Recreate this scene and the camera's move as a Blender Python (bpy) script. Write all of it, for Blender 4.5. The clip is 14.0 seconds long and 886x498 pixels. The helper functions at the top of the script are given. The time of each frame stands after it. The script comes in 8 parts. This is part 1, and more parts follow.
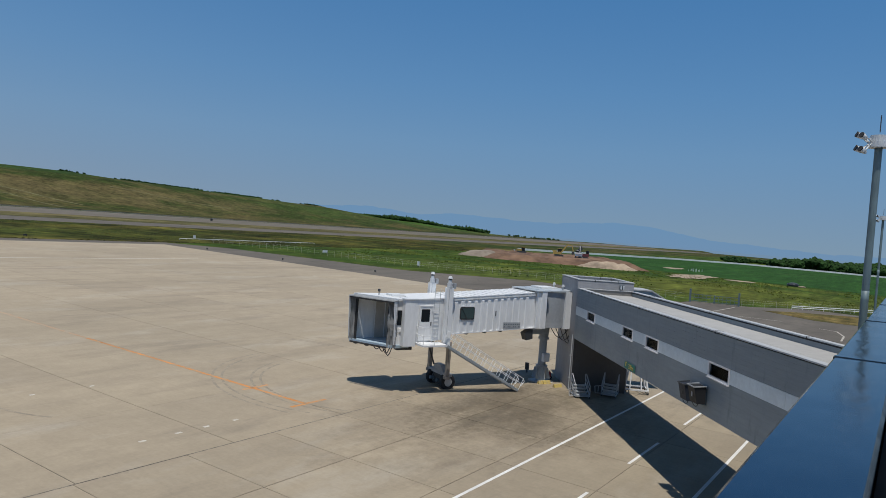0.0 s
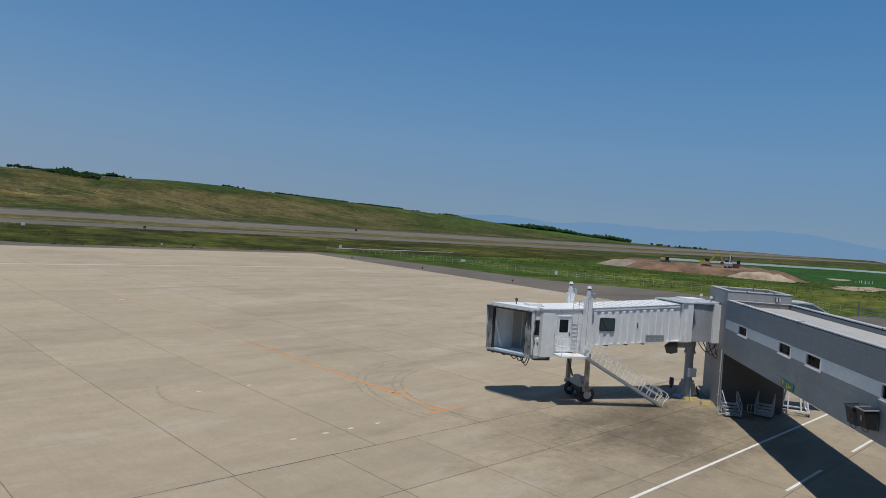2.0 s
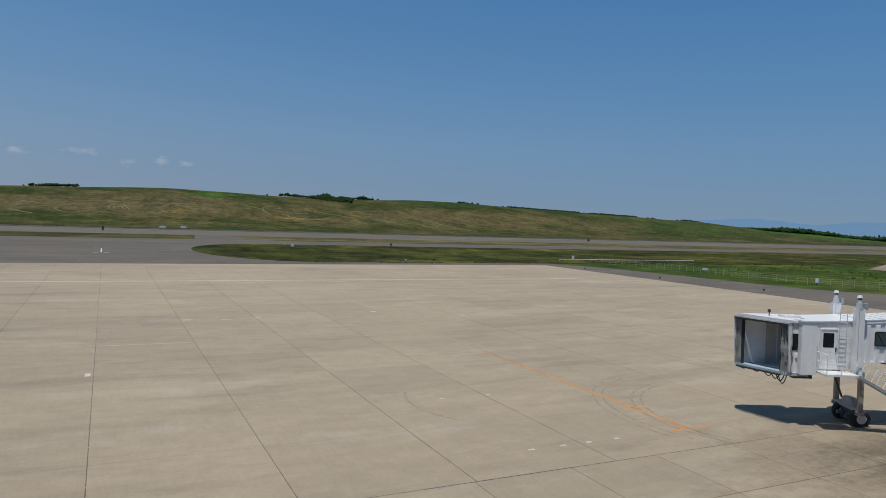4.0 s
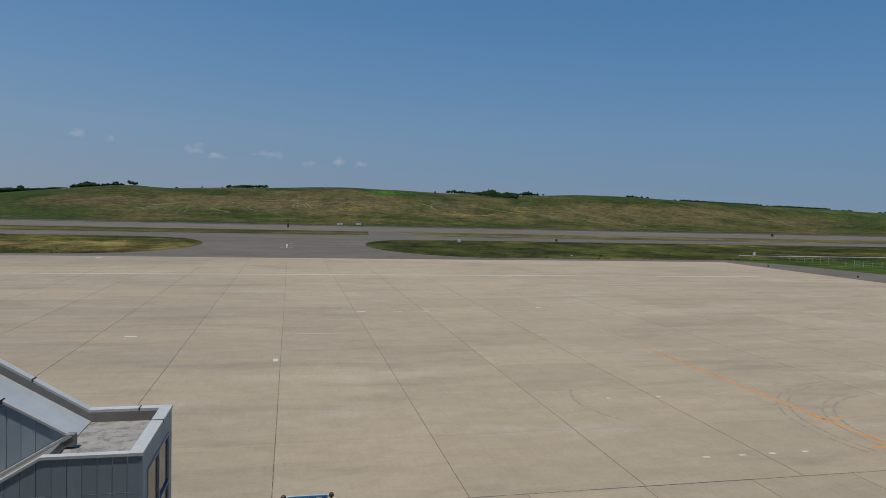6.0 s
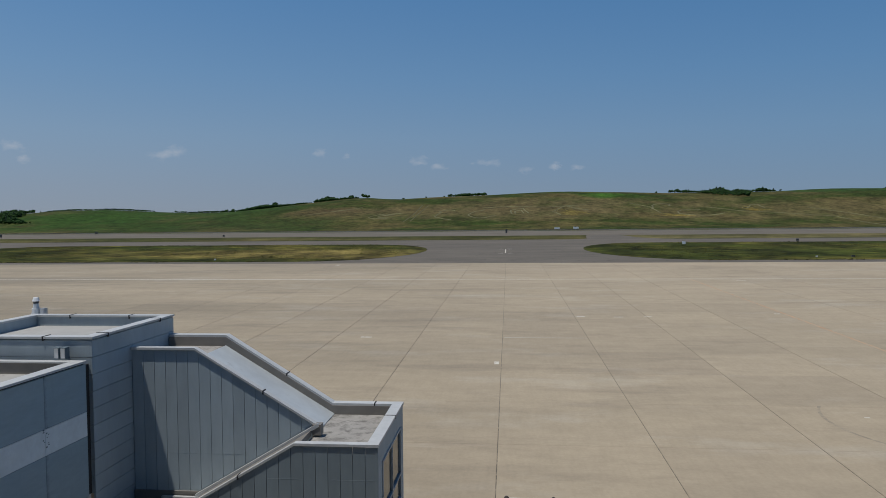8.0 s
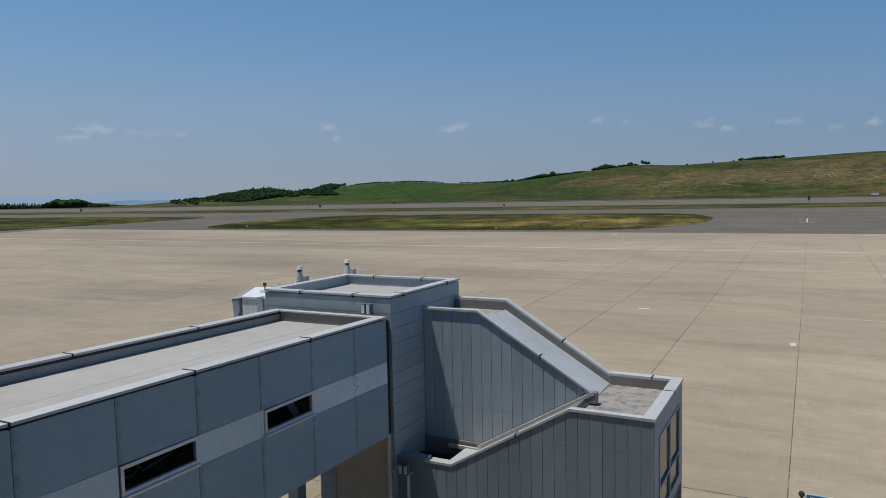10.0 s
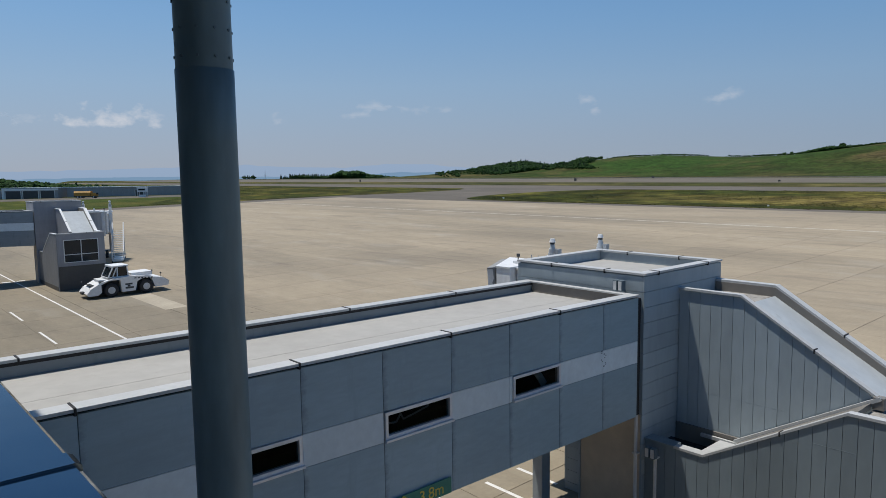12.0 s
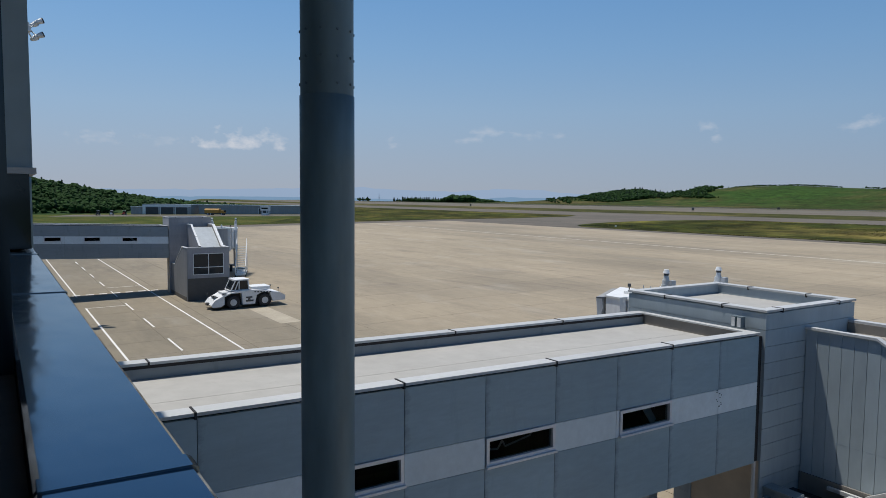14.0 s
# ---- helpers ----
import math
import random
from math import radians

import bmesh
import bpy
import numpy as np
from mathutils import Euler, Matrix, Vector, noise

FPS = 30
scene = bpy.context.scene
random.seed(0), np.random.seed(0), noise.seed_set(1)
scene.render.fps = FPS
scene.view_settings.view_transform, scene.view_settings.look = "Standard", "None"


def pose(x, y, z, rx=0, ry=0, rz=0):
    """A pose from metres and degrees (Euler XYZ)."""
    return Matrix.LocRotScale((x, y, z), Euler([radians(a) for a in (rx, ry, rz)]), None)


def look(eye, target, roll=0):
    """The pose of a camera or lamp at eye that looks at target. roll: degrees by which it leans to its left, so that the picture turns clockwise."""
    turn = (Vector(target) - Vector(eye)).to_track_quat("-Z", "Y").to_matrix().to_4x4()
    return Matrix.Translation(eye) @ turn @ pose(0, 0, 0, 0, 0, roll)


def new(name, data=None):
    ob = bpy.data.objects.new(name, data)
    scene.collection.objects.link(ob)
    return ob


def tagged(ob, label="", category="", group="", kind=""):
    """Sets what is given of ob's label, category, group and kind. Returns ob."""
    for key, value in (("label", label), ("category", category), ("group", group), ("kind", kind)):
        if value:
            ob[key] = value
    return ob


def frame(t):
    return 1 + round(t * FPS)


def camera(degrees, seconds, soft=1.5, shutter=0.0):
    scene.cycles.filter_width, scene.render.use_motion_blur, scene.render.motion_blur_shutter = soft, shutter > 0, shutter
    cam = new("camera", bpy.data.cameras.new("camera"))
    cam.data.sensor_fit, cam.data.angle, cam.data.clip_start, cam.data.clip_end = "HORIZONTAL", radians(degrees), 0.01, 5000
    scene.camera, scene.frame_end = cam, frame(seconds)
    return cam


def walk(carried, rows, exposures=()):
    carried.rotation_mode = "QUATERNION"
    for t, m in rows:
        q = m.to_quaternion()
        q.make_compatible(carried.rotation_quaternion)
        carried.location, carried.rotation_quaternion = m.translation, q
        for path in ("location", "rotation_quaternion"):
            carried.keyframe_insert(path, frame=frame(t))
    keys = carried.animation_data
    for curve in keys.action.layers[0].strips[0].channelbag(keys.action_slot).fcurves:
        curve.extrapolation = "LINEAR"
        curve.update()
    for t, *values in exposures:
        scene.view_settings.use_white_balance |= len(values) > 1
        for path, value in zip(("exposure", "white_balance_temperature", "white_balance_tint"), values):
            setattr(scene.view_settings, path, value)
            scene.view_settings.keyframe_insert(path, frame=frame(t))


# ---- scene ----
# The camera stands on the observation deck of an airport terminal, 11.2 m above the apron. World: +Y away from the terminal, +X along its front.
cam = camera(64.73, 14.0, 0.5)
EYE = 11.2
PATH = [
    (0.0, pose(0, 0, EYE, 88.32, -4.27, -55.87)),
    (0.5, pose(0, 0, EYE, 88.35, -4.27, -55.13)),
    (1.0, pose(0, 0, EYE, 88.29, -4.30, -53.19)),
    (1.5, pose(0, 0, EYE, 88.26, -4.22, -49.49)),
    (2.0, pose(0, 0, EYE, 88.27, -3.94, -44.62)),
    (2.5, pose(0, 0, EYE, 88.14, -3.38, -39.25)),
    (3.0, pose(0, 0, EYE, 88.24, -2.75, -34.05)),
    (3.5, pose(0, 0, EYE, 88.29, -2.13, -29.63)),
    (6.0, pose(0, 0, EYE, 87.56, -1.28, -12.32)),
    (6.5, pose(0, 0, EYE, 87.42, -1.05, -8.63)),
    (7.0, pose(0, 0, EYE, 87.61, -0.65, -4.51)),
    (7.5, pose(0, 0, EYE, 87.78, -0.14, 0.10)),
    (8.0, pose(0, 0, EYE, 87.81, 0.50, 5.32)),
    (10.5, pose(0, 0, EYE, 84.79, 1.17, 33.46)),
    (11.0, pose(0, 0, EYE, 84.11, 1.11, 39.18)),
    (11.5, pose(0, 0, EYE, 83.72, 1.05, 44.38)),
    (12.0, pose(0, 0, EYE, 83.78, 0.79, 48.33)),
    (12.5, pose(0, 0, EYE, 84.27, 0.42, 51.60)),
    (13.0, pose(0, 0, EYE, 84.77, 0.10, 54.55)),
    (13.5, pose(0, 0, EYE, 85.26, -0.32, 56.46)),
    (14.0, pose(0, 0, EYE, 85.83, -0.48, 57.32)),
]
walk(cam, PATH, ((0.0, 0.0), (3.5, -0.07), (7.5, -0.18), (10.5, 0.03), (13.0, 0.2), (14.0, 0.18)))

# ---- sky and sun ----
SUN_FROM = Vector((-0.25, -0.16, 1.0)).normalized()
world = bpy.data.worlds.new("sky")
scene.world = world
world.use_nodes = True
wn = world.node_tree.nodes
sky = wn.new("ShaderNodeTexSky")
sky.sky_type = "NISHITA"
sky.sun_disc = False
sky.sun_elevation = math.asin(SUN_FROM.z)
sky.sun_rotation = math.atan2(SUN_FROM.x, SUN_FROM.y)
sky.altitude, sky.air_density, sky.dust_density, sky.ozone_density = 90.0, 1.0, 0.0, 6.0
wl = world.node_tree.links
# summer haze: the clear-air colours reach lower, so that the horizon stays blue
way = wn.new("ShaderNodeTexCoord").outputs["Generated"]
parts = wn.new("ShaderNodeSeparateXYZ")
wl.new(way, parts.inputs[0])
lift = wn.new("ShaderNodeMath")
lift.operation, lift.use_clamp = "MULTIPLY_ADD", True
lift.inputs[1].default_value, lift.inputs[2].default_value = 0.90, 0.10
wl.new(parts.outputs["Z"], lift.inputs[0])
join = wn.new("ShaderNodeCombineXYZ")
for axis in ("X", "Y"):
    wl.new(parts.outputs[axis], join.inputs[axis])
wl.new(lift.outputs[0], join.inputs["Z"])
unit = wn.new("ShaderNodeVectorMath")
unit.operation = "NORMALIZE"
wl.new(join.outputs[0], unit.inputs[0])
wl.new(unit.outputs[0], sky.inputs["Vector"])
# pale haze low in the sky, stronger on the sun's side
def math_node(op, a, b, c=0.0):
    k = wn.new("ShaderNodeMath")
    k.operation = op
    for i, v in enumerate((a, b)):
        if isinstance(v, float):
            k.inputs[i].default_value = v
        else:
            wl.new(v, k.inputs[i])
    k.inputs[2].default_value = c
    return k.outputs[0]


def mix_node(a, b, fac, blend="MIX"):
    k = wn.new("ShaderNodeMix")
    k.data_type, k.blend_type = "RGBA", blend
    for i, v in ((0, fac), (6, a), (7, b)):
        if isinstance(v, (float, tuple)):
            k.inputs[i].default_value = v
        else:
            wl.new(v, k.inputs[i])
    return k.outputs[2]


height = math_node("MULTIPLY", math_node("MAXIMUM", parts.outputs["Z"], 0.0), 3.0)
tint = mix_node((0.765, 0.97, 0.99, 1), (0.475, 0.97, 1.14, 1), math_node("MINIMUM", height, 1.0))
over = math_node("MULTIPLY_ADD", parts.outputs["Z"], 1.6, -0.6)
tint = mix_node(tint, (0.47, 0.615, 0.68, 1), math_node("MAXIMUM", over, 0.0))
clear = mix_node(sky.outputs["Color"], tint, 1.0, "MULTIPLY")
toward = math_node("MULTIPLY_ADD", parts.outputs["X"], -0.5, 0.5)
low = math_node("POWER", 2.718, math_node("MULTIPLY", math_node("MAXIMUM", parts.outputs["Z"], 0.0), -5.0))
amount = math_node("MULTIPLY", low, math_node("MULTIPLY_ADD", toward, 0.56, 0.32))
haze = mix_node((2.75, 3.05, 3.4, 1), (4.25, 5.08, 5.7, 1), toward)
# the lowest air is dustier and more violet than clear air
band = wn.new("ShaderNodeValToRGB")
stops = ((0.0, (0.905, 0.8, 0.82)), (0.05, (0.98, 0.88, 0.885)), (0.12, (1.07, 1.015, 1.0)), (0.2, (1.06, 1.07, 1.07)), (0.34, (1.09, 1.1, 1.1)), (0.6, (1.0, 1.0, 1.0)))
while len(band.color_ramp.elements) < len(stops):
    band.color_ramp.elements.new(0.5)
for e, (at, colour) in zip(band.color_ramp.elements, stops):
    e.position, e.color = at, (*colour, 1)
wl.new(parts.outputs["Z"], band.inputs["Fac"])
dusty = mix_node(mix_node(clear, haze, amount), band.outputs["Color"], 1.0, "MULTIPLY")
wl.new(dusty, wn["Background"].inputs["Color"])
wn["Background"].inputs["Strength"].default_value = 0.088
sun = new("sun", bpy.data.lights.new("sun", "SUN"))
sun.data.energy, sun.data.angle, sun.data.color = 3.65, radians(0.53), (1.0, 0.955, 0.88)
sun.matrix_world = look((0, 0, 300), Vector((0, 0, 300)) - SUN_FROM)


# ---- materials ----
def shader(name, rough=0.7, metal=0.0, sheen=0.5):
    m = bpy.data.materials.new(name)
    m.use_nodes = True
    b = m.node_tree.nodes["Principled BSDF"]
    b.inputs["Roughness"].default_value, b.inputs["Metallic"].default_value = rough, metal
    b.inputs["Specular IOR Level"].default_value = sheen
    return m, m.node_tree.nodes, m.node_tree.links, b


def noise_node(n, l, coords, scale, detail=4.0, stretch=(1, 1, 1), rough=0.55):
    mp = n.new("ShaderNodeMapping")
    mp.inputs["Scale"].default_value = stretch
    l.new(coords, mp.inputs["Vector"])
    t = n.new("ShaderNodeTexNoise")
    t.inputs["Scale"].default_value, t.inputs["Detail"].default_value, t.inputs["Roughness"].default_value = scale, detail, rough
    l.new(mp.outputs["Vector"], t.inputs["Vector"])
    return t.outputs["Fac"]


def ramp(n, l, fac, stops):
    r = n.new("ShaderNodeValToRGB")
    e = r.color_ramp.elements
    while len(e) < len(stops):
        e.new(0.5)
    for k, (p, c) in zip(e, stops):
        k.position, k.color = p, (*c, 1) if len(c) == 3 else c
    l.new(fac, r.inputs["Fac"])
    return r.outputs["Color"]


def mix(n, l, a, b, fac, blend="MIX"):
    m = n.new("ShaderNodeMix")
    m.data_type, m.blend_type = "RGBA", blend
    for k, v in (("A", a), ("B", b)):
        s = [i for i in m.inputs if i.name == k and i.type == "RGBA"][0]
        if isinstance(v, tuple):
            s.default_value = (*v, 1)
        else:
            l.new(v, s)
    f = [i for i in m.inputs if i.name == "Factor" and i.type == "VALUE"][0]
    if isinstance(fac, float):
        f.default_value = fac
    else:
        l.new(fac, f)
    return [o for o in m.outputs if o.type == "RGBA"][0]


def bump(n, l, b, height, strength=0.2, distance=0.02):
    k = n.new("ShaderNodeBump")
    k.inputs["Strength"].default_value, k.inputs["Distance"].default_value = strength, distance
    l.new(height, k.inputs["Height"])
    l.new(k.outputs["Normal"], b.inputs["Normal"])


def position(n):
    return n.new("ShaderNodeNewGeometry").outputs["Position"]


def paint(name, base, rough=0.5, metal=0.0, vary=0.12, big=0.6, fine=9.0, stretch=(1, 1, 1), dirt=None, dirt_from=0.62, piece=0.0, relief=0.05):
    """Painted or bare surface: slow and fine variation, optional dirt streaks, and a shade of its own for each piece."""
    m, n, l, b = shader(name, rough, metal)
    p = position(n)
    lo, hi = tuple(c * (1 - vary) for c in base), tuple(min(1, c * (1 + vary)) for c in base)
    c = ramp(n, l, noise_node(n, l, p, big, 3, stretch), ((0.3, lo), (0.7, hi)))
    f = ramp(n, l, noise_node(n, l, p, fine, 5, stretch), ((0.25, (0.86,) * 3), (0.75, (1.0,) * 3)))
    c = mix(n, l, c, f, 1.0, "MULTIPLY")
    if dirt:
        d = ramp(n, l, noise_node(n, l, p, 2.2, 6, (1.2, 1.2, 0.25), 0.7), ((dirt_from, (0, 0, 0)), (dirt_from + 0.16, (1, 1, 1))))
        c = mix(n, l, c, dirt, d)
    if piece:
        r = n.new("ShaderNodeObjectInfo").outputs["Random"]
        c = mix(n, l, c, ramp(n, l, r, ((0, (1 - piece,) * 3), (1, (1 + piece,) * 3))), 1.0, "MULTIPLY")
    l.new(c, b.inputs["Base Color"])
    g = noise_node(n, l, p, fine * 0.7, 4)
    rr = n.new("ShaderNodeMapRange")
    rr.inputs["To Min"].default_value, rr.inputs["To Max"].default_value = max(0.03, rough - 0.09), min(1, rough + 0.09)
    l.new(g, rr.inputs["Value"])
    l.new(rr.outputs["Result"], b.inputs["Roughness"])
    if relief:
        bump(n, l, b, noise_node(n, l, p, fine, 4), relief, 0.02)
    return m


def concrete_material():
    m, n, l, b = shader("apron_concrete", 0.85, sheen=0.3)
    p = position(n)
    c = ramp(n, l, noise_node(n, l, p, 0.035, 5, (0.6, 1.6, 1)), ((0.3, (0.327, 0.272, 0.193)), (0.7, (0.386, 0.319, 0.228))))
    # broom streaks across the lanes, pale wear and darker damp patches
    s = ramp(n, l, noise_node(n, l, p, 0.5, 6, (0.3, 1.0, 1), 0.62), ((0.28, (0.86, 0.86, 0.87)), (0.52, (1.0, 1.0, 1.0)), (0.76, (1.14, 1.14, 1.13))))
    c = mix(n, l, c, s, 0.5, "MULTIPLY")
    s = ramp(n, l, noise_node(n, l, p, 0.9, 6, (0.8, 1.1, 1), 0.6), ((0.3, (0.92,) * 3), (0.7, (1.07,) * 3)))
    c = mix(n, l, c, s, 0.8, "MULTIPLY")
    w = ramp(n, l, noise_node(n, l, p, 0.13, 7, (0.5, 1.3, 1), 0.68), ((0.54, (0, 0, 0)), (0.72, (0.6, 0.6, 0.6))))
    c = mix(n, l, c, (0.44, 0.395, 0.32), w)
    w = ramp(n, l, noise_node(n, l, p, 0.21, 7, (0.35, 1.5, 1), 0.66), ((0.52, (0, 0, 0)), (0.72, (0.7, 0.7, 0.7))))
    c = mix(n, l, c, (0.22, 0.185, 0.14), w)
    f = ramp(n, l, noise_node(n, l, p, 6.0, 5), ((0.3, (0.94,) * 3), (0.7, (1.04,) * 3)))
    c = mix(n, l, c, f, 1.0, "MULTIPLY")
    # combed grooves along the lanes, broken into short strokes
    f = ramp(n, l, noise_node(n, l, p, 2.4, 4, (1.6, 0.22, 1), 0.7), ((0.36, (0.965,) * 3), (0.5, (1.0,) * 3), (0.66, (1.02,) * 3)))
    c = mix(n, l, c, f, 1.0, "MULTIPLY")
    # thin pale scuffs across the lanes
    w = ramp(n, l, noise_node(n, l, p, 0.6, 7, (0.25, 1.6, 1), 0.74), ((0.62, (0, 0, 0)), (0.78, (0.4, 0.4, 0.4))))
    c = mix(n, l, c, (0.46, 0.41, 0.335), w)
    r = n.new("ShaderNodeObjectInfo").outputs["Random"]
    c = mix(n, l, c, ramp(n, l, r, ((0, (0.94, 0.94, 0.945)), (1, (1.05, 1.05, 1.045)))), 1.0, "MULTIPLY")
    i = n.new("ShaderNodeNewGeometry").outputs["Random Per Island"]
    c = mix(n, l, c, ramp(n, l, i, ((0, (0.975,) * 3), (1, (1.025,) * 3))), 1.0, "MULTIPLY")
    # oil-darkened ground under the jet bridge
    sep = n.new("ShaderNodeVectorMath")
    sep.operation = "SUBTRACT"
    l.new(p, sep.inputs[0])
    sep.inputs[1].default_value = (38.8, 20.2, 0.3)
    sc = n.new("ShaderNodeVectorMath")
    sc.operation = "MULTIPLY"
    l.new(sep.outputs[0], sc.inputs[0])
    sc.inputs[1].default_value = (0.075, 0.125, 0.0)
    ln = n.new("ShaderNodeVectorMath")
    ln.operation = "LENGTH"
    l.new(sc.outputs[0], ln.inputs[0])
    ad = n.new("ShaderNodeMath")
    ad.operation = "MULTIPLY_ADD"
    l.new(mix(n, l, noise_node(n, l, p, 0.3, 8, (0.6, 1.3, 1), 0.7), noise_node(n, l, p, 2.4, 8, (1, 1, 1), 0.75), 0.38), ad.inputs[0])
    ad.inputs[1].default_value = 3.0
    l.new(ln.outputs["Value"], ad.inputs[2])
    half = n.new("ShaderNodeMath")
    half.operation = "MULTIPLY"
    half.inputs[1].default_value = 0.3
    l.new(ad.outputs[0], half.inputs[0])
    st = ramp(n, l, half.outputs[0], ((0.42, (0.36, 0.345, 0.33)), (0.54, (0.52, 0.51, 0.495)), (0.65, (0.8, 0.79, 0.78)), (0.78, (1, 1, 1))))
    c = mix(n, l, c, st, 1.0, "MULTIPLY")
    # the service lane along the terminal is darker with traffic dirt
    sx = n.new("ShaderNodeSeparateXYZ")
    l.new(p, sx.inputs[0])
    mr = n.new("ShaderNodeMath")
    mr.operation = "MULTIPLY_ADD"
    l.new(noise_node(n, l, p, 0.12, 5, (0.4, 1, 1), 0.6), mr.inputs[0])
    mr.inputs[1].default_value = 9.0
    l.new(sx.outputs["Y"], mr.inputs[2])
    mk = n.new("ShaderNodeMapRange")
    mk.inputs["From Min"].default_value, mk.inputs["From Max"].default_value = 14.0, 34.0
    l.new(mr.outputs[0], mk.inputs["Value"])
    lane = ramp(n, l, mk.outputs["Result"], ((0.0, (0.65, 0.675, 0.69)), (0.45, (0.79, 0.81, 0.82)), (1.0, (1, 1, 1))))
    side = n.new("ShaderNodeMapRange")
    side.inputs["From Min"].default_value, side.inputs["From Max"].default_value = -30.0, 20.0
    side.inputs["To Min"].default_value, side.inputs["To Max"].default_value = 1.0, 0.35
    l.new(sx.outputs["X"], side.inputs["Value"])
    c = mix(n, l, c, lane, side.outputs["Result"], "MULTIPLY")
    # the concrete turns darker and greyer towards the west
    wx = n.new("ShaderNodeMath")
    wx.operation = "MULTIPLY_ADD"
    l.new(noise_node(n, l, p, 0.03, 5, (1, 0.5, 1), 0.6), wx.inputs[0])
    wx.inputs[1].default_value = 60.0
    l.new(sx.outputs["X"], wx.inputs[2])
    wk = n.new("ShaderNodeMapRange")
    wk.inputs["From Min"].default_value, wk.inputs["From Max"].default_value = -50.0, 50.0
    l.new(wx.outputs[0], wk.inputs["Value"])
    c = mix(n, l, c, ramp(n, l, wk.outputs["Result"], ((0.0, (0.85, 0.86, 0.87)), (0.5, (0.92, 0.925, 0.93)), (1.0, (1.01, 1.01, 1.01)))), 1.0, "MULTIPLY")
    band = ramp(n, l, noise_node(n, l, p, 0.03, 6, (0.3, 1.3, 1), 0.6), ((0.4, (0.79, 0.8, 0.82)), (0.5, (1.01, 1.01, 1.01)), (0.6, (1.14, 1.13, 1.12))))
    damp = n.new("ShaderNodeMapRange")
    damp.inputs["From Min"].default_value, damp.inputs["From Max"].default_value = -45.0, 15.0
    damp.inputs["To Min"].default_value, damp.inputs["To Max"].default_value = 0.9, 0.3
    l.new(wx.outputs[0], damp.inputs["Value"])
    c = mix(n, l, c, band, damp.outputs["Result"], "MULTIPLY")
    l.new(c, b.inputs["Base Color"])
    bump(n, l, b, noise_node(n, l, p, 14, 5), 0.15, 0.01)
    return m


def asphalt_material(name, base):
    m, n, l, b = shader(name, 0.9, sheen=0.2)
    p = position(n)
    c = ramp(n, l, noise_node(n, l, p, 0.05, 5, (0.4, 1.2, 1)), ((0.3, tuple(x * 0.86 for x in base)), (0.72, tuple(x * 1.14 for x in base))))
    f = ramp(n, l, noise_node(n, l, p, 8.0, 5), ((0.3, (0.9,) * 3), (0.7, (1.06,) * 3)))
    c = mix(n, l, c, f, 1.0, "MULTIPLY")
    # lane streaks, sealed cracks and pale worn patches
    f = ramp(n, l, noise_node(n, l, p, 0.16, 7, (0.35, 1.0, 1), 0.7), ((0.36, (0.84,) * 3), (0.52, (1.0,) * 3), (0.68, (1.16, 1.15, 1.13))))
    c = mix(n, l, c, f, 1.0, "MULTIPLY")
    k = ramp(n, l, noise_node(n, l, p, 0.07, 3, (1, 1, 1), 0.5), ((0.488, (1, 1, 1)), (0.499, (0.8, 0.8, 0.8)), (0.51, (1, 1, 1))))
    c = mix(n, l, c, k, 1.0, "MULTIPLY")
    l.new(c, b.inputs["Base Color"])
    bump(n, l, b, noise_node(n, l, p, 20, 5), 0.2, 0.01)
    return m


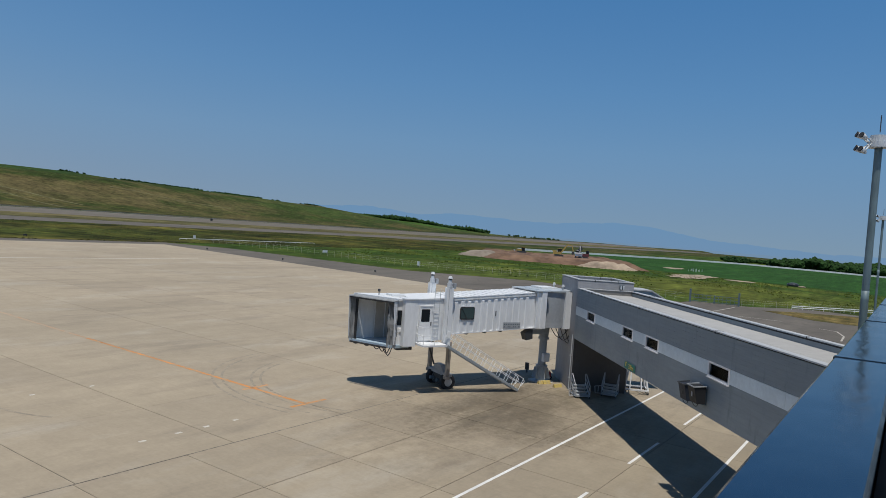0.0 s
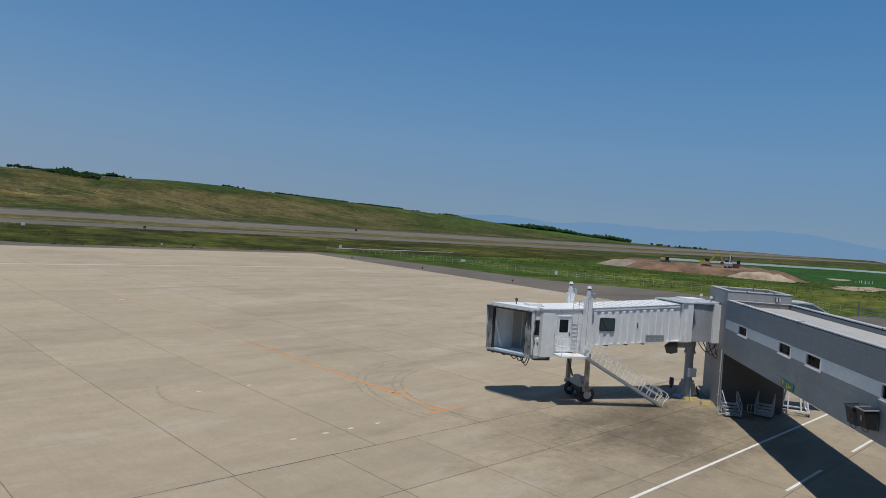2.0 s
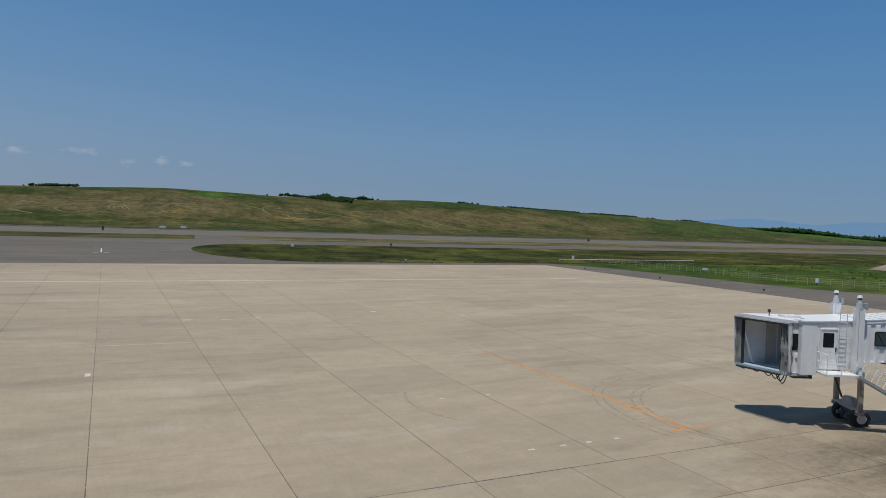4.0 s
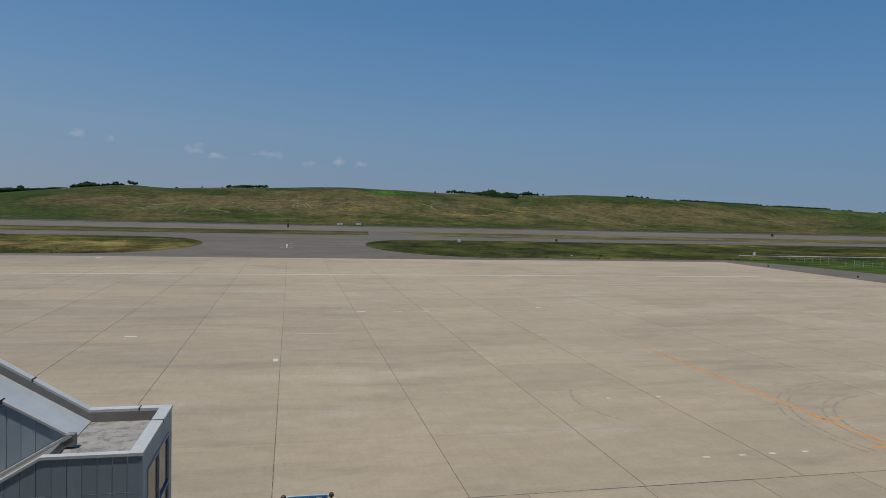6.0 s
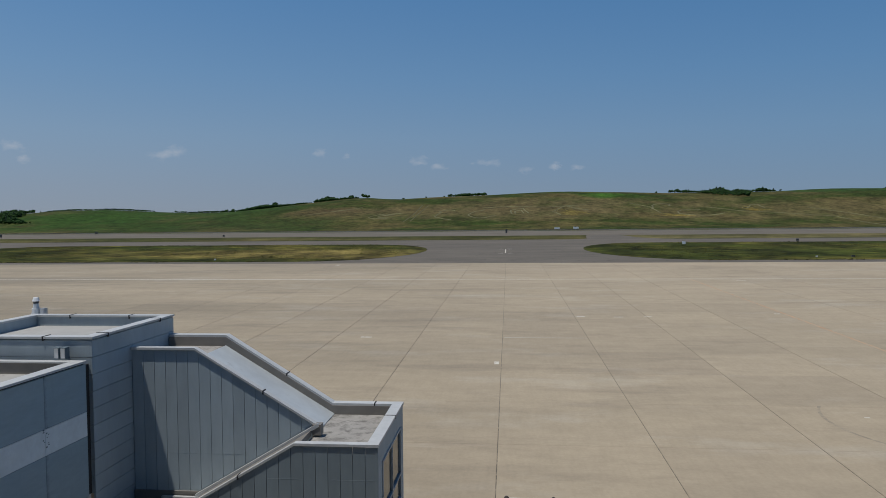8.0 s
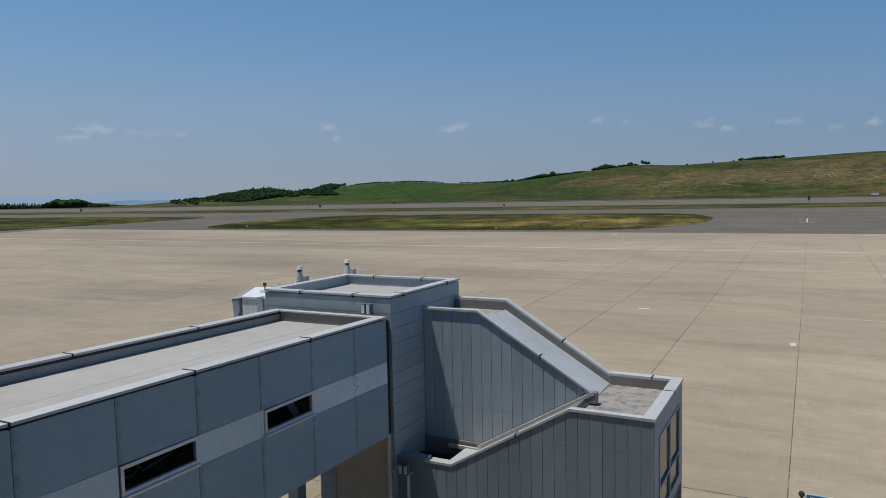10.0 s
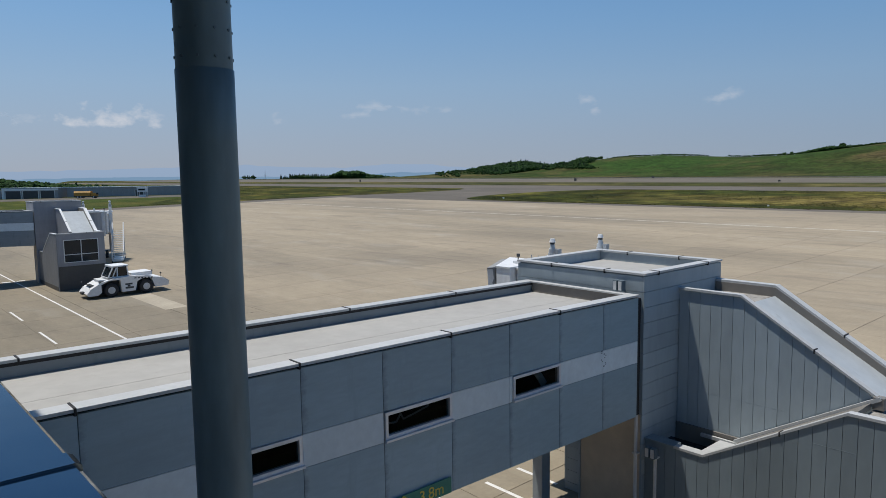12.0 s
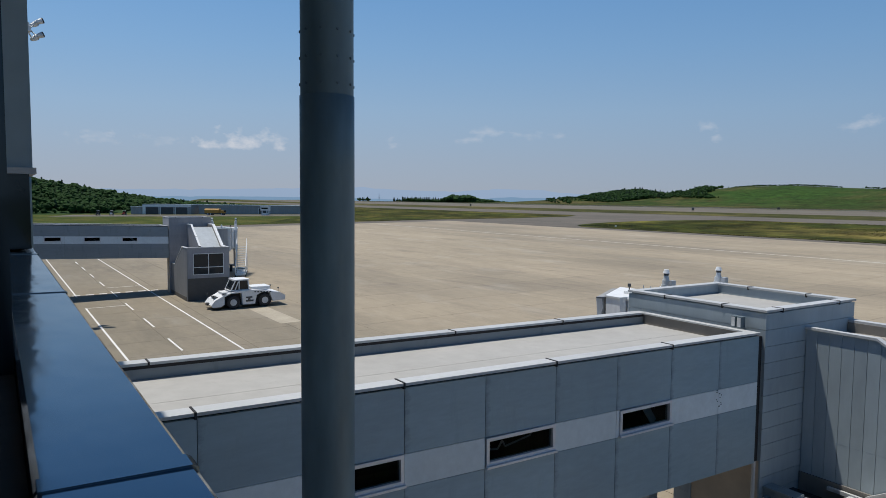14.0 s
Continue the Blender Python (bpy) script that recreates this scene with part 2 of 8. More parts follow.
def grass_material(name, green, dry, share, scale=0.03, stretch=(0.5, 1.6, 1), spots=(), tuft=(1, 0.14, 0.3), contrast=0.4):
    """Rough grass: patches of green and dry straw, share sets how much is dry; tufts and mown streaks vary it finely."""
    m, n, l, b = shader(name, 0.95, sheen=0.08)
    p = position(n)
    big = noise_node(n, l, p, scale, 8, stretch, 0.66)
    c = mix(n, l, tuple(x * 0.72 for x in green), green, noise_node(n, l, p, scale * 6, 5))
    d = ramp(n, l, big, ((share - 0.06, (0, 0, 0)), (share + 0.12, (1, 1, 1))))
    c = mix(n, l, c, dry, d)
    e = ramp(n, l, noise_node(n, l, p, scale * 3.3, 7, stretch, 0.72), ((0.55, (0, 0, 0)), (0.72, (0.85, 0.85, 0.85))))
    c = mix(n, l, c, tuple(x * 1.2 for x in dry), e)
    k = ramp(n, l, noise_node(n, l, p, scale * 4.1, 7, (0.3, 1.2, 1), 0.72), ((0.54, (0, 0, 0)), (0.70, (0.8, 0.8, 0.8))))
    c = mix(n, l, c, tuple(x * 0.6 for x in green), k)
    # ragged patches of another growth, each with its own place and size
    for centre, size, colour, amount in spots:
        a = n.new("ShaderNodeVectorMath")
        a.operation = "SUBTRACT"
        l.new(p, a.inputs[0])
        a.inputs[1].default_value = centre
        q = n.new("ShaderNodeVectorMath")
        q.operation = "MULTIPLY"
        l.new(a.outputs[0], q.inputs[0])
        q.inputs[1].default_value = (1 / size[0], 1 / size[1], 0)
        r = n.new("ShaderNodeVectorMath")
        r.operation = "LENGTH"
        l.new(q.outputs[0], r.inputs[0])
        t = n.new("ShaderNodeMath")
        t.operation = "MULTIPLY_ADD"
        l.new(noise_node(n, l, p, 0.05, 8, (0.7, 0.5, 1), 0.75), t.inputs[0])
        t.inputs[1].default_value = 2.4
        l.new(r.outputs["Value"], t.inputs[2])
        k = n.new("ShaderNodeMath")
        k.operation = "MULTIPLY"
        l.new(t.outputs[0], k.inputs[0])
        k.inputs[1].default_value = 0.36
        fac = ramp(n, l, k.outputs[0], ((0.5, (amount,) * 3), (0.74, (0, 0, 0))))
        c = mix(n, l, c, colour, fac)
    for size, amount in ((0.5, contrast), (0.13, contrast * 0.8)):
        f = ramp(n, l, noise_node(n, l, p, size, 7, tuft, 0.72), ((0.34, (1 - amount,) * 3), (0.66, (1 + amount * 0.8,) * 3)))
        c = mix(n, l, c, f, 1.0, "MULTIPLY")
    l.new(c, b.inputs["Base Color"])
    bump(n, l, b, noise_node(n, l, p, 1.1, 6, (1, 0.4, 1)), 0.7, 0.4)
    return m


def leaf_material(name, base):
    m, n, l, b = shader(name, 0.85, sheen=0.15)
    p = position(n)
    i = n.new("ShaderNodeNewGeometry").outputs["Random Per Island"]
    c = ramp(n, l, i, ((0, tuple(x * 0.75 for x in base)), (1, tuple(x * 1.2 for x in base))))
    f = ramp(n, l, noise_node(n, l, p, 0.7, 6), ((0.3, (0.55,) * 3), (0.7, (1.25,) * 3)))
    c = mix(n, l, c, f, 1.0, "MULTIPLY")
    l.new(c, b.inputs["Base Color"])
    bump(n, l, b, noise_node(n, l, p, 1.2, 5), 0.9, 0.5)
    return m


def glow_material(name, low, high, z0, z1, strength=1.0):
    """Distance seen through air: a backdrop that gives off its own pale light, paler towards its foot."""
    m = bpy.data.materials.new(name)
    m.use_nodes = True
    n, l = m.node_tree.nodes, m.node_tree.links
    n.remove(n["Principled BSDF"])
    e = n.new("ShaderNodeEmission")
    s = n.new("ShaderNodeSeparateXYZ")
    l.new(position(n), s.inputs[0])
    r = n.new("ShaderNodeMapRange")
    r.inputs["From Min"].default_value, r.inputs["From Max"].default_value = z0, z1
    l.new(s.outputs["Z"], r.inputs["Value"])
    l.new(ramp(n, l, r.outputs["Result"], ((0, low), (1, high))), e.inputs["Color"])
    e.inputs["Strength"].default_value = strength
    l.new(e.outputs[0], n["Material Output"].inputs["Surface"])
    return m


CONCRETE = concrete_material()
JOINT = paint("joint_filler", (0.15, 0.128, 0.1), 0.9, vary=0.85, big=0.09, stretch=(0.5, 0.2, 1), dirt=(0.33, 0.28, 0.21), dirt_from=0.5)
ASPHALT = asphalt_material("weathered_asphalt", (0.135, 0.12, 0.1))
RUNWAY = asphalt_material("runway_asphalt", (0.152, 0.134, 0.108))
MEADOW = grass_material("lush_grass", (0.047, 0.084, 0.013), (0.115, 0.128, 0.022), 0.56, 0.05, (1.0, 0.7, 1),
                        (((185, 40, 0), (70, 75, 1), (0.105, 0.115, 0.022), 0.75), ((150, 90, 0), (30, 60, 1), (0.085, 0.105, 0.022), 0.6)), (0.3, 1, 0.3), 0.5)
FIELD = grass_material("dark_green_crop", (0.03, 0.085, 0.018), (0.055, 0.1, 0.025), 0.62, 0.06, (1.0, 0.5, 1), (), (0.15, 1, 0.3), 0.35)
VERGE = grass_material("dry_verge", (0.042, 0.052, 0.009), (0.13, 0.11, 0.026), 0.53, 0.06, (0.35, 0.9, 1),
                       (((-70, 195, 0), (80, 32, 1), (0.2, 0.155, 0.05), 0.75), ((-30, 172, 0), (60, 8, 1), (0.17, 0.135, 0.045), 0.6), ((110, 200, 0), (120, 50, 1), (0.05, 0.06, 0.012), 0.6)), (0.35, 0.22, 0.3), 0.75)
HILL = grass_material("hillside_grass", (0.04, 0.06, 0.013), (0.1, 0.084, 0.032), 0.5, 0.035, (0.5, 0.8, 1),
                      (((10, 540, 0), (210, 62, 1), (0.135, 0.105, 0.052), 0.72), ((-150, 545, 0), (60, 28, 1), (0.115, 0.08, 0.042), 0.6), ((250, 530, 0), (210, 56, 1), (0.122, 0.098, 0.044), 0.75), ((420, 540, 0), (130, 40, 1), (0.125, 0.102, 0.044), 0.65),
                       ((47, 526, 0), (13, 12, 1), (0.15, 0.118, 0.032), 0.7), ((120, 516, 0), (14, 6, 1), (0.2, 0.15, 0.035), 0.7), ((182, 535, 0), (12, 8, 1), (0.2, 0.145, 0.03), 0.7), ((84, 600, 0), (34, 26, 1), (0.05, 0.115, 0.016), 1.0), ((290, 620, 0), (80, 30, 1), (0.028, 0.062, 0.016), 0.9), ((-340, 560, 0), (170, 150, 1), (0.03, 0.066, 0.012), 0.95), ((-190, 500, 0), (110, 60, 1), (0.03, 0.05, 0.012), 0.7), ((560, 560, 0), (140, 90, 1), (0.055, 0.088, 0.02), 0.7), ((800, 575, 0), (190, 110, 1), (0.055, 0.11, 0.018), 0.95), ((480, 625, 0), (120, 26, 1), (0.034, 0.075, 0.014), 0.8), ((-230, 600, 0), (90, 50, 1), (0.034, 0.066, 0.013), 0.85), ((330, 628, 0), (190, 26, 1), (0.036, 0.068, 0.015), 0.85)), (0.5, 0.5, 0.2), 0.48)
DRY = grass_material("dry_brown_grass", (0.09, 0.085, 0.03), (0.17, 0.125, 0.045), 0.45, 0.2, (1, 1, 1), (), (0.3, 1, 0.3), 0.4)
MEADOW_LEAF = leaf_material("meadow_tufts", (0.13, 0.16, 0.034))
HEDGE_LEAF = leaf_material("dark_meadow_clumps", (0.1, 0.14, 0.03))
VERGE_GREEN = grass_material("green_verge", (0.056, 0.078, 0.014), (0.105, 0.102, 0.026), 0.52, 0.05, (0.6, 1, 1))
STRIP = grass_material("pale_dry_strip", (0.095, 0.092, 0.036), (0.165, 0.138, 0.062), 0.5, 0.05, (0.3, 0.9, 1), (), (0.3, 0.2, 0.3), 0.4)
STRIP_WEST = grass_material("olive_dry_strip", (0.062, 0.066, 0.02), (0.13, 0.112, 0.042), 0.52, 0.05, (0.3, 0.9, 1), (), (0.3, 0.2, 0.3), 0.4)
STRAW = paint("mown_straw", (0.135, 0.125, 0.06), 0.95, vary=0.4, big=0.1, fine=1.2, dirt=(0.07, 0.072, 0.025), dirt_from=0.5)
FLOWERS = paint("yellow_wild_flowers", (0.2, 0.15, 0.035), 0.95, vary=0.3, big=0.2, fine=1.2, dirt=(0.08, 0.08, 0.025), dirt_from=0.45)
RIM = leaf_material("uncut_dark_grass", (0.12, 0.115, 0.04))
DRIFT = leaf_material("olive_grass_drifts", (0.15, 0.145, 0.045))
LEAF = leaf_material("broad_leaves", (0.022, 0.056, 0.012))
CONIFER = leaf_material("dark_conifer_leaves", (0.025, 0.05, 0.024))
EARTH = paint("dug_earth", (0.165, 0.098, 0.06), 0.95, vary=0.5, big=0.16, fine=0.9, relief=0.5)
EARTH_PALE = paint("pale_earth", (0.33, 0.255, 0.18), 0.95, vary=0.35, big=0.2, fine=0.8, relief=0.5)
PANEL = paint("grey_blue_cladding", (0.288, 0.388, 0.446), 0.45, 0.0, 0.06, 0.5, 5.0, (1, 0.5, 2), dirt=(0.248, 0.335, 0.388), dirt_from=0.54, piece=0.06)
PANEL_GREY = paint("mid_grey_cladding", (0.235, 0.275, 0.3), 0.5, 0.0, 0.08, 0.5, 5.0, (0.25, 0.25, 2.0), dirt=(0.16, 0.195, 0.215), dirt_from=0.56, piece=0.03)
PANEL_PALE = paint("pale_grey_cladding", (0.68, 0.75, 0.78), 0.45, 0.0, 0.06, 0.5, 5.0, dirt=(0.25, 0.26, 0.28), dirt_from=0.7, piece=0.05)
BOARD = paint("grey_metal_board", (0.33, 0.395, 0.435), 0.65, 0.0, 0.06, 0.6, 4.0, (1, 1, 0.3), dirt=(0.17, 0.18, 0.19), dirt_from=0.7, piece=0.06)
# darker copy of the board: the lower stair wall's shade is in its colour
BOARD_SHADED = paint("shaded_grey_metal_board", (0.2, 0.247, 0.275), 0.65, 0.0, 0.06, 0.6, 4.0, (1, 1, 0.3), dirt=(0.14, 0.16, 0.17), dirt_from=0.68, piece=0.06)
def edge_stain(m, dark):
    """Rain stains that creep in from one edge of each panel."""
    n, l = m.node_tree.nodes, m.node_tree.links
    b = n["Principled BSDF"]
    was = b.inputs["Base Color"].links[0].from_socket
    sp = n.new("ShaderNodeSeparateXYZ")
    l.new(n.new("ShaderNodeTexCoord").outputs["Generated"], sp.inputs[0])
    ad = n.new("ShaderNodeMath")
    ad.operation = "MULTIPLY_ADD"
    l.new(noise_node(n, l, position(n), 3.0, 6, (1, 1, 1.6), 0.7), ad.inputs[0])
    ad.inputs[1].default_value = 0.22
    l.new(sp.outputs["Y"], ad.inputs[2])
    f = ramp(n, l, ad.outputs[0], ((0.075, (0.85, 0.85, 0.85)), (0.17, (0, 0, 0))))
    l.new(mix(n, l, was, dark, f), b.inputs["Base Color"])


edge_stain(PANEL, (0.12, 0.165, 0.195))


def dented_sheet(m):
    """Slow dents in a thin metal sheet, which bend what it mirrors."""
    n, l = m.node_tree.nodes, m.node_tree.links
    waves = mix(n, l, noise_node(n, l, position(n), 2.2, 2, (1.0, 2.6, 1)), noise_node(n, l, position(n), 9.0, 2, (1.0, 1.6, 1)), 0.05)
    bump(n, l, n["Principled BSDF"], waves, 0.3, 0.012)


COPING = paint("pale_metal_coping", (0.485, 0.497, 0.5), 0.5, 0.0, 0.05, 0.5, 6.0, piece=0.05)
GASKET = paint("black_joint_seal", (0.02, 0.02, 0.022), 0.8)
ROOFING = paint("pale_grey_roof_sheet", (0.395, 0.388, 0.368), 0.85, 0.0, 0.05, 0.3, 2.5, dirt=(0.345, 0.335, 0.315), dirt_from=0.56)
ROOFING_STAINED = paint("stained_roof_sheet", (0.33, 0.315, 0.29), 0.85, 0.0, 0.12, 0.6, 3.0, dirt=(0.13, 0.122, 0.11), dirt_from=0.48)
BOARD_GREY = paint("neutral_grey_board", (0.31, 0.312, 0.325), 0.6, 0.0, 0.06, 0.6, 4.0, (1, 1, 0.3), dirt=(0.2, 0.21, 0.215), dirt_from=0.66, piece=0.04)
# darker copy of the neutral board, with the front wall's shade in it
BOARD_GREY_SHADED = paint("neutral_shaded_board", (0.23, 0.24, 0.25), 0.6, 0.0, 0.06, 0.6, 4.0, (1, 1, 0.3), dirt=(0.16, 0.165, 0.17), dirt_from=0.66, piece=0.04)
PARAPET = paint("brown_grey_parapet", (0.2, 0.188, 0.17), 0.6, 0.0, 0.1, 0.8, 4.0, piece=0.05)
# brown wall, lightened for the light bounced up under the bridge
BASE_WALL = paint("bounce_toned_wall", (0.56, 0.48, 0.38), 0.6, 0.0, 0.1, 0.5, 4.0, piece=0.02)
ROOF_SHEET = paint("pale_roof_metal", (0.5, 0.535, 0.55), 0.35, 0.1, 0.07, 0.6, 3.0, dirt=(0.36, 0.375, 0.38), dirt_from=0.6)
LEAF_BEIGE = paint("beige_door_leaf", (0.5, 0.47, 0.42), 0.5)
LEG = paint("brown_grey_leg", (0.3, 0.27, 0.24), 0.5, 0.1, 0.15, 0.8, 5.0)
MAST_GREY = paint("mast_paint", (0.138, 0.196, 0.212), 0.5, 0.0, 0.22, 2.2, 9.0, (1, 1, 0.25), dirt=(0.1, 0.14, 0.16), dirt_from=0.58, relief=0)
# near-black: the shade inside and under the corridors is put into this colour
SOFFIT = paint("shade_dark_soffit", (0.045, 0.045, 0.045), 0.8)
# darker wall copy: shade under bridges and in recesses is in the colour
SHADED_WALL = paint("shade_toned_wall", (0.1, 0.095, 0.088), 0.6, 0.1, 0.08, 0.6, 4.0, piece=0.05)
ALUMINIUM = paint("window_aluminium", (0.7, 0.7, 0.72), 0.4, 0.2)
STEEL = paint("grey_painted_steel", (0.11, 0.15, 0.175), 0.7, 0.0, 0.1, 0.8, 6.0, (1, 1, 0.3), dirt=(0.12, 0.145, 0.165), dirt_from=0.64)
GALVANISED = paint("galvanised_steel", (0.58, 0.60, 0.61), 0.45, 0.15)
JET_GREY = paint("jet_bridge_grey", (0.34, 0.38, 0.41), 0.5, 0.0, 0.1, 0.8, 6.0, dirt=(0.2, 0.21, 0.22), dirt_from=0.62)
WHITE = paint("white_paint", (0.78, 0.79, 0.79), 0.45, 0.0, 0.05, 0.5, 5.0, dirt=(0.55, 0.55, 0.53), dirt_from=0.68)
TUNNEL_WHITE = paint("white_tunnel_paint", (0.80, 0.81, 0.81), 0.5, 0.0, 0.06, 0.5, 5.0, (1, 1, 0.3), dirt=(0.45, 0.45, 0.44), dirt_from=0.66)
TUNNEL_GREY = paint("grey_tunnel_paint", (0.36, 0.38, 0.40), 0.5, 0.0, 0.07, 0.6, 5.0)
RUBBER = paint("black_rubber", (0.025, 0.025, 0.027), 0.75)
DARK_STEEL = paint("dark_steel", (0.06, 0.065, 0.07), 0.5, 0.3)
BLUE_CABIN = paint("blue_cabin_floor", (0.36, 0.46, 0.54), 0.6)
CANOPY = paint("grey_canopy_fabric", (0.27, 0.28, 0.285), 0.85, 0.0, 0.2, 1.5, 9.0)
LINE_WHITE = paint("white_road_paint", (0.72, 0.71, 0.68), 0.8, 0.0, 0.1, 0.7, 7.0, dirt=(0.45, 0.42, 0.36), dirt_from=0.58)
LINE_ORANGE = paint("worn_orange_paint", (0.59, 0.25, 0.07), 0.8, 0.0, 0.2, 0.5, 5.0, dirt=(0.41, 0.29, 0.17), dirt_from=0.45)
LINE_ORANGE_FAINT = paint("faded_orange_paint", (0.47, 0.28, 0.15), 0.8, 0.0, 0.15, 0.5, 5.0, dirt=(0.375, 0.3, 0.21), dirt_from=0.4)
TYRE_MARK = paint("tyre_rubber_mark", (0.275, 0.232, 0.172), 0.85, 0.0, 0.12, 0.6, 3.0, dirt=(0.345, 0.288, 0.205), dirt_from=0.46)
LINE_WORN = paint("worn_white_paint", (0.62, 0.585, 0.51), 0.85, 0.0, 0.1, 0.6, 5.0, dirt=(0.4, 0.35, 0.27), dirt_from=0.5)
LINE_CEMENT = paint("fresh_cement", (0.41, 0.36, 0.275), 0.9, 0.0, 0.1, 0.5, 5.0, dirt=(0.34, 0.29, 0.215), dirt_from=0.55)
LINE_FAINT = paint("faded_white_paint", (0.46, 0.43, 0.37), 0.85, 0.0, 0.1, 0.5, 5.0, dirt=(0.34, 0.30, 0.24), dirt_from=0.52)
LEDGE = paint("glossy_blue_grey_coping", (0.125, 0.17, 0.215), 0.13, 0.68, 0.06, 0.9, 4.0, dirt=(0.09, 0.127, 0.165), dirt_from=0.62, relief=0)
dented_sheet(LEDGE)
DULL_YELLOW = paint("dull_truck_yellow", (0.42, 0.22, 0.03), 0.6, dirt=(0.16, 0.1, 0.04), dirt_from=0.55)
CHOCK_YELLOW = paint("worn_chock_yellow", (0.55, 0.42, 0.13), 0.7, dirt=(0.4, 0.33, 0.2), dirt_from=0.5)
RED = paint("red_paint", (0.5, 0.05, 0.04), 0.45)
BLUE = paint("blue_sign", (0.05, 0.26, 0.52), 0.4)
GREEN_SIGN = paint("green_sign", (0.02, 0.20, 0.15), 0.5)
LEAF_GREY = paint("pale_grey_door", (0.52, 0.55, 0.57), 0.5, 0.0, 0.05, 0.6, 5.0)
GREEN_PANE = paint("greenish_pane", (0.055, 0.085, 0.085), 0.08, 0.0, relief=0)
MUTED_YELLOW = paint("dusty_machine_yellow", (0.42, 0.29, 0.07), 0.7, dirt=(0.25, 0.2, 0.13), dirt_from=0.5)
GRAVEL = paint("grey_gravel", (0.24, 0.2, 0.155), 0.95, vary=0.4, big=0.2, fine=0.9, relief=0.5)
SIGN_YELLOW = paint("sign_letters", (0.65, 0.52, 0.08), 0.5)
# facade colour tinted blue: the bay's shade under the sky is in it
BAY_METAL = paint("sky_tinted_bay_panel", (0.34, 0.44, 0.49), 0.5, 0.0, 0.06, 0.5, 4.0)
FACADE = paint("pale_facade_panel", (0.55, 0.56, 0.57), 0.45, 0.2)


def glass_material(name, tint, rough=0.03):
    m, n, l, b = shader(name, rough)
    b.inputs["Base Color"].default_value = (*tint, 1)
    b.inputs["Transmission Weight"].default_value = 1.0
    b.inputs["IOR"].default_value = 1.08
    return m


GLASS = glass_material("tinted_glass", (0.34, 0.38, 0.39))
DARK_GLASS = paint("dark_facade_glass", (0.012, 0.016, 0.02), 0.06, 0.0, relief=0)


DULL_PANE = paint("dull_dark_pane", (0.028, 0.034, 0.038), 0.12, 0.0, relief=0)
DULL_PANE.node_tree.nodes["Principled BSDF"].inputs["Specular IOR Level"].default_value = 0.28


# ---- mesh tools ----
def box(bm, x0, x1, y0, y1, z0, z1, m=None):
    vs = [bm.verts.new((x, y, z)) for z in (z0, z1) for y in (y0, y1) for x in (x0, x1)]
    for f in ((0, 2, 3, 1), (4, 5, 7, 6), (0, 1, 5, 4), (2, 6, 7, 3), (0, 4, 6, 2), (1, 3, 7, 5)):
        bm.faces.new([vs[i] for i in f])
    if m is not None:
        bmesh.ops.transform(bm, matrix=m, verts=vs)
    return vs


def prism(bm, pts, axis, a, b):
    """Extrudes a closed outline of pairs along axis ('x', 'y' or 'z') from a to b."""
    def at(p, k):
        return (k, *p) if axis == "x" else (p[0], k, p[1]) if axis == "y" else (*p, k)
    lo, hi = [bm.verts.new(at(p, a)) for p in pts], [bm.verts.new(at(p, b)) for p in pts]
    fs = [bm.faces.new(lo), bm.faces.new(hi[::-1])]
    for i in range(len(pts)):
        j = (i + 1) % len(pts)
        fs.append(bm.faces.new((lo[i], hi[i], hi[j], lo[j])))
    bmesh.ops.recalc_face_normals(bm, faces=fs)
    return lo + hi


def rod(bm, p, q, r, sides=8, r2=None):
    """A round bar from p to q."""
    p, q = Vector(p), Vector(q)
    d = q - p
    m = Matrix.Translation((p + q) / 2) @ d.to_track_quat("Z", "Y").to_matrix().to_4x4()
    return bmesh.ops.create_cone(bm, cap_ends=True, segments=sides, radius1=r, radius2=r if r2 is None else r2, depth=d.length, matrix=m)["verts"]


def bar(bm, p, q, w, h):
    """A square bar from p to q, w wide and h high."""
    p, q = Vector(p), Vector(q)
    d = q - p
    side = d.cross(Vector((0, 0, 1)))
    side = side.normalized() if side.length > 1e-4 else Vector((1, 0, 0))
    up = side.cross(d).normalized()
    vs = [bm.verts.new(e + side * (w / 2 * i) + up * (h / 2 * j)) for e in (p, q) for j in (-1, 1) for i in (-1, 1)]
    fs = [bm.faces.new([vs[i] for i in f]) for f in ((0, 1, 3, 2), (4, 6, 7, 5), (0, 4, 5, 1), (2, 3, 7, 6), (0, 2, 6, 4), (1, 5, 7, 3))]
    bmesh.ops.recalc_face_normals(bm, faces=fs)


def pipe_run(bm, pts, r, sides=6):
    for p, q in zip(pts, pts[1:]):
        rod(bm, p, q, r, sides)


def mesh_of(name, bm, material, smooth=False):
    me = bpy.data.meshes.new(name)
    bm.to_mesh(me)
    bm.free()
    me.materials.append(material)
    if smooth:
        for p in me.polygons:
            p.use_smooth = len(p.vertices) == 4
    return me


def part(name, bm, material, parent=None, label="", smooth=False):
    ob = new(name, mesh_of(name, bm, material, smooth))
    ob.parent = parent
    return tagged(ob, label)


def boxes(name, material, parent, *lots, label=""):
    bm = bmesh.new()
    for b in lots:
        box(bm, *b)
    return part(name, bm, material, parent, label)


def thing(name, m, label, category, group="", kind=""):
    ob = new(name)
    ob.matrix_world = m
    return tagged(ob, label, category, group, kind)


# ---- the ground ----
SLOPE = 0.0138


def zg(x, y):
    """Height of the ground: the apron climbs gently away from the terminal; the plateau falls off far out."""
    z = SLOPE * min(max(y, -20.0), 445.0)
    far = max(0.0, abs(x) - 1150.0) / 500.0
    return z - 45.0 * min(1.0, far) ** 2


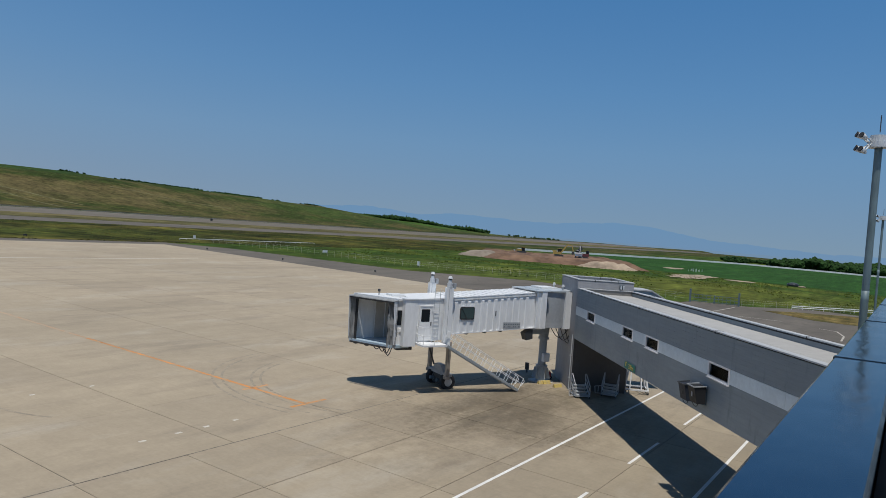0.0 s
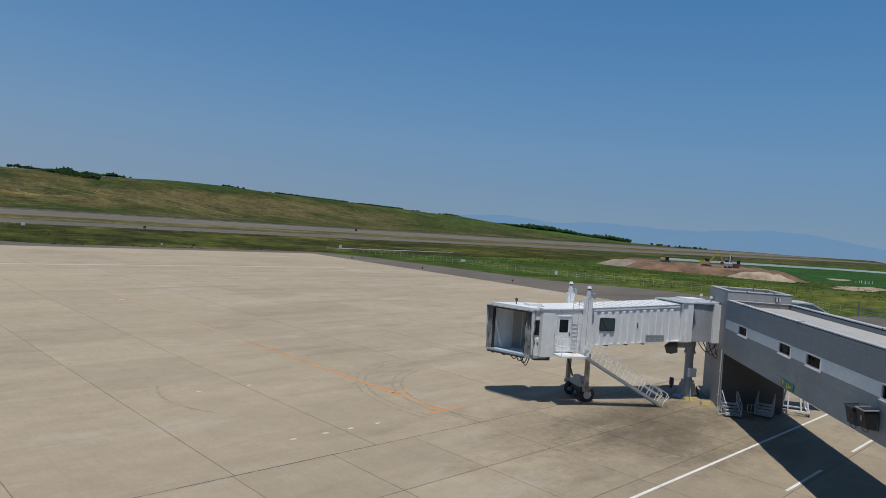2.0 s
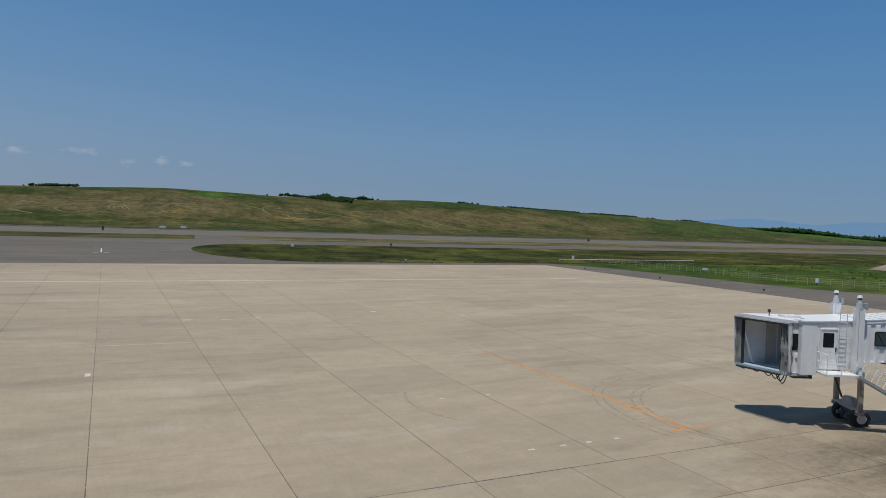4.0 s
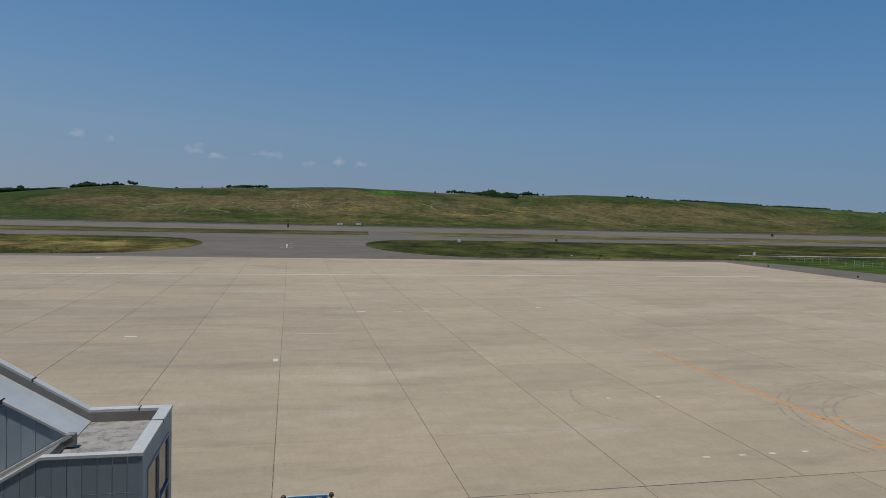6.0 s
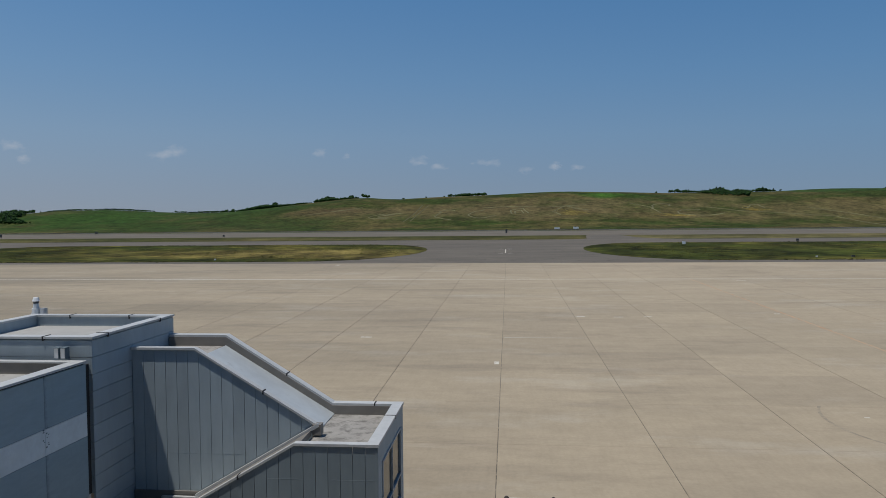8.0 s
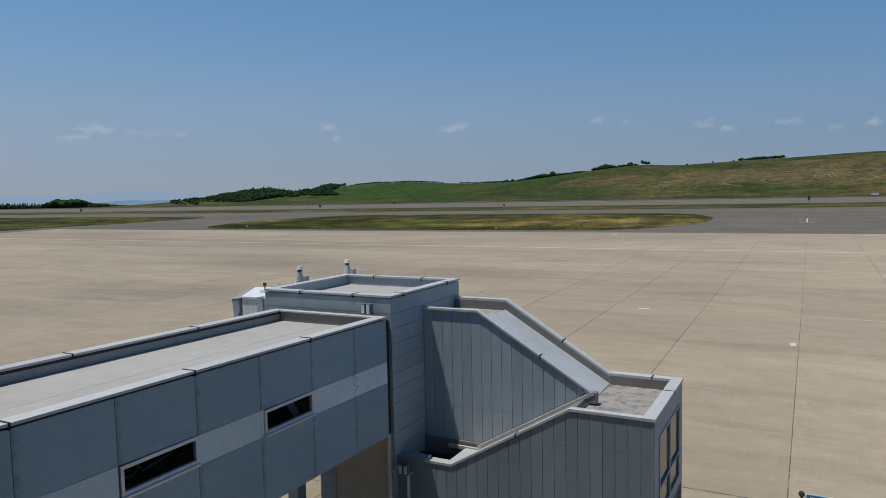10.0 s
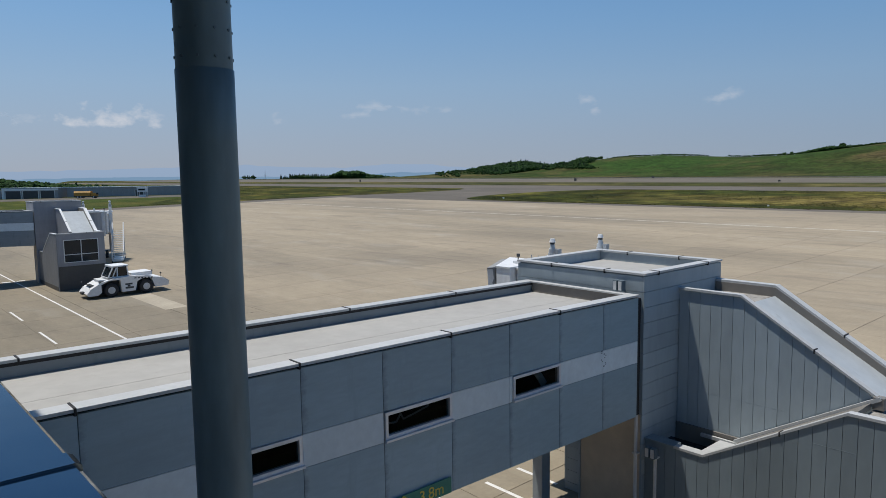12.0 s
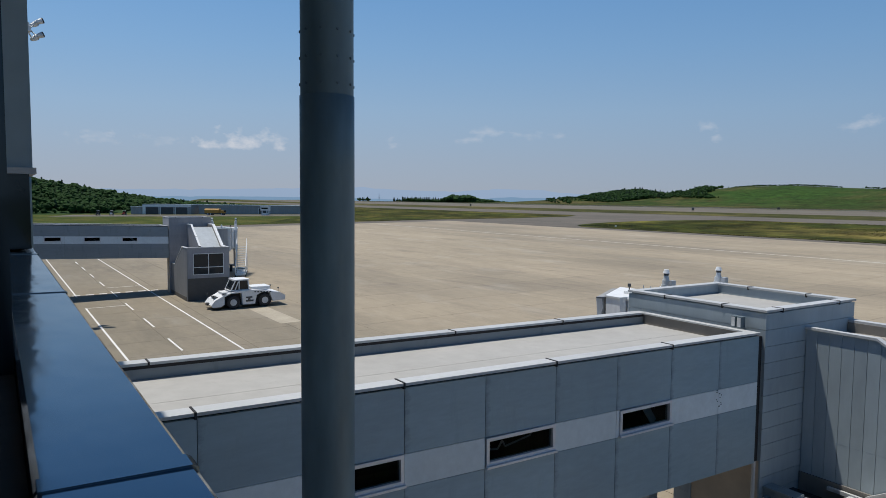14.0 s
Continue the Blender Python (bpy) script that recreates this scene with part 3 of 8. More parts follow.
def smooth01(a):
    a = min(1.0, max(0.0, a))
    return a * a * (3 - 2 * a)


# Ridge: place along the front and height of the hill's crest.
RIDGE = ((-2500, 1), (-900, 2), (-735, 3), (-684, 4.5), (-649, 11.5), (-610, 15.5), (-576, 18), (-528, 14), (-505, 12), (-484, 16), (-457, 23.5), (-423, 25.8), (-377, 26), (-338, 23.5), (-301, 22), (-250, 23), (-205, 27.5), (-170, 31.2), (-132, 35), (-103, 32.8),
         (-60, 34.5), (12, 36.6), (53, 37.4), (101, 37), (139, 35.2), (235, 36.5), (273, 37.8), (332, 37), (392, 35), (454, 33), (561, 30.4), (649, 27.8), (725, 21), (830, 17.5), (915, 11.5), (1000, 8), (1075, 4), (1500, 2), (2500, 0))


def crest(x):
    for (a, za), (b, zb) in zip(RIDGE, RIDGE[1:]):
        if x <= b:
            return za + (zb - za) * (x - a) / (b - a)
    return 0.0


def hill_z(x, y):
    base = zg(x, y)
    k = smooth01((y - 445) / 200.0) if y < 645 else 1.0
    z = base + (crest(x) - base) * k
    if y > 655:
        z -= 0.06 * (y - 655)
    return z + 1.1 * noise.noise((x * 0.012, y * 0.012, 3)) * k * min(1, max(0, (crest(x) - 6) / 10))


def sheet(name, xs, ys, height, material, label, category, kind="structure", lift=0.0):
    me = bpy.data.meshes.new(name)
    vs = [(x, y, height(x, y) + lift) for y in ys for x in xs]
    w = len(xs)
    fs = [(j * w + i, j * w + i + 1, (j + 1) * w + i + 1, (j + 1) * w + i) for j in range(len(ys) - 1) for i in range(w - 1)]
    me.from_pydata(vs, [], fs)
    me.materials.append(material)
    for p in me.polygons:
        p.use_smooth = True
    return tagged(new(name, me), label, category, kind=kind)


def span(a, b, step):
    k = max(1, round((b - a) / step))
    return [a + (b - a) * i / k for i in range(k + 1)]


# One sheet from behind the terminal over the airfield and the hill to the far edge.
sheet("ground", span(-2600, -1150, 70) + span(-1150, 1150, 14)[1:] + span(1150, 2600, 70)[1:],
      [-800, -300, -100] + span(-20, 445, 15) + span(445, 660, 7)[1:] + span(660, 1400, 60)[1:], hill_z, HILL,
      "grassy airfield ground rising to a long hill", "ground")


def flat_area(name, outline, material, lift, label, category="ground"):
    """A paved or planted area that lies on the airfield's slope, given by its outline."""
    bm = bmesh.new()
    top = [bm.verts.new((x, y, zg(0, y) + lift)) for x, y in outline]
    low = [bm.verts.new((x, y, zg(0, y) - 0.3)) for x, y in outline]
    f = bm.faces.new(top)
    if f.normal.z < 0:
        f.normal_flip()
    for i in range(len(top)):
        j = (i + 1) % len(top)
        bm.faces.new((top[i], low[i], low[j], top[j]))
    bmesh.ops.recalc_face_normals(bm, faces=bm.faces)
    ob = part(name, bm, material, None)
    return tagged(ob, label, category, kind="structure")


def rounded(x0, x1, y0, y1, left, right, steps=14):
    """A long island: ends rounded like taxiway corners, left and right set how far the ends reach in."""
    pts = []
    for i in range(steps + 1):
        a = math.pi * (i / steps - 0.5)
        pts.append((x1 - right + right * math.cos(a), (y0 + y1) / 2 + (y1 - y0) / 2 * math.sin(a)) if right else (x1, y0 + (y1 - y0) * i / steps))
    for i in range(steps + 1):
        a = math.pi * (0.5 + i / steps)
        pts.append((x0 + left + left * math.cos(a), (y0 + y1) / 2 + (y1 - y0) / 2 * math.sin(a)) if left else (x0, y1 - (y1 - y0) * i / steps))
    return pts


flat_area("asphalt_taxiway", [(-1100, 242), (-256, 242), (-243, 224), (-243, 190), (-249, 160), (-249, 100), (-246, 60), (-246, -15), (160, -15), (160, 58), (152, 100), (140, 160), (150, 249), (1100, 249), (1100, 283), (-1100, 283)], ASPHALT, 0.03,
          "weathered grey asphalt taxiway round the apron", "taxiway")
flat_area("grass_island_east", rounded(22, 320, 161, 250, 26, 0), VERGE, 0.08, "mown dry grass island beside the taxiway", "grass")
flat_area("grass_island_west", rounded(-186, -24, 160, 246, 24, 26), VERGE, 0.08, "mown dry grass island beside the taxiway", "grass")
flat_area("grass_island_far_west", [(-1100, 150), (-354, 150), (-300, 112), (-256, 84), (-249.5, 104), (-249.5, 154), (-246, 170), (-241, 190), (-241, 222), (-247, 234), (-262, 240), (-300, 242), (-1100, 243)], VERGE, 0.075, "mown dry grass strip beside the taxiway", "grass")
flat_area("grass_strip_west", [(-1100, 284), (28, 284), (32, 290), (36, 331), (-1100, 331)], STRIP_WEST, 0.04, "mown grass strip between taxiway and runway", "grass")
flat_area("grass_strip_east", [(62, 284), (1100, 284), (1100, 331), (52, 331), (54, 300)], STRIP, 0.04, "mown grass strip between taxiway and runway", "grass")
flat_area("runway", [(-1100, 331), (1100, 331), (1100, 412), (-1100, 412)], RUNWAY, 0.03, "long grey asphalt runway", "runway")
flat_area("runway_link", [(26, 282.5), (66, 282.5), (50, 332), (37, 332)], ASPHALT, 0.034, "asphalt link between taxiway and runway", "taxiway")
bm = bmesh.new()
box(bm, -1000, 1000, 426, 428, 5.4, 6.3)
tagged(part("drain_kerb", bm, JOINT, None, "dark concrete drain kerb at the foot of the hill"), category="kerb", kind="structure")
bm = bmesh.new()
box(bm, -1000, 1000, 422, 422.6, 5.5, 6.05)
tagged(part("white_edge", bm, LINE_FAINT, None, "thin pale edge beside the runway"), category="kerb", kind="structure")
flat_area("grass_verge_west", [(-440, -19), (-247, -19), (-247, 62), (-255.5, 84), (-300, 111.6), (-354.5, 149.6), (-440, 149.6)], VERGE_GREEN, 0.05, "mown green grass before the hangars", "grass")
flat_area("crop_field", [(262, -19), (548, -19), (542, 108), (430, 170), (300, 150), (268, 84)], FIELD, 0.09, "dark green field beyond the meadow", "field")
flat_area("meadow", [(110, 160), (118, 145), (122, 115), (124.5, 93), (131, 84), (141, 71), (139, 50), (137, 36.5), (143, 36), (147, 26), (158, 19), (175, 3), (180, -19), (900, -19), (900, 175), (118, 175)], MEADOW, 0.05, "lush green meadow behind a wire fence", "grass")


def hill_track(name, pts, width, closed=False, mat=STRAW, label="pale mown track on the hillside"):
    """A mown track that lies on the hillside along a line of places."""
    bm = bmesh.new()
    pts = [Vector(p) for p in pts]
    if closed:
        pts.append(pts[0])
    fine = [a.lerp(b, k / 6) for a, b in zip(pts, pts[1:]) for k in range(6)] + [pts[-1]]
    prev = None
    for i, p in enumerate(fine):
        d = (fine[min(i + 1, len(fine) - 1)] - fine[max(i - 1, 0)]).normalized()
        s = Vector((-d.y, d.x)) * width / 2 * (1 + 0.5 * noise.noise((p.x * 0.2, p.y * 0.1, 2)))
        row = [bm.verts.new((q.x, q.y, hill_z(q.x, q.y) + h)) for q, h in ((p - s, -0.3), (p, 0.32), (p + s, -0.3))]
        if prev:
            for k in (0, 1):
                bm.faces.new((prev[k], prev[k + 1], row[k + 1], row[k]))
        prev = row
    bmesh.ops.recalc_face_normals(bm, faces=bm.faces)
    return tagged(part(name, bm, mat, None, label), category="track", kind="structure")


def loop(cx, cy, rx, ry, n=14):
    return [(cx + rx * math.cos(2 * math.pi * i / n) * (1 + 0.9 * noise.noise((i * 0.45, cx, 0.5))), cy + ry * math.sin(2 * math.pi * i / n) * (1 + 0.9 * noise.noise((i * 0.45, cx, 7.5)))) for i in range(n)]


for cx, cy, rx, ry in ((-92, 527, 12, 14), (-92, 527, 6, 7), (-44, 530, 10, 15), (-19, 526, 8, 14), (48, 530, 12, 14), (8.5, 526, 7, 17), (8.5, 526, 3.6, 11), (140, 528, 12, 12), (118, 545, 10, 10), (185, 540, 8, 12)):
    pts = loop(cx, cy, rx, ry)
    cut = int(abs(cx * 7 + cy)) % 5
    hill_track("mown_track", (pts[cut:] + pts[:cut])[:8 + cut], 2.4)
for pts in (((-70, 573), (-72, 540), (-75, 498)), ((-66, 573), (-69, 535), (-72, 505)), ((150, 548), (170, 530), (196, 520), (226, 508), (239, 459)), ((220, 540), (240, 515), (262, 480)), ((330, 562), (352, 553), (376, 535), (420, 520)), ((96, 560), (108, 543), (112, 520)), ((-160, 536), (-130, 548), (-118, 560)), ((-20, 548), (0, 552), (30, 548), (60, 553))):
    hill_track("mown_track", [(x + 4 * noise.noise((x * 0.1, y * 0.1, 1)), y + 6 * noise.noise((x * 0.1, y * 0.1, 4))) for x, y in pts], 1.6)

for cx, cy, rx, ry in ((41, 533, 4, 6), (48, 527, 5, 7), (54, 519, 4, 6), (45, 519, 3, 4), (112, 516, 6, 4), (124, 514, 5, 3), (178, 538, 4, 6), (186, 531, 4, 5)):
    hill_track("flower_strip", loop(cx, cy, rx, ry)[:9], 1.0, False, FLOWERS, "strip of yellow wild flowers on the hillside")


def rim_tufts(name, lots, seed, height=0.17):
    """Ragged uncut grass along the rims of the islands: leaning blades in small bunches."""
    rng = np.random.default_rng(seed)
    vs, fs = [], []
    for x0, y0, x1, y1, step in lots:
        n = int(math.hypot(x1 - x0, y1 - y0) / step)
        for i in range(n):
            f = (i + rng.uniform(0, 1)) / n
            x, y = x0 + (x1 - x0) * f + rng.normal(0, 0.3), y0 + (y1 - y0) * f + rng.normal(0, 0.5)
            if noise.noise((x * 0.08, y * 0.08, seed)) < -0.1:
                continue
            h = height * rng.uniform(0.4, 1.5)
            for k in range(3):
                a, w = rng.uniform(0, 3.14), 0.3 * rng.uniform(0.6, 1.6)
                dx, dy = math.cos(a) * w, math.sin(a) * w
                b = len(vs)
                z = zg(x, y) + 0.03
                vs += [(x - dx, y - dy, z), (x + dx, y + dy, z), (x + rng.normal(0, 0.2), y + rng.normal(0, 0.2), z + h)]
                fs.append((b, b + 1, b + 2))
    me = bpy.data.meshes.new(name)
    me.from_pydata(vs, [], fs)
    me.materials.append(RIM)
    return tagged(new(name, me), "dark uncut grass along the rim of an island", "grass", kind="stuff")


def meadow_tufts(name, material, n, area, height, seed, label):
    """Clumps of long grass and weeds spread over the meadow in drifts."""
    rng = np.random.default_rng(seed)
    vs, fs = [], []
    while len(fs) < n * 5:
        x, y = rng.uniform(area[0], area[1]), rng.uniform(area[2], area[3])
        if noise.noise((x * 0.03, y * 0.06, seed)) < rng.uniform(-0.15, 0.35):
            continue
        h = height * rng.uniform(0.4, 1.6)
        z = zg(x, y) + 0.04
        for k in range(5):
            t, w = rng.uniform(0, 6.28), h * rng.uniform(0.25, 0.6)
            dx, dy = math.cos(t) * w, math.sin(t) * w
            b = len(vs)
            ox, oy = rng.normal(0, h * 0.4, 2)
            vs += [(x + ox - dx, y + oy - dy, z), (x + ox + dx, y + oy + dy, z), (x + ox * 1.4, y + oy * 1.4, z + h * rng.uniform(0.7, 1.2))]
            fs.append((b, b + 1, b + 2))
    me = bpy.data.meshes.new(name)
    me.from_pydata(vs, [], fs)
    me.materials.append(material)
    return tagged(new(name, me), label, "grass", kind="stuff")


meadow_tufts("meadow_grass", MEADOW_LEAF, 3000, (180, 262, -20, 150), 0.2, 41, "yellow-green tufts of long meadow grass")
meadow_tufts("meadow_weeds", HEDGE_LEAF, 500, (146, 262, 55, 160), 0.26, 42, "dark green weeds in the meadow")
meadow_tufts("island_grass", DRIFT, 9000, (-176, -30, 164, 242), 0.13, 43, "dark uncut drifts of grass on the island")
meadow_tufts("island_grass", DRIFT, 9000, (34, 300, 165, 246), 0.13, 44, "dark uncut drifts of grass on the island")
meadow_tufts("island_grass", DRIFT, 5000, (-560, -262, 154, 238), 0.13, 45, "dark uncut drifts of grass on the island")
rim_tufts("uncut_grass", ((44, 161.2, 320, 161.2, 0.22), (50, 249, 320, 249, 0.5), (-160, 160.2, -46, 160.2, 0.22), (-160, 245.5, -46, 245.5, 0.5), (-249, 106, -249, 154, 0.4), (-246, 170, -241, 190, 0.4)), 21)
rim_tufts("uncut_hill_grass", ((-700, 432, 800, 436, 1.3),), 22, 0.6)

flat_area("hangar_apron", [(-424, 36), (-340, 153), (-316, 138), (-398, 22)], ASPHALT, 0.075, "pale asphalt strip before the hangars", "road")
flat_area("dry_verge", [(141.5, 22.8), (148, 17.8), (155, 9), (158, -6), (138, -6), (135.5, 7), (134.5, 13)], DRY, 0.07, "dry yellow-brown grass beside the road", "grass")

# ---- the apron: slabs 7.5 m wide, and smaller ones of 5 m in the strip along the terminal, with sealed joints ----
APRON = thing("apron", pose(0, 0, 0), "pale weathered concrete apron with sealed joints", "apron", kind="structure")


def slab_mesh(lots, size, gx, gy):
    """Slabs with their lower left corners in lots; gx and gy are half the joints' widths."""
    bm = bmesh.new()
    for x, y in lots:
        ring = ((x + gx, y + gy), (x + size - gx, y + gy), (x + size - gx, y + size - gy), (x + gx, y + size - gy))
        v = [bm.verts.new((px, py, SLOPE * py + 0.055)) for px, py in ring]
        w = [bm.verts.new((px, py, SLOPE * py + 0.0)) for px, py in ring]
        bm.faces.new(v)
        for i in range(4):
            j = (i + 1) % 4
            bm.faces.new((v[i], w[i], w[j], v[j]))
    return bm


EDGE_Y = 25.83
for x0, y0, size, cols, rows, near_cols, near_rows, gx, gy in ((-0.55, EDGE_Y, 7.5, range(-31, 14), range(0, 17), range(-11, 11), range(0, 8), 0.02, 0.006),
                                                               (14.33, EDGE_Y, 5.02, range(-49, 17), range(-6, 0), range(-7, 12), range(-5, 0), 0.016, 0.018)):
    xa, xb, ya, yb = x0 + size * cols[0], x0 + size * (cols[-1] + 1), y0 + size * rows[0], y0 + size * (rows[-1] + 1)
    bm = bmesh.new()
    bm.faces.new([bm.verts.new((x, y, SLOPE * y + 0.038)) for x, y in ((xa, ya), (xb, ya), (xb, yb), (xa, yb))])
    part("joint_bed", bm, JOINT, APRON, "dark joint filler")
    slab = mesh_of("slab", slab_mesh([(0, 0)], size, gx, gy), CONCRETE)
    rest = []
    for j in rows:
        for i in cols:
            x, y = x0 + size * i, y0 + size * j
            if i in near_cols and j in near_rows:
                ob = new("slab", slab)
                ob.parent = APRON
                ob.location = (x, y, SLOPE * y)
            else:
                rest.append((x, y))
    tagged(part("far_slabs", slab_mesh(rest, size, gx, gy), CONCRETE, APRON), kind="stuff")
# the sealed seam between the two kinds of slab
bm = bmesh.new()
bm.faces.new([bm.verts.new((x, y, SLOPE * y + 0.0585)) for x, y in ((-40, EDGE_Y - 0.035), (60, EDGE_Y - 0.035), (60, EDGE_Y + 0.035), (-40, EDGE_Y + 0.035))])
part("seam_seal", bm, JOINT, APRON, "dark sealed seam")


def stripe(name, x0, y0, x1, y1, width, material, label, parent=None, lift=0.061):
    """A painted line on the apron from one place to another."""
    d = Vector((x1 - x0, y1 - y0)).normalized()
    s = Vector((-d.y, d.x)) * width / 2
    bm = bmesh.new()
    for k in (0.0,):
        v = [bm.verts.new((x, y, SLOPE * y + lift)) for x, y in ((x0 - s.x, y0 - s.y), (x1 - s.x, y1 - s.y), (x1 + s.x, y1 + s.y), (x0 + s.x, y0 + s.y))]
        f = bm.faces.new(v)
        if f.normal.z < 0:
            f.normal_flip()
    ob = part(name, bm, material, parent, "" if parent else label)
    if not parent:
        tagged(ob, category="marking", kind="structure")
    return ob


stripe("lane_line", -210, 14.78, 62, 14.78, 0.16, LINE_WHITE, "long white lane line on the apron")
stripe("lane_line", -210, 7.25, -84.4, 7.25, 0.16, LINE_WHITE, "long white lane line on the apron")
stripe("lane_line", -75.7, 7.25, 62, 7.25, 0.16, LINE_WHITE, "long white lane line on the apron")
for first, step, count in ((-129.2, 10.42, 8), (13.9, 10.15, 5)):
    for k in range(count):
        x = first + step * k
        stripe("lane_dash", x, 11.0, x + 4.9, 11.0, 0.15, LINE_WHITE, "short white centre dash of the service lane")
for y in (16.78, 18.44):
    stripe("bay_line", -16.8, y, -14.95, y, 0.15, LINE_WHITE, "short white line under the bridge")
stripe("bay_line", -75.6, 7.33, -75.6, 10.9, 0.15, LINE_WHITE, "short white line across the service lane")
stripe("bay_line", -91.0, 11.0, -91.0, 14.7, 0.15, LINE_WHITE, "short white line across the service lane")
for k in range(7):
    y = 6.9 + 1.35 * k
    stripe("edge_dash", -85.85, y, -85.85, y + 0.8, 0.5, LINE_WHITE, "short white dash beside the bridge shadow")
stripe("apron_line", -226, 116.3, 87, 116.3, 0.5, LINE_WORN, "thin white line across the far apron")
stripe("orange_lead_line", 29.3, 52, 29.3, 116, 0.3, LINE_ORANGE_FAINT, "faded orange lead-in line for aircraft")
stripe("orange_lead_line", 29.35, 28.6, 29.3, 52, 0.27, LINE_ORANGE, "worn orange lead-in line for aircraft")
stripe("orange_stop_bar", 28.2, 28.6, 31.0, 28.6, 0.25, LINE_ORANGE, "worn orange stop bar")
stripe("orange_stop_bar", 28.6, 33.2, 30.6, 33.2, 0.25, LINE_ORANGE, "worn orange stop bar")
for x, y, w, d in ((19.0, 28.6, 0.5, 0.25), (20.9, 28.6, 0.5, 0.25), (22.5, 28.6, 0.5, 0.25), (24.3, 28.6, 0.45, 0.25), (19.0, 38.8, 0.4, 0.25), (22.3, 38.8, 0.4, 0.25), (-12.8, 61.8, 1.4, 0.5), (11.5, 74.5, 1.4, 0.4), (14.6, 74.8, 1.1, 0.4), (7.6, 74.8, 1.2, 0.5),
                   (-0.9, 51.5, 0.5, 1.3), (88.8, 86.4, 1.4, 0.5), (36.6, 114.0, 2.0, 0.6), (28.5, 77.2, 0.9, 0.5), (-36.8, 148.8, 1.3, 2.4)):
    stripe("paint_mark", x - w * 0.35, y, x + w * 0.35, y, d * 0.7, LINE_WORN, "small white paint mark on the concrete")
stripe("faint_line", -0.4, 62.0, 6.8, 62.0, 0.18, LINE_FAINT, "faded thin white line across one slab")
for x, y, w, d in ((-0.78, 201, 0.3, 19.0), (-2.0, 211.5, 1.2, 0.7), (0.5, 211.5, 1.2, 0.7), (-2.0, 190.5, 1.2, 0.7), (0.5, 190.5, 1.2, 0.7)):
    stripe("taxiway_mark", x, y - d / 2, x, y + d / 2, w, LINE_WORN, "small white centre mark on the taxiway", lift=0.04)
stripe("pale_patch", -66.5, 21.4, -57.5, 21.4, 1.9, LINE_CEMENT, "pale repaired strip of concrete", lift=0.059)


def tyre_arc(cx, cy, r, a0, a1, w=0.17):
    """A dark curved tyre track on the concrete."""
    bm = bmesh.new()
    n = 18
    rows = []
    for i in range(n + 1):
        a = radians(a0 + (a1 - a0) * i / n)
        rows.append([bm.verts.new((cx + q * math.cos(a), cy + q * math.sin(a), SLOPE * (cy + q * math.sin(a)) + 0.0595)) for q in (r, r + w)])
    for p, q in zip(rows, rows[1:]):
        bm.faces.new((p[0], p[1], q[1], q[0]))
    return tagged(part("tyre_track", bm, TYRE_MARK, None, "dark curved tyre track on the concrete"), category="tyre track", kind="structure")


for cx, cy, r, a0, a1 in ((37.5, 30.5, 10.4, 92, 195), (37.5, 30.5, 9.8, 95, 200), (37.5, 29.5, 8.6, 100, 200), (37.5, 29.5, 8.0, 105, 205), (35.6, 40.6, 8.4, -6, 34), (35.6, 40.6, 8.0, -4, 30), (38.6, 39.4, 8.2, -2, 32), (38.6, 39.4, 7.8, 0, 28), (23, 38, 6.2, 150, 215)):
    tyre_arc(cx, cy, r, a0, a1)

# ---- fixed boarding bridges ----
def pane_window(parent, x, y0, y1, z0, z1, out, name="window", inside=""):
    """A strip window in a wall that faces along x (out is +1 or -1): frame, sill and glass."""
    bm = bmesh.new()
    a, b = sorted((x - 0.10 * out, x + 0.035 * out))
    t = 0.07
    box(bm, a, b, y0, y1, z0, z0 + t)
    box(bm, a, b, y0, y1, z1 - t, z1)
    box(bm, a, b, y0, y0 + t, z0 + t, z1 - t)
    box(bm, a, b, y1 - t, y1, z0 + t, z1 - t)
    w = part(name, bm, ALUMINIUM, parent, "aluminium-framed strip window")
    a, b = sorted((x + 0.0 * out, x + 0.09 * out))
    boxes("sill", ALUMINIUM, w, (a, b, y0 - 0.02, y1 + 0.02, z0 - 0.05, z0 - 0.004))
    boxes("pane", GLASS, w, (x - 0.045 * out - 0.005, x - 0.045 * out + 0.005, y0 + t, y1 - t, z0 + t, z1 - t))
    if inside == "brace":
        # added pale bar that imitates a slanting streak of light in the pane
        bm = bmesh.new()
        ym = y0 + (y1 - y0) * 0.62
        bar(bm, (x - 0.2 * out, ym - 0.1, z1 - 0.02), (x - 0.2 * out, ym + 0.3, z0 + 0.03), 0.03, 0.2)
        part("streak_bar", bm, LEAF_GREY, w, "added pale bar for the light streak in the glass")
    elif inside == "rail":
        # added bent bar, in place of pale seat shapes inside
        bm = bmesh.new()
        xi, ya, yb, za = x - 0.4 * out, y0 + 0.3, y1 - 0.35, z0 + 0.12
        pipe_run(bm, [(xi, ya, za + 0.12), (xi, ya + 0.12, za + 0.02), (xi, ya + 0.3, za), (xi, ya + 0.42, za + 0.16), (xi, ya + 0.5, za + 0.02), (xi, yb, za + 0.14), (xi, yb + 0.08, za + 0.3)], 0.022)
        bar(bm, (xi - 0.1 * out, ya + 0.5, za + 0.2), (xi - 0.1 * out, yb, za + 0.3), 0.03, 0.05)
        part("shape_bar", bm, LEAF_GREY, w, "added bent pale bar for the seat shapes behind the glass")
    return w


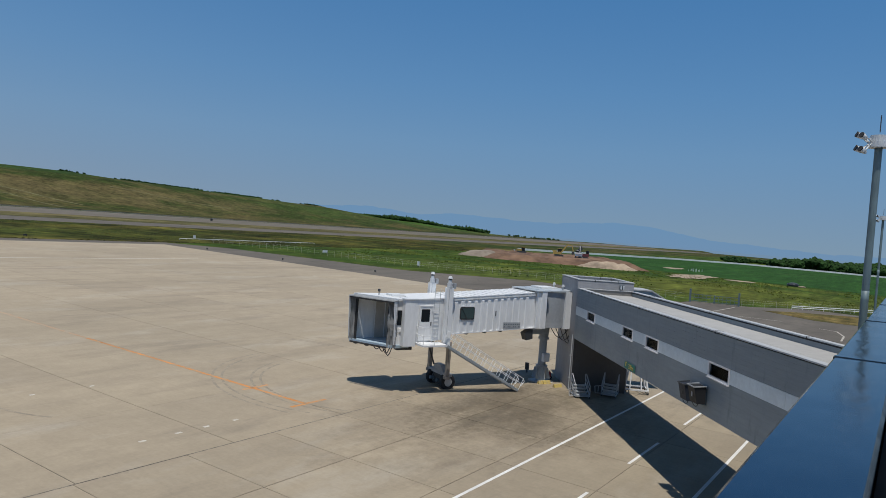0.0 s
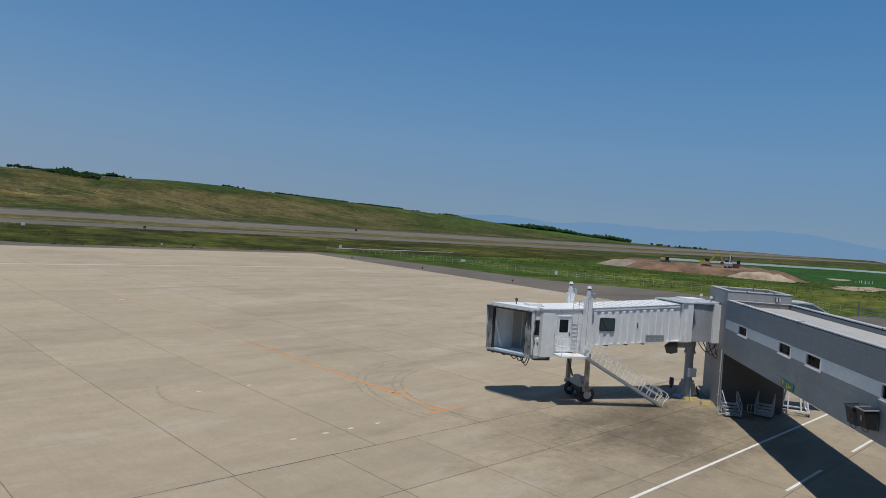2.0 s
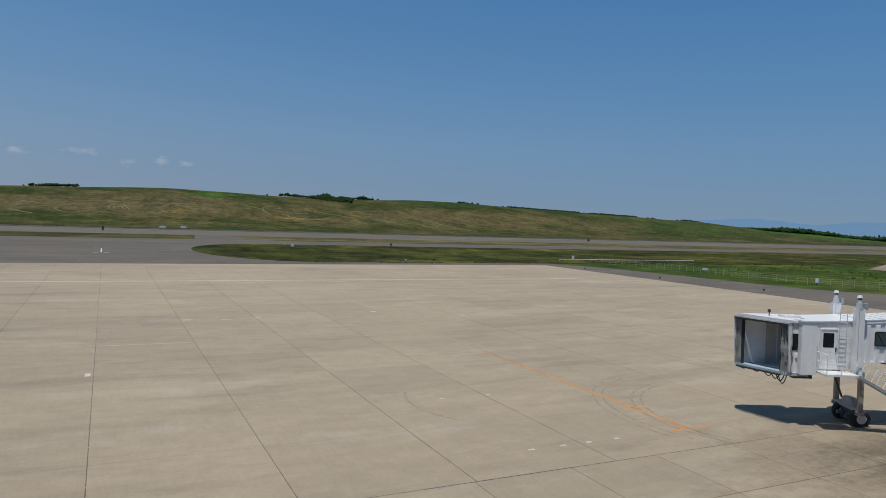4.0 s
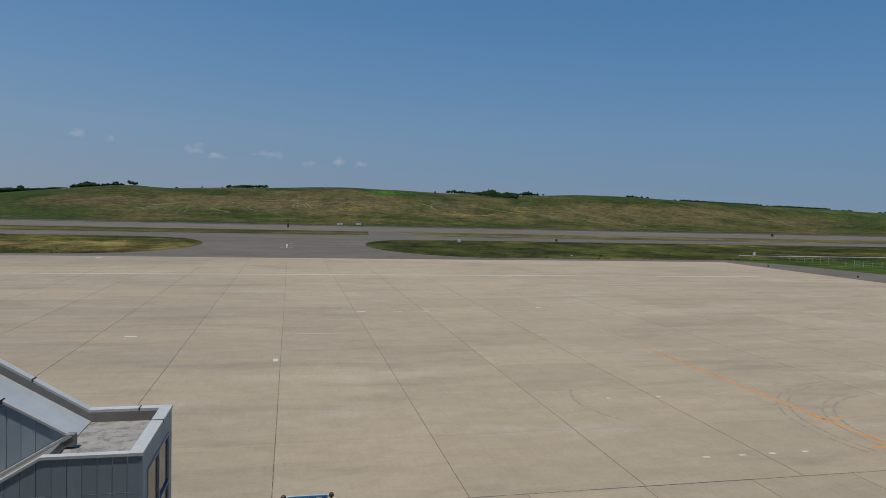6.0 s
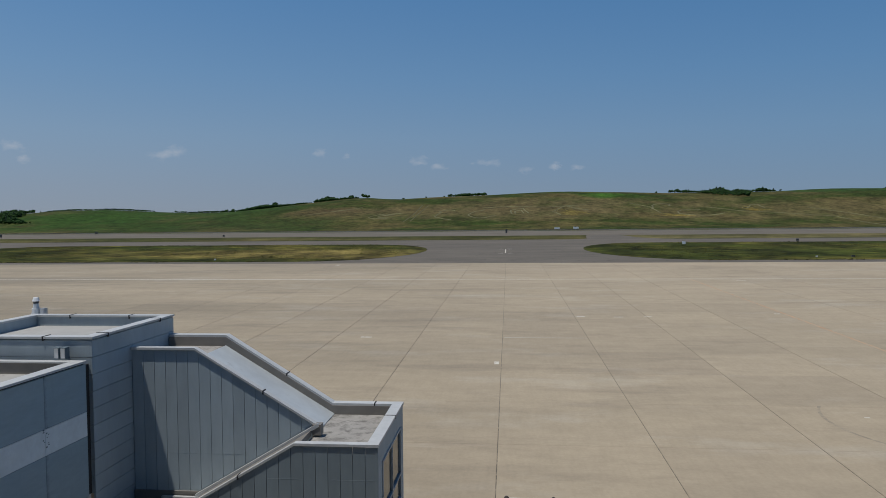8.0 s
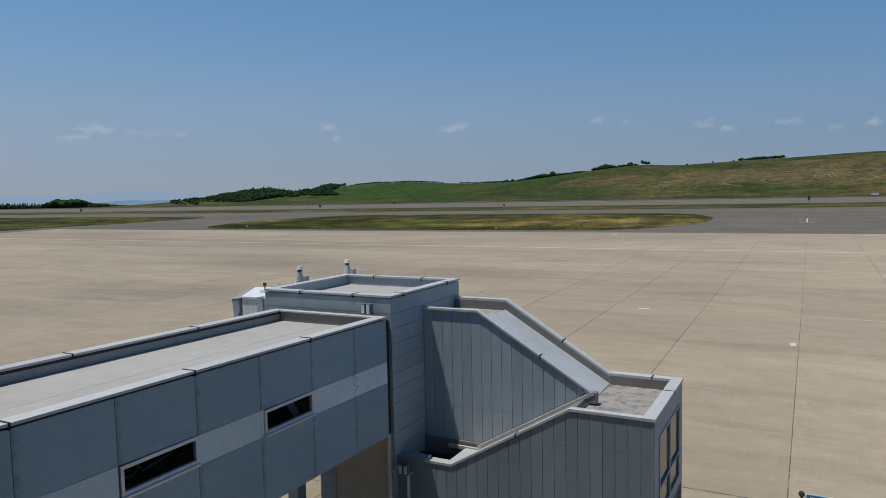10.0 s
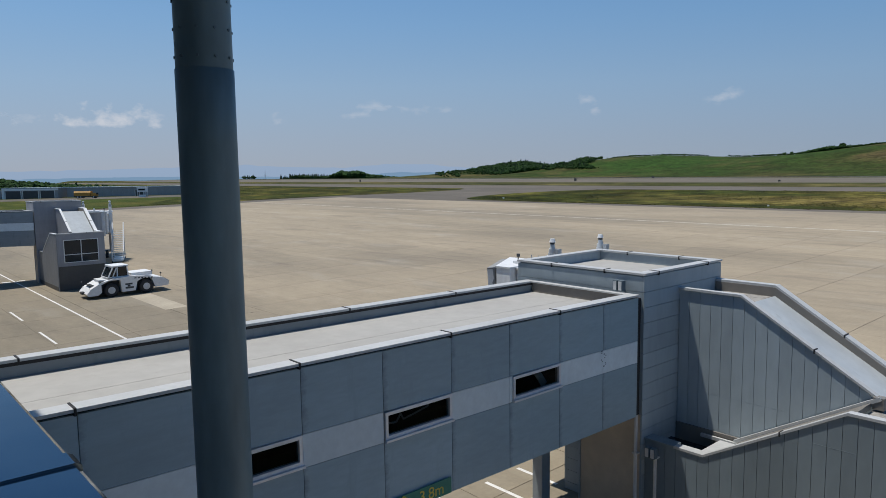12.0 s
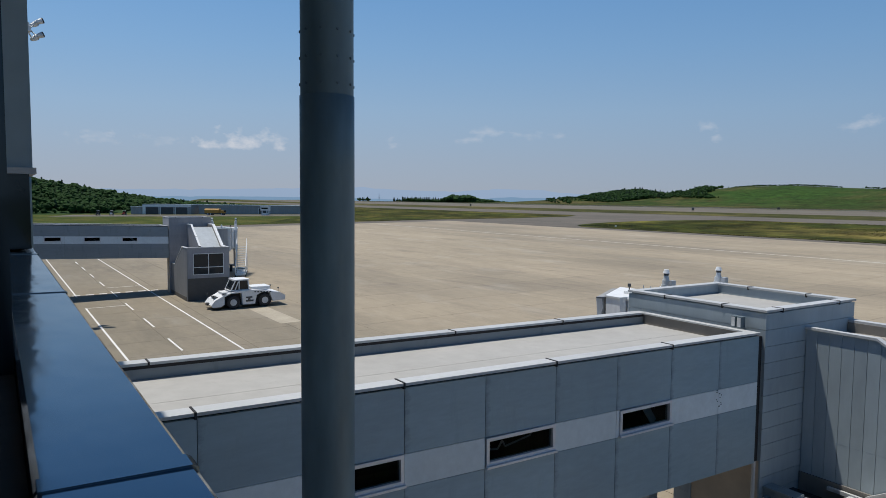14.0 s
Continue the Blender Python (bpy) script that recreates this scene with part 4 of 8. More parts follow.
def fixed_bridge(m, length, width, side, windows, label, z0=4.05, z1=7.68, climb=0.2, seam=1.868, first=0.05, band=(5.76, 6.36), win=None, pier_at=0, rows=1, coping_first=3.58, skin=PANEL):
    """A long raised corridor. Local y runs back from the tower (0) to the terminal (-length); the wall at local x = 0 faces the
    camera and the body lies on the other side (side is -1 or +1)."""
    top = thing("boarding_bridge", m, label, "bridge", "fixed boarding bridges")
    out = -side

    def rise(y):
        return climb * -y / length

    def plate(bm, xa, xb, ya, yb, za, zb):
        vs = box(bm, min(xa, xb), max(xa, xb), ya, yb, za, zb)
        for v in vs:
            v.co.z += rise(v.co.y)

    cuts = [-first - seam * k for k in range(int(length / seam) + 1)] + [-length]
    cuts = [0.0] + cuts if first > 0.02 else cuts
    for face, x in ((0, 0.0), (1, side * width)):
        o = out if face == 0 else -out
        wins = windows if face == 0 else []
        for yb, ya in zip(cuts, cuts[1:]):
            if yb - ya < 0.05:
                continue
            for za, zb, mat, nm in ((z0, band[0], skin, "panel"), (band[0], band[1], PANEL_PALE, "band_panel"), (band[1], z1 - 0.1, skin, "panel")):
                lots = [(ya, yb)]
                if nm == "band_panel":
                    for wa, wb in wins:
                        lots = [q for a, b in lots for q in ((a, min(b, wa)), (max(a, wb), b)) if q[1] - q[0] > 0.03]
                for a, b in lots:
                    k = rows if nm == "panel" else 1
                    for i in range(k):
                        bm = bmesh.new()
                        g, v = (0.005, 0.006) if k == 1 else (0.0012, 0.001)
                        plate(bm, x - 0.06 * o, x, a + v, b - v, za + (zb - za) * i / k + (0.005 if i == 0 else g), za + (zb - za) * (i + 1) / k - (0.005 if i == k - 1 else g))
                        part(nm, bm, mat, top)
        for i, (wa, wb) in enumerate(wins):
            r = rise((wa + wb) / 2)
            lo, hi = win or (band[0] - 0.03, band[1])
            pane_window(top, x, wa, wb, lo + r, hi + r, o, inside=("brace", "rail", "", "")[i])
            for za, zb in ((band[0], lo - 0.052), (hi + 0.004, band[1])):
                if zb - za > 0.05:
                    bm = bmesh.new()
                    plate(bm, x - 0.06 * o, x, wa + 0.003, wb - 0.003, za, zb)
                    part("band_panel", bm, PANEL_PALE, top)
        # backing behind the panels, with the windows left open
        bm = bmesh.new()
        plate(bm, x - 0.16 * o, x - 0.07 * o, -length, 0, z0 + 0.02, band[0] - 0.03)
        plate(bm, x - 0.16 * o, x - 0.07 * o, -length, 0, band[1], z1 - 0.1)
        last = 0.0
        for wa, wb in sorted(wins, reverse=True) + [(-length, -length)]:
            if last - wb > 0.02:
                plate(bm, x - 0.16 * o, x - 0.07 * o, wb, last, band[0] - 0.03, band[1])
            last = wa
        part("inner_lining", bm, SOFFIT, top, "inner lining, near-black for the dim corridor")
        # coping in lengths with black seals between
        step = 2 * seam
        ends = [0.0] + [-coping_first - step * k for k in range(int(length / step) + 1) if coping_first + step * k < length - 0.2] + [-length]
        for yb, ya in zip(ends, ends[1:]):
            if yb - ya < 0.1:
                continue
            bm = bmesh.new()
            plate(bm, x - 0.30 * o, x + 0.05 * o, ya + 0.02, yb - 0.02, z1 - 0.055, z1)
            part("coping", bm, COPING, top, "pale metal coping")
            bm = bmesh.new()
            plate(bm, x - 0.31 * o, x + 0.06 * o, ya - 0.019, ya + 0.019, z1 - 0.11, z1 + 0.012)
            part("coping_joint", bm, GASKET, top, "black coping seal")
        bm = bmesh.new()
        plate(bm, x - 0.26 * o, x - 0.17 * o, -length, 0, z1 - 0.45, z1 - 0.10)
        part("parapet", bm, PANEL_GREY, top, "low grey roof parapet")
        # added black strip: the groove's darkness under the coping, put in as colour
        bm = bmesh.new()
        plate(bm, x - 0.275 * o, x - 0.262 * o, -length, 0, z1 - 0.13, z1 - 0.06)
        part("groove_strip", bm, GASKET, top, "added black strip in place of the dark groove under the coping")
    bm = bmesh.new()
    plate(bm, side * 0.17, side * (width - 0.17), -length, -0.15, z1 - 0.50, z1 - 0.35)
    part("roof", bm, ROOFING, top, "pale grey sheet roof between the parapets")
    for k in (0.5,):
        bm = bmesh.new()
        plate(bm, side * width * k - 0.05, side * width * k + 0.05, -length, -0.3, z1 - 0.349, z1 - 0.3465)
        part("roof_seam", bm, ROOFING, top)
    # the end parapet's shadowed face is put into its brown-grey colour
    bm = bmesh.new()
    plate(bm, side * 0.31, side * (width - 0.31), -0.2, -0.02, z1 - 0.40, z1 - 0.05)
    part("end_parapet", bm, PARAPET, top, "end parapet, brown-grey for its shadowed face")
    bm = bmesh.new()
    plate(bm, side * 0.31, side * (width - 0.31), -0.24, 0.0, z1 - 0.046, z1 - 0.004)
    part("coping", bm, COPING, top)
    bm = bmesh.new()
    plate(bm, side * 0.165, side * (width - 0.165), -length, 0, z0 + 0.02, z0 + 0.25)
    part("floor", bm, SOFFIT, top, "corridor floor, its shaded underside put in as near-black")
    for px in (0.55, width - 0.55) if pier_at else ():
        bm = bmesh.new()
        box(bm, side * px - 0.14, side * px + 0.14, -pier_at - 0.14, -pier_at + 0.14, -0.2, z0 + 0.1)
        part("pier", bm, JET_GREY, top, "grey steel pier")
        boxes("pier_foot", LINE_FAINT, top, (side * px - 0.5, side * px + 0.5, -pier_at - 0.5, -pier_at + 0.5, -0.2, 0.4), label="pale concrete foot")
    return top


def railing_pipe(parent, name, pts, r, material, label=""):
    bm = bmesh.new()
    for p, q in zip(pts, pts[1:]):
        rod(bm, p, q, r, 8)
    return part(name, bm, material, parent, label)


def parapet_ring(parent, x0, x1, y0, y1, z, t=0.3):
    """Copings in four lengths round a flat roof, with seals."""
    for a in ((x0 - 0.03, x1 + 0.03, y0 - 0.03, y0 + t), (x0 - 0.03, x1 + 0.03, y1 - t, y1 + 0.03), (x0 - 0.03, x0 + t, y0 + t + 0.004, y1 - t - 0.004), (x1 - t, x1 + 0.03, y0 + t + 0.004, y1 - t - 0.004)):
        boxes("coping", COPING, parent, (*a, z - 0.06, z), label="pale metal coping")
    k = 0.012
    for px in (x0 + (x1 - x0) * 0.3, x0 + (x1 - x0) * 0.72):
        boxes("coping_joint", GASKET, parent, (px - 0.018, px + 0.018, y0 - 0.04, y0 + t + 0.01, z - 0.11, z + k), label="black coping seal")
        boxes("coping_joint", GASKET, parent, (px - 0.018, px + 0.018, y1 - t - 0.01, y1 + 0.04, z - 0.11, z + k))
    for py in (y0 + (y1 - y0) * 0.16, y0 + (y1 - y0) * 0.8):
        boxes("coping_joint", GASKET, parent, (x1 - t - 0.01, x1 + 0.04, py - 0.018, py + 0.018, z - 0.11, z + k))


def bridge_tower(m, x0, x1, y0, y1, zt, label, base=0.0, low=None, foot=None, skin=BOARD):
    """The tower at the bridge's end: horizontal metal boards, a flat roof behind a parapet."""
    top = thing("bridge_tower", m, label, "tower", "bridge towers")
    xf = x0 if foot is None else foot
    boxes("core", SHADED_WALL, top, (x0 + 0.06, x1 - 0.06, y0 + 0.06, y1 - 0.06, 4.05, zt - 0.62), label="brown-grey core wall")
    boxes("base_wall", low or BASE_WALL, top, (xf + 0.06, x1 - 0.06, y0 + 0.03, y1 - 0.06, base - 0.3, 4.046), label="brown-grey base wall, tinted to how light falls")
    h, z = 0.46, zt - 0.1
    rows = []
    while z > base - 0.2:
        rows.append((max(base - 0.25, z - h), z))
        z -= h
    for za, zb in rows:
        xb = xf if zb < 4.3 else x0
        for a in ((x1 - 0.055, x1, y0, y1), (xb, xb + 0.055, y0, y1), (xb + 0.058, x1 - 0.058, y0, y0 + 0.055), (xb + 0.058, x1 - 0.058, y1 - 0.055, y1)):
            if a[2] == y0 and a[3] < y1 and zb < 4.3:
                continue
            boxes("board", skin, top, (*a, za + (0.012 if skin is BOARD else 0.003), zb), label="")
    for a in ((x0 + 0.06, x0 + 0.26, y0 + 0.06, y1 - 0.06), (x1 - 0.26, x1 - 0.06, y0 + 0.06, y1 - 0.06), (x0 + 0.264, x1 - 0.264, y0 + 0.06, y0 + 0.26), (x0 + 0.264, x1 - 0.264, y1 - 0.26, y1 - 0.06)):
        boxes("parapet", skin, top, (*a, zt - 0.5, zt - 0.064), label="")
    boxes("roof", ROOFING, top, (x0 + 0.27, x1 - 0.27, y0 + 0.27, y1 - 0.27, zt - 0.5, zt - 0.36), label="pale sheet roof")
    parapet_ring(top, x0, x1, y0, y1, zt)
    return top


def wall_lamp(m, label="small grey floodlight box on a bracket"):
    top = thing("wall_lamp", m, label, "lamp", "wall lamps")
    boxes("bracket", GALVANISED, top, (-0.03, 0.03, -0.16, 0.0, -0.04, 0.04))
    for s in (-1, 1):
        a, b = sorted((0.02 * s, 0.16 * s))
        h = boxes("housing", STEEL, top, (a, b, -0.3, -0.12, -0.16, 0.14), label="grey lamp housing")
        boxes("lens", GALVANISED, h, (a + 0.015, b - 0.015, -0.31, -0.302, -0.14, 0.12), label="pale lens")
    return top


def stair_enclosure(m, label, bars=JET_GREY, rim=COPING, skin=BOARD, front=BOARD_SHADED):
    """A covered stair on the tower's side, in tower coordinates: an upper flight falls to a landing room, a lower flight returns in front."""
    top = thing("stair_enclosure", m, label, "stair enclosure", "stair enclosures")
    X0, XC, XL, XE = 0.02, 1.95, 5.45, 7.68      # tower wall, crest of the slope, foot of the slope, end of the landing room
    YF, YM, YB = 0.15, 1.95, 4.5                 # front wall, upper flight's wall, rear wall
    ZU, ZL, ZR = 7.6, 5.42, 3.3                  # upper roof, landing roof, low roof
    XA = 1.85                                    # where the lower slope begins

    def upper(x):
        return ZU if x < XC else ZU - (ZU - ZL) * (x - XC) / (XL - XC) if x < XL else ZL

    def lower(x):
        return ZR if x < XA else ZR + (ZL - ZR) * (x - XA) / (XL - XA) if x < XL else ZL

    def boards(y, top_of, x0, x1, outy, foot, step=0.335, mat=skin):
        k = max(1, round((x1 - x0) / step))
        for i in range(k):
            a, b = x0 + (x1 - x0) * i / k + 0.006, x0 + (x1 - x0) * (i + 1) / k - 0.006
            bend = [x for x in (XC, XL, XA) if a < x < b]
            outline = [(a, foot(a)), (b, foot(b))] + [(b, top_of(b) - 0.06)] + [(x, top_of(x) - 0.06) for x in sorted(bend, reverse=True)] + [(a, top_of(a) - 0.06)]
            bm = bmesh.new()
            prism(bm, outline, "y", y, y + 0.04 * outy)
            part("board", bm, mat, top)

    boards(YM, upper, X0, XL, 1, lambda x: max(0, lower(x) - 0.7))
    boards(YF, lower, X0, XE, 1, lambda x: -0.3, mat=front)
    boards(YB, upper, X0, XE, -1, lambda x: -0.3)
    for y, a, b, z in ((YF, 4.7, 5.65, 4.46), (YF, 6.4, XE - 0.1, 4.46), (YM, 1.0, 3.4, 4.47)):
        boxes("lap_joint", skin, top, (a, b, y - 0.003, y - 0.0005, z - 0.006, z + 0.002), label="thin pale lap joint")
    # end wall with the landing window
    W = (0.62, 3.75, 2.55, 4.78)
    # the recess's shade is put into the dark wall colour
    boxes("end_base", SHADED_WALL, top, (XE - 0.25, XE - 0.1, YF + 0.1, YB - 0.1, -0.3, 2.2), label="recessed base, darkened for its shade")
    for a in ((YF, YB, 2.2, W[2]), (YF, YB, W[3], ZL - 0.06), (YF, YF + W[0], W[2], W[3]), (YF + W[1], YB, W[2], W[3])):
        boxes("end_wall", skin, top, (XE - 0.05, XE, *a))
    y0, y1, z0, z1, t = YF + W[0], YF + W[1], W[2], W[3], 0.06
    w = boxes("landing_window", DARK_STEEL, top, (XE - 0.09, XE - 0.075, y0, y1, z0, z1), label="four-part landing window")
    for a in ((y0, y1, z0, z0 + t), (y0, y1, z1 - t, z1), (y0, y0 + t, z0 + t, z1 - t), (y1 - t, y1, z0 + t, z1 - t), ((y0 + y1) / 2 - 0.035, (y0 + y1) / 2 + 0.035, z0 + t, z1 - t), (y0 + t, (y0 + y1) / 2 - 0.036, z0 + 0.75, z0 + 0.81), ((y0 + y1) / 2 + 0.036, y1 - t, z0 + 0.75, z0 + 0.81)):
        boxes("window_bar", bars, w, (XE - 0.07, XE + 0.03, *a))
    for a, b in ((y0 + t, (y0 + y1) / 2 - 0.036), ((y0 + y1) / 2 + 0.036, y1 - t)):
        for c, d in ((z0 + t, z0 + 0.748), (z0 + 0.812, z1 - t)):
            boxes("pane", DULL_PANE, w, (XE - 0.03, XE - 0.02, a, b, c, d))
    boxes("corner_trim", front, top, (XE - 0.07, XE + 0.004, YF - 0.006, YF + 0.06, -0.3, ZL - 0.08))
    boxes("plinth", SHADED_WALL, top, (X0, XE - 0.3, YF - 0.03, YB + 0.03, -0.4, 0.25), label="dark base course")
    # roofs
    def roof(name, pts, ya, yb, mat, label=""):
        bm = bmesh.new()
        prism(bm, pts, "y", ya, yb)
        return part(name, bm, mat, top, label)
    d = 0.36
    roof("upper_roof", [(XC, ZU - d + 0.03), (XL + 0.06, ZL - d + 0.03), (XL + 0.06, ZL - d - 0.06), (XC, ZU - d - 0.12)], YM + 0.05, YB - 0.05, ROOF_SHEET, "pale sloping metal sheet roof")
    roof("crest_roof", [(X0, ZU - d), (XC - 0.004, ZU - d), (XC - 0.004, ZU - d - 0.12), (X0, ZU - d - 0.12)], YM + 0.05, YB - 0.05, ROOFING_STAINED, "stained flat roof at the crest")
    boxes("landing_roof", ROOFING_STAINED, top, (XL + 0.004, XE - 0.06, YF + 0.05, YB - 0.05, ZL - d - 0.12, ZL - d), label="flat landing roof with dark stains")
    roof("lower_roof", [(XA + 0.3, ZR + 0.02), (XL, ZL - 0.14), (XL, ZL - 0.3), (XA + 0.3, ZR - 0.2)], YF + 0.2, YM - 0.2, PARAPET, "brown-grey low roof over the lower flight")
    boxes("pit_floor", SOFFIT, top, (X0, XA + 0.29, YF + 0.05, YM - 0.02, ZR - 1.0, ZR - 0.75), label="dark floor of the stair pit")
    boxes("pit_glass", DARK_GLASS, top, (X0 + 0.02, XA - 0.35, YF + 0.3, YM - 0.35, ZR - 0.4, ZR - 0.36), label="dark glazing in the pit")
    for a in ((X0 + 0.9, XA + 0.3, YM - 0.2, YM - 0.12, ZR - 0.16, ZR - 0.06), (XA - 0.3, XA + 0.296, YF + 0.2, YM - 0.21, ZR - 0.24, ZR - 0.1), (XA - 0.9, XA - 0.304, YF + 0.2, YF + 0.5, ZR - 0.24, ZR - 0.1)):
        boxes("pit_rim", COPING, top, a, label="pale rim of the stair pit")
    boxes("pit_wall", PARAPET, top, (X0, XA + 0.3, YM - 0.06, YM - 0.004, ZR - 0.8, ZR + 0.05))
    # copings along the slopes
    def slope_coping(line, y, w, name="coping"):
        for (a, za), (b, zb) in zip(line, line[1:]):
            bm = bmesh.new()
            prism(bm, [(a, za - 0.07), (b, zb - 0.07), (b, zb), (a, za)], "y", y - w / 2, y + w / 2)
            part(name, bm, rim, top, "pale metal coping")
        for (a, za), (b, zb) in zip(line, line[1:]):
            if b - a > 2.0:
                x, z = (a + b) / 2 + 0.25, (za + zb) / 2 - 0.25 * (za - zb) / (b - a)
                bm = bmesh.new()
                box(bm, x - 0.018, x + 0.018, y - w / 2 - 0.01, y + w / 2 + 0.01, z - 0.1, z + 0.014)
                part("coping_joint", bm, GASKET, top, "black coping seal")
    slope_coping([(X0, ZU), (XC, ZU), (XL + 0.1, ZL + 0.0)], YM + 0.04, 0.2)
    slope_coping([(X0, ZU), (XC, ZU), (XL, ZL), (XE, ZL)], YB - 0.12, 0.3)
    slope_coping([(X0 + 0.95, ZR), (XA, ZR), (XL, ZL), (XE - 0.3, ZL)], YF + 0.08, 0.22)
    # dark metal sheet that also stands in for the coping's shaded end
    boxes("pit_apron", BOARD_SHADED, top, (X0, X0 + 0.946, YF - 0.03, YF + 0.4, ZR - 0.07, ZR - 0.004), label="metal edge sheet of the stair pit, darkened for the tower's shade")
    boxes("coping", COPING, top, (XE - 0.298, XE + 0.03, YF - 0.03, YB + 0.03, ZL - 0.075, ZL + 0.003))
    for x0, y0, y1 in ((XE - 0.31, 2.9, 2.936),):
        boxes("coping_joint", GASKET, top, (x0, XE + 0.04, y0, y1, ZL - 0.09, ZL + 0.014))
    for side_y in (YB - 0.27,):
        bm = bmesh.new()
        prism(bm, [(X0, ZU - 0.07), (XC, ZU - 0.07), (XL, ZL - 0.07), (XE - 0.3, ZL - 0.07), (XE - 0.3, ZL - d - 0.05), (XL, ZL - d - 0.05), (XC, ZU - d - 0.05), (X0, ZU - d - 0.05)], "y", side_y - 0.03, side_y)
        part("parapet", bm, PARAPET, top)
    # gutter along the lower slope under the upper wall
    bm = bmesh.new()
    bar(bm, (XA + 0.1, YM - 0.12, ZR - 0.05), (XL + 0.2, YM - 0.12, ZL + 0.0), 0.12, 0.1)
    part("gutter", bm, COPING, top, "pale gutter along the slope")
    boxes("outlet_box", PARAPET, top, (XL + 0.02, XL + 0.28, YM - 0.16, YM + 0.1, ZL - 0.3, ZL + 0.01))
    return top


WINS = [(y0 - 17.33, y1 - 17.33) for y0, y1 in ((12.02, 13.8), (8.2, 10.03), (4.46, 6.29), (0.7, 2.5))]
fixed_bridge(pose(-11.1, 17.33, -0.03), 16.6, 4.15, -1, WINS, "grey panelled boarding bridge with a pale window band", first=1.68, band=(5.67, 6.315), win=(5.735, 6.305))
JOINT_GAP = boxes("bridge_joint", GASKET, None, (-15.2, -11.2, 17.335, 17.615, 4.0, 7.5))
tagged(JOINT_GAP, "dark movement joint between bridge and tower", "joint", kind="structure")
bridge_tower(pose(0, 0, 0), -16.0, -11.1, 17.62, 22.2, 8.22, "grey boarded square tower at the bridge end", 0.2, None, -13.4)
bm = bmesh.new()
for k in range(9):
    box(bm, -14.62, -13.32, 18.45, 18.5, 0.15 + 0.43 * k, 0.568 + 0.43 * k)
box(bm, -14.58, -13.34, 18.503, 21.9, 0.1, 4.0)
tagged(part("base_panel", bm, BOARD, None, "grey boarded base panel under the tower"), category="wall panel", kind="structure")
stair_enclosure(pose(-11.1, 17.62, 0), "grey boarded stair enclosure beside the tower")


def bridge_pier(m):
    top = thing("bridge_pier", m, "grey pier on a pale concrete foot under the bridge", "pier", "bridge piers")
    boxes("foot", LINE_FAINT, top, (-0.34, 0.34, -0.34, 0.34, -0.1, 0.12), label="pale concrete foot")
    boxes("shaft", JET_GREY, top, (-0.2, 0.2, -0.2, 0.2, 0.124, 4.0), label="grey steel shaft")
    return top


bridge_pier(pose(-14.48, 17.05, 0.24))
bridge_pier(pose(-14.15, 6.0, 0.1))

U = Vector((0.782, 0.623, 0))
TURN = -math.degrees(math.atan2(U.x, U.y))
fixed_bridge(pose(46.8, 19.74, 0.02, 0, 0, TURN), 31.5, 4.2, 1, [(-4.6, -2.9), (-11.7, -10.0), (-15.35, -13.65), (-22.6, -20.8)],
             "grey panelled oblique boarding bridge with a pale window band", seam=4.4, rows=7, pier_at=0, skin=PANEL_GREY)
bridge_tower(pose(46.8, 19.74, 0, 0, 0, TURN), 0.0, 4.1, 0.02, 4.6, 8.33, "grey boarded square tower at the oblique bridge", 0.2, SHADED_WALL, skin=BOARD_GREY)
HOOD = thing("roof_hood", pose(46.8, 19.74, 0, 0, 0, TURN), "small grey sloping roof hood behind the oblique tower", "roof")
bm = bmesh.new()
prism(bm, [(4.104, 6.9), (4.104, 7.75), (5.6, 7.75), (7.2, 6.9)], "y", 0.5, 2.4)
part("hood_wall", bm, BOARD, HOOD)
bm = bmesh.new()
prism(bm, [(4.104, 7.754), (5.6, 7.754), (7.25, 6.9), (7.3, 6.95), (5.62, 7.84), (4.104, 7.84)], "y", 0.42, 2.48)
part("hood_coping", bm, COPING, HOOD)

fixed_bridge(pose(-82.3, 16.35, 0.4), 15.6, 4.15, -1, [(-4.8, -3.2), (-8.48, -6.88), (-12.15, -10.55), (-15.4, -14.2)], "grey panelled boarding bridge far along the terminal", z0=3.85, z1=7.46, climb=0.4, seam=5.1, first=0.08,
             band=(5.44, 6.24), win=(5.68, 6.16), pier_at=0, skin=PANEL_GREY)
bridge_tower(pose(0, 0, 0.5), -85.7, -82.3, 16.42, 21.0, 8.3, "grey boarded square tower farther along the terminal", 0.0, None, -83.6, BOARD_GREY)
stair_enclosure(pose(-82.3, 16.42, 0.45), "grey boarded stair enclosure with white window bars and white copings", WHITE, WHITE, BOARD_GREY, BOARD_GREY_SHADED)

# ---- the terminal's front and the coping at the deck ----
K = 0.55
LZ = EYE - K
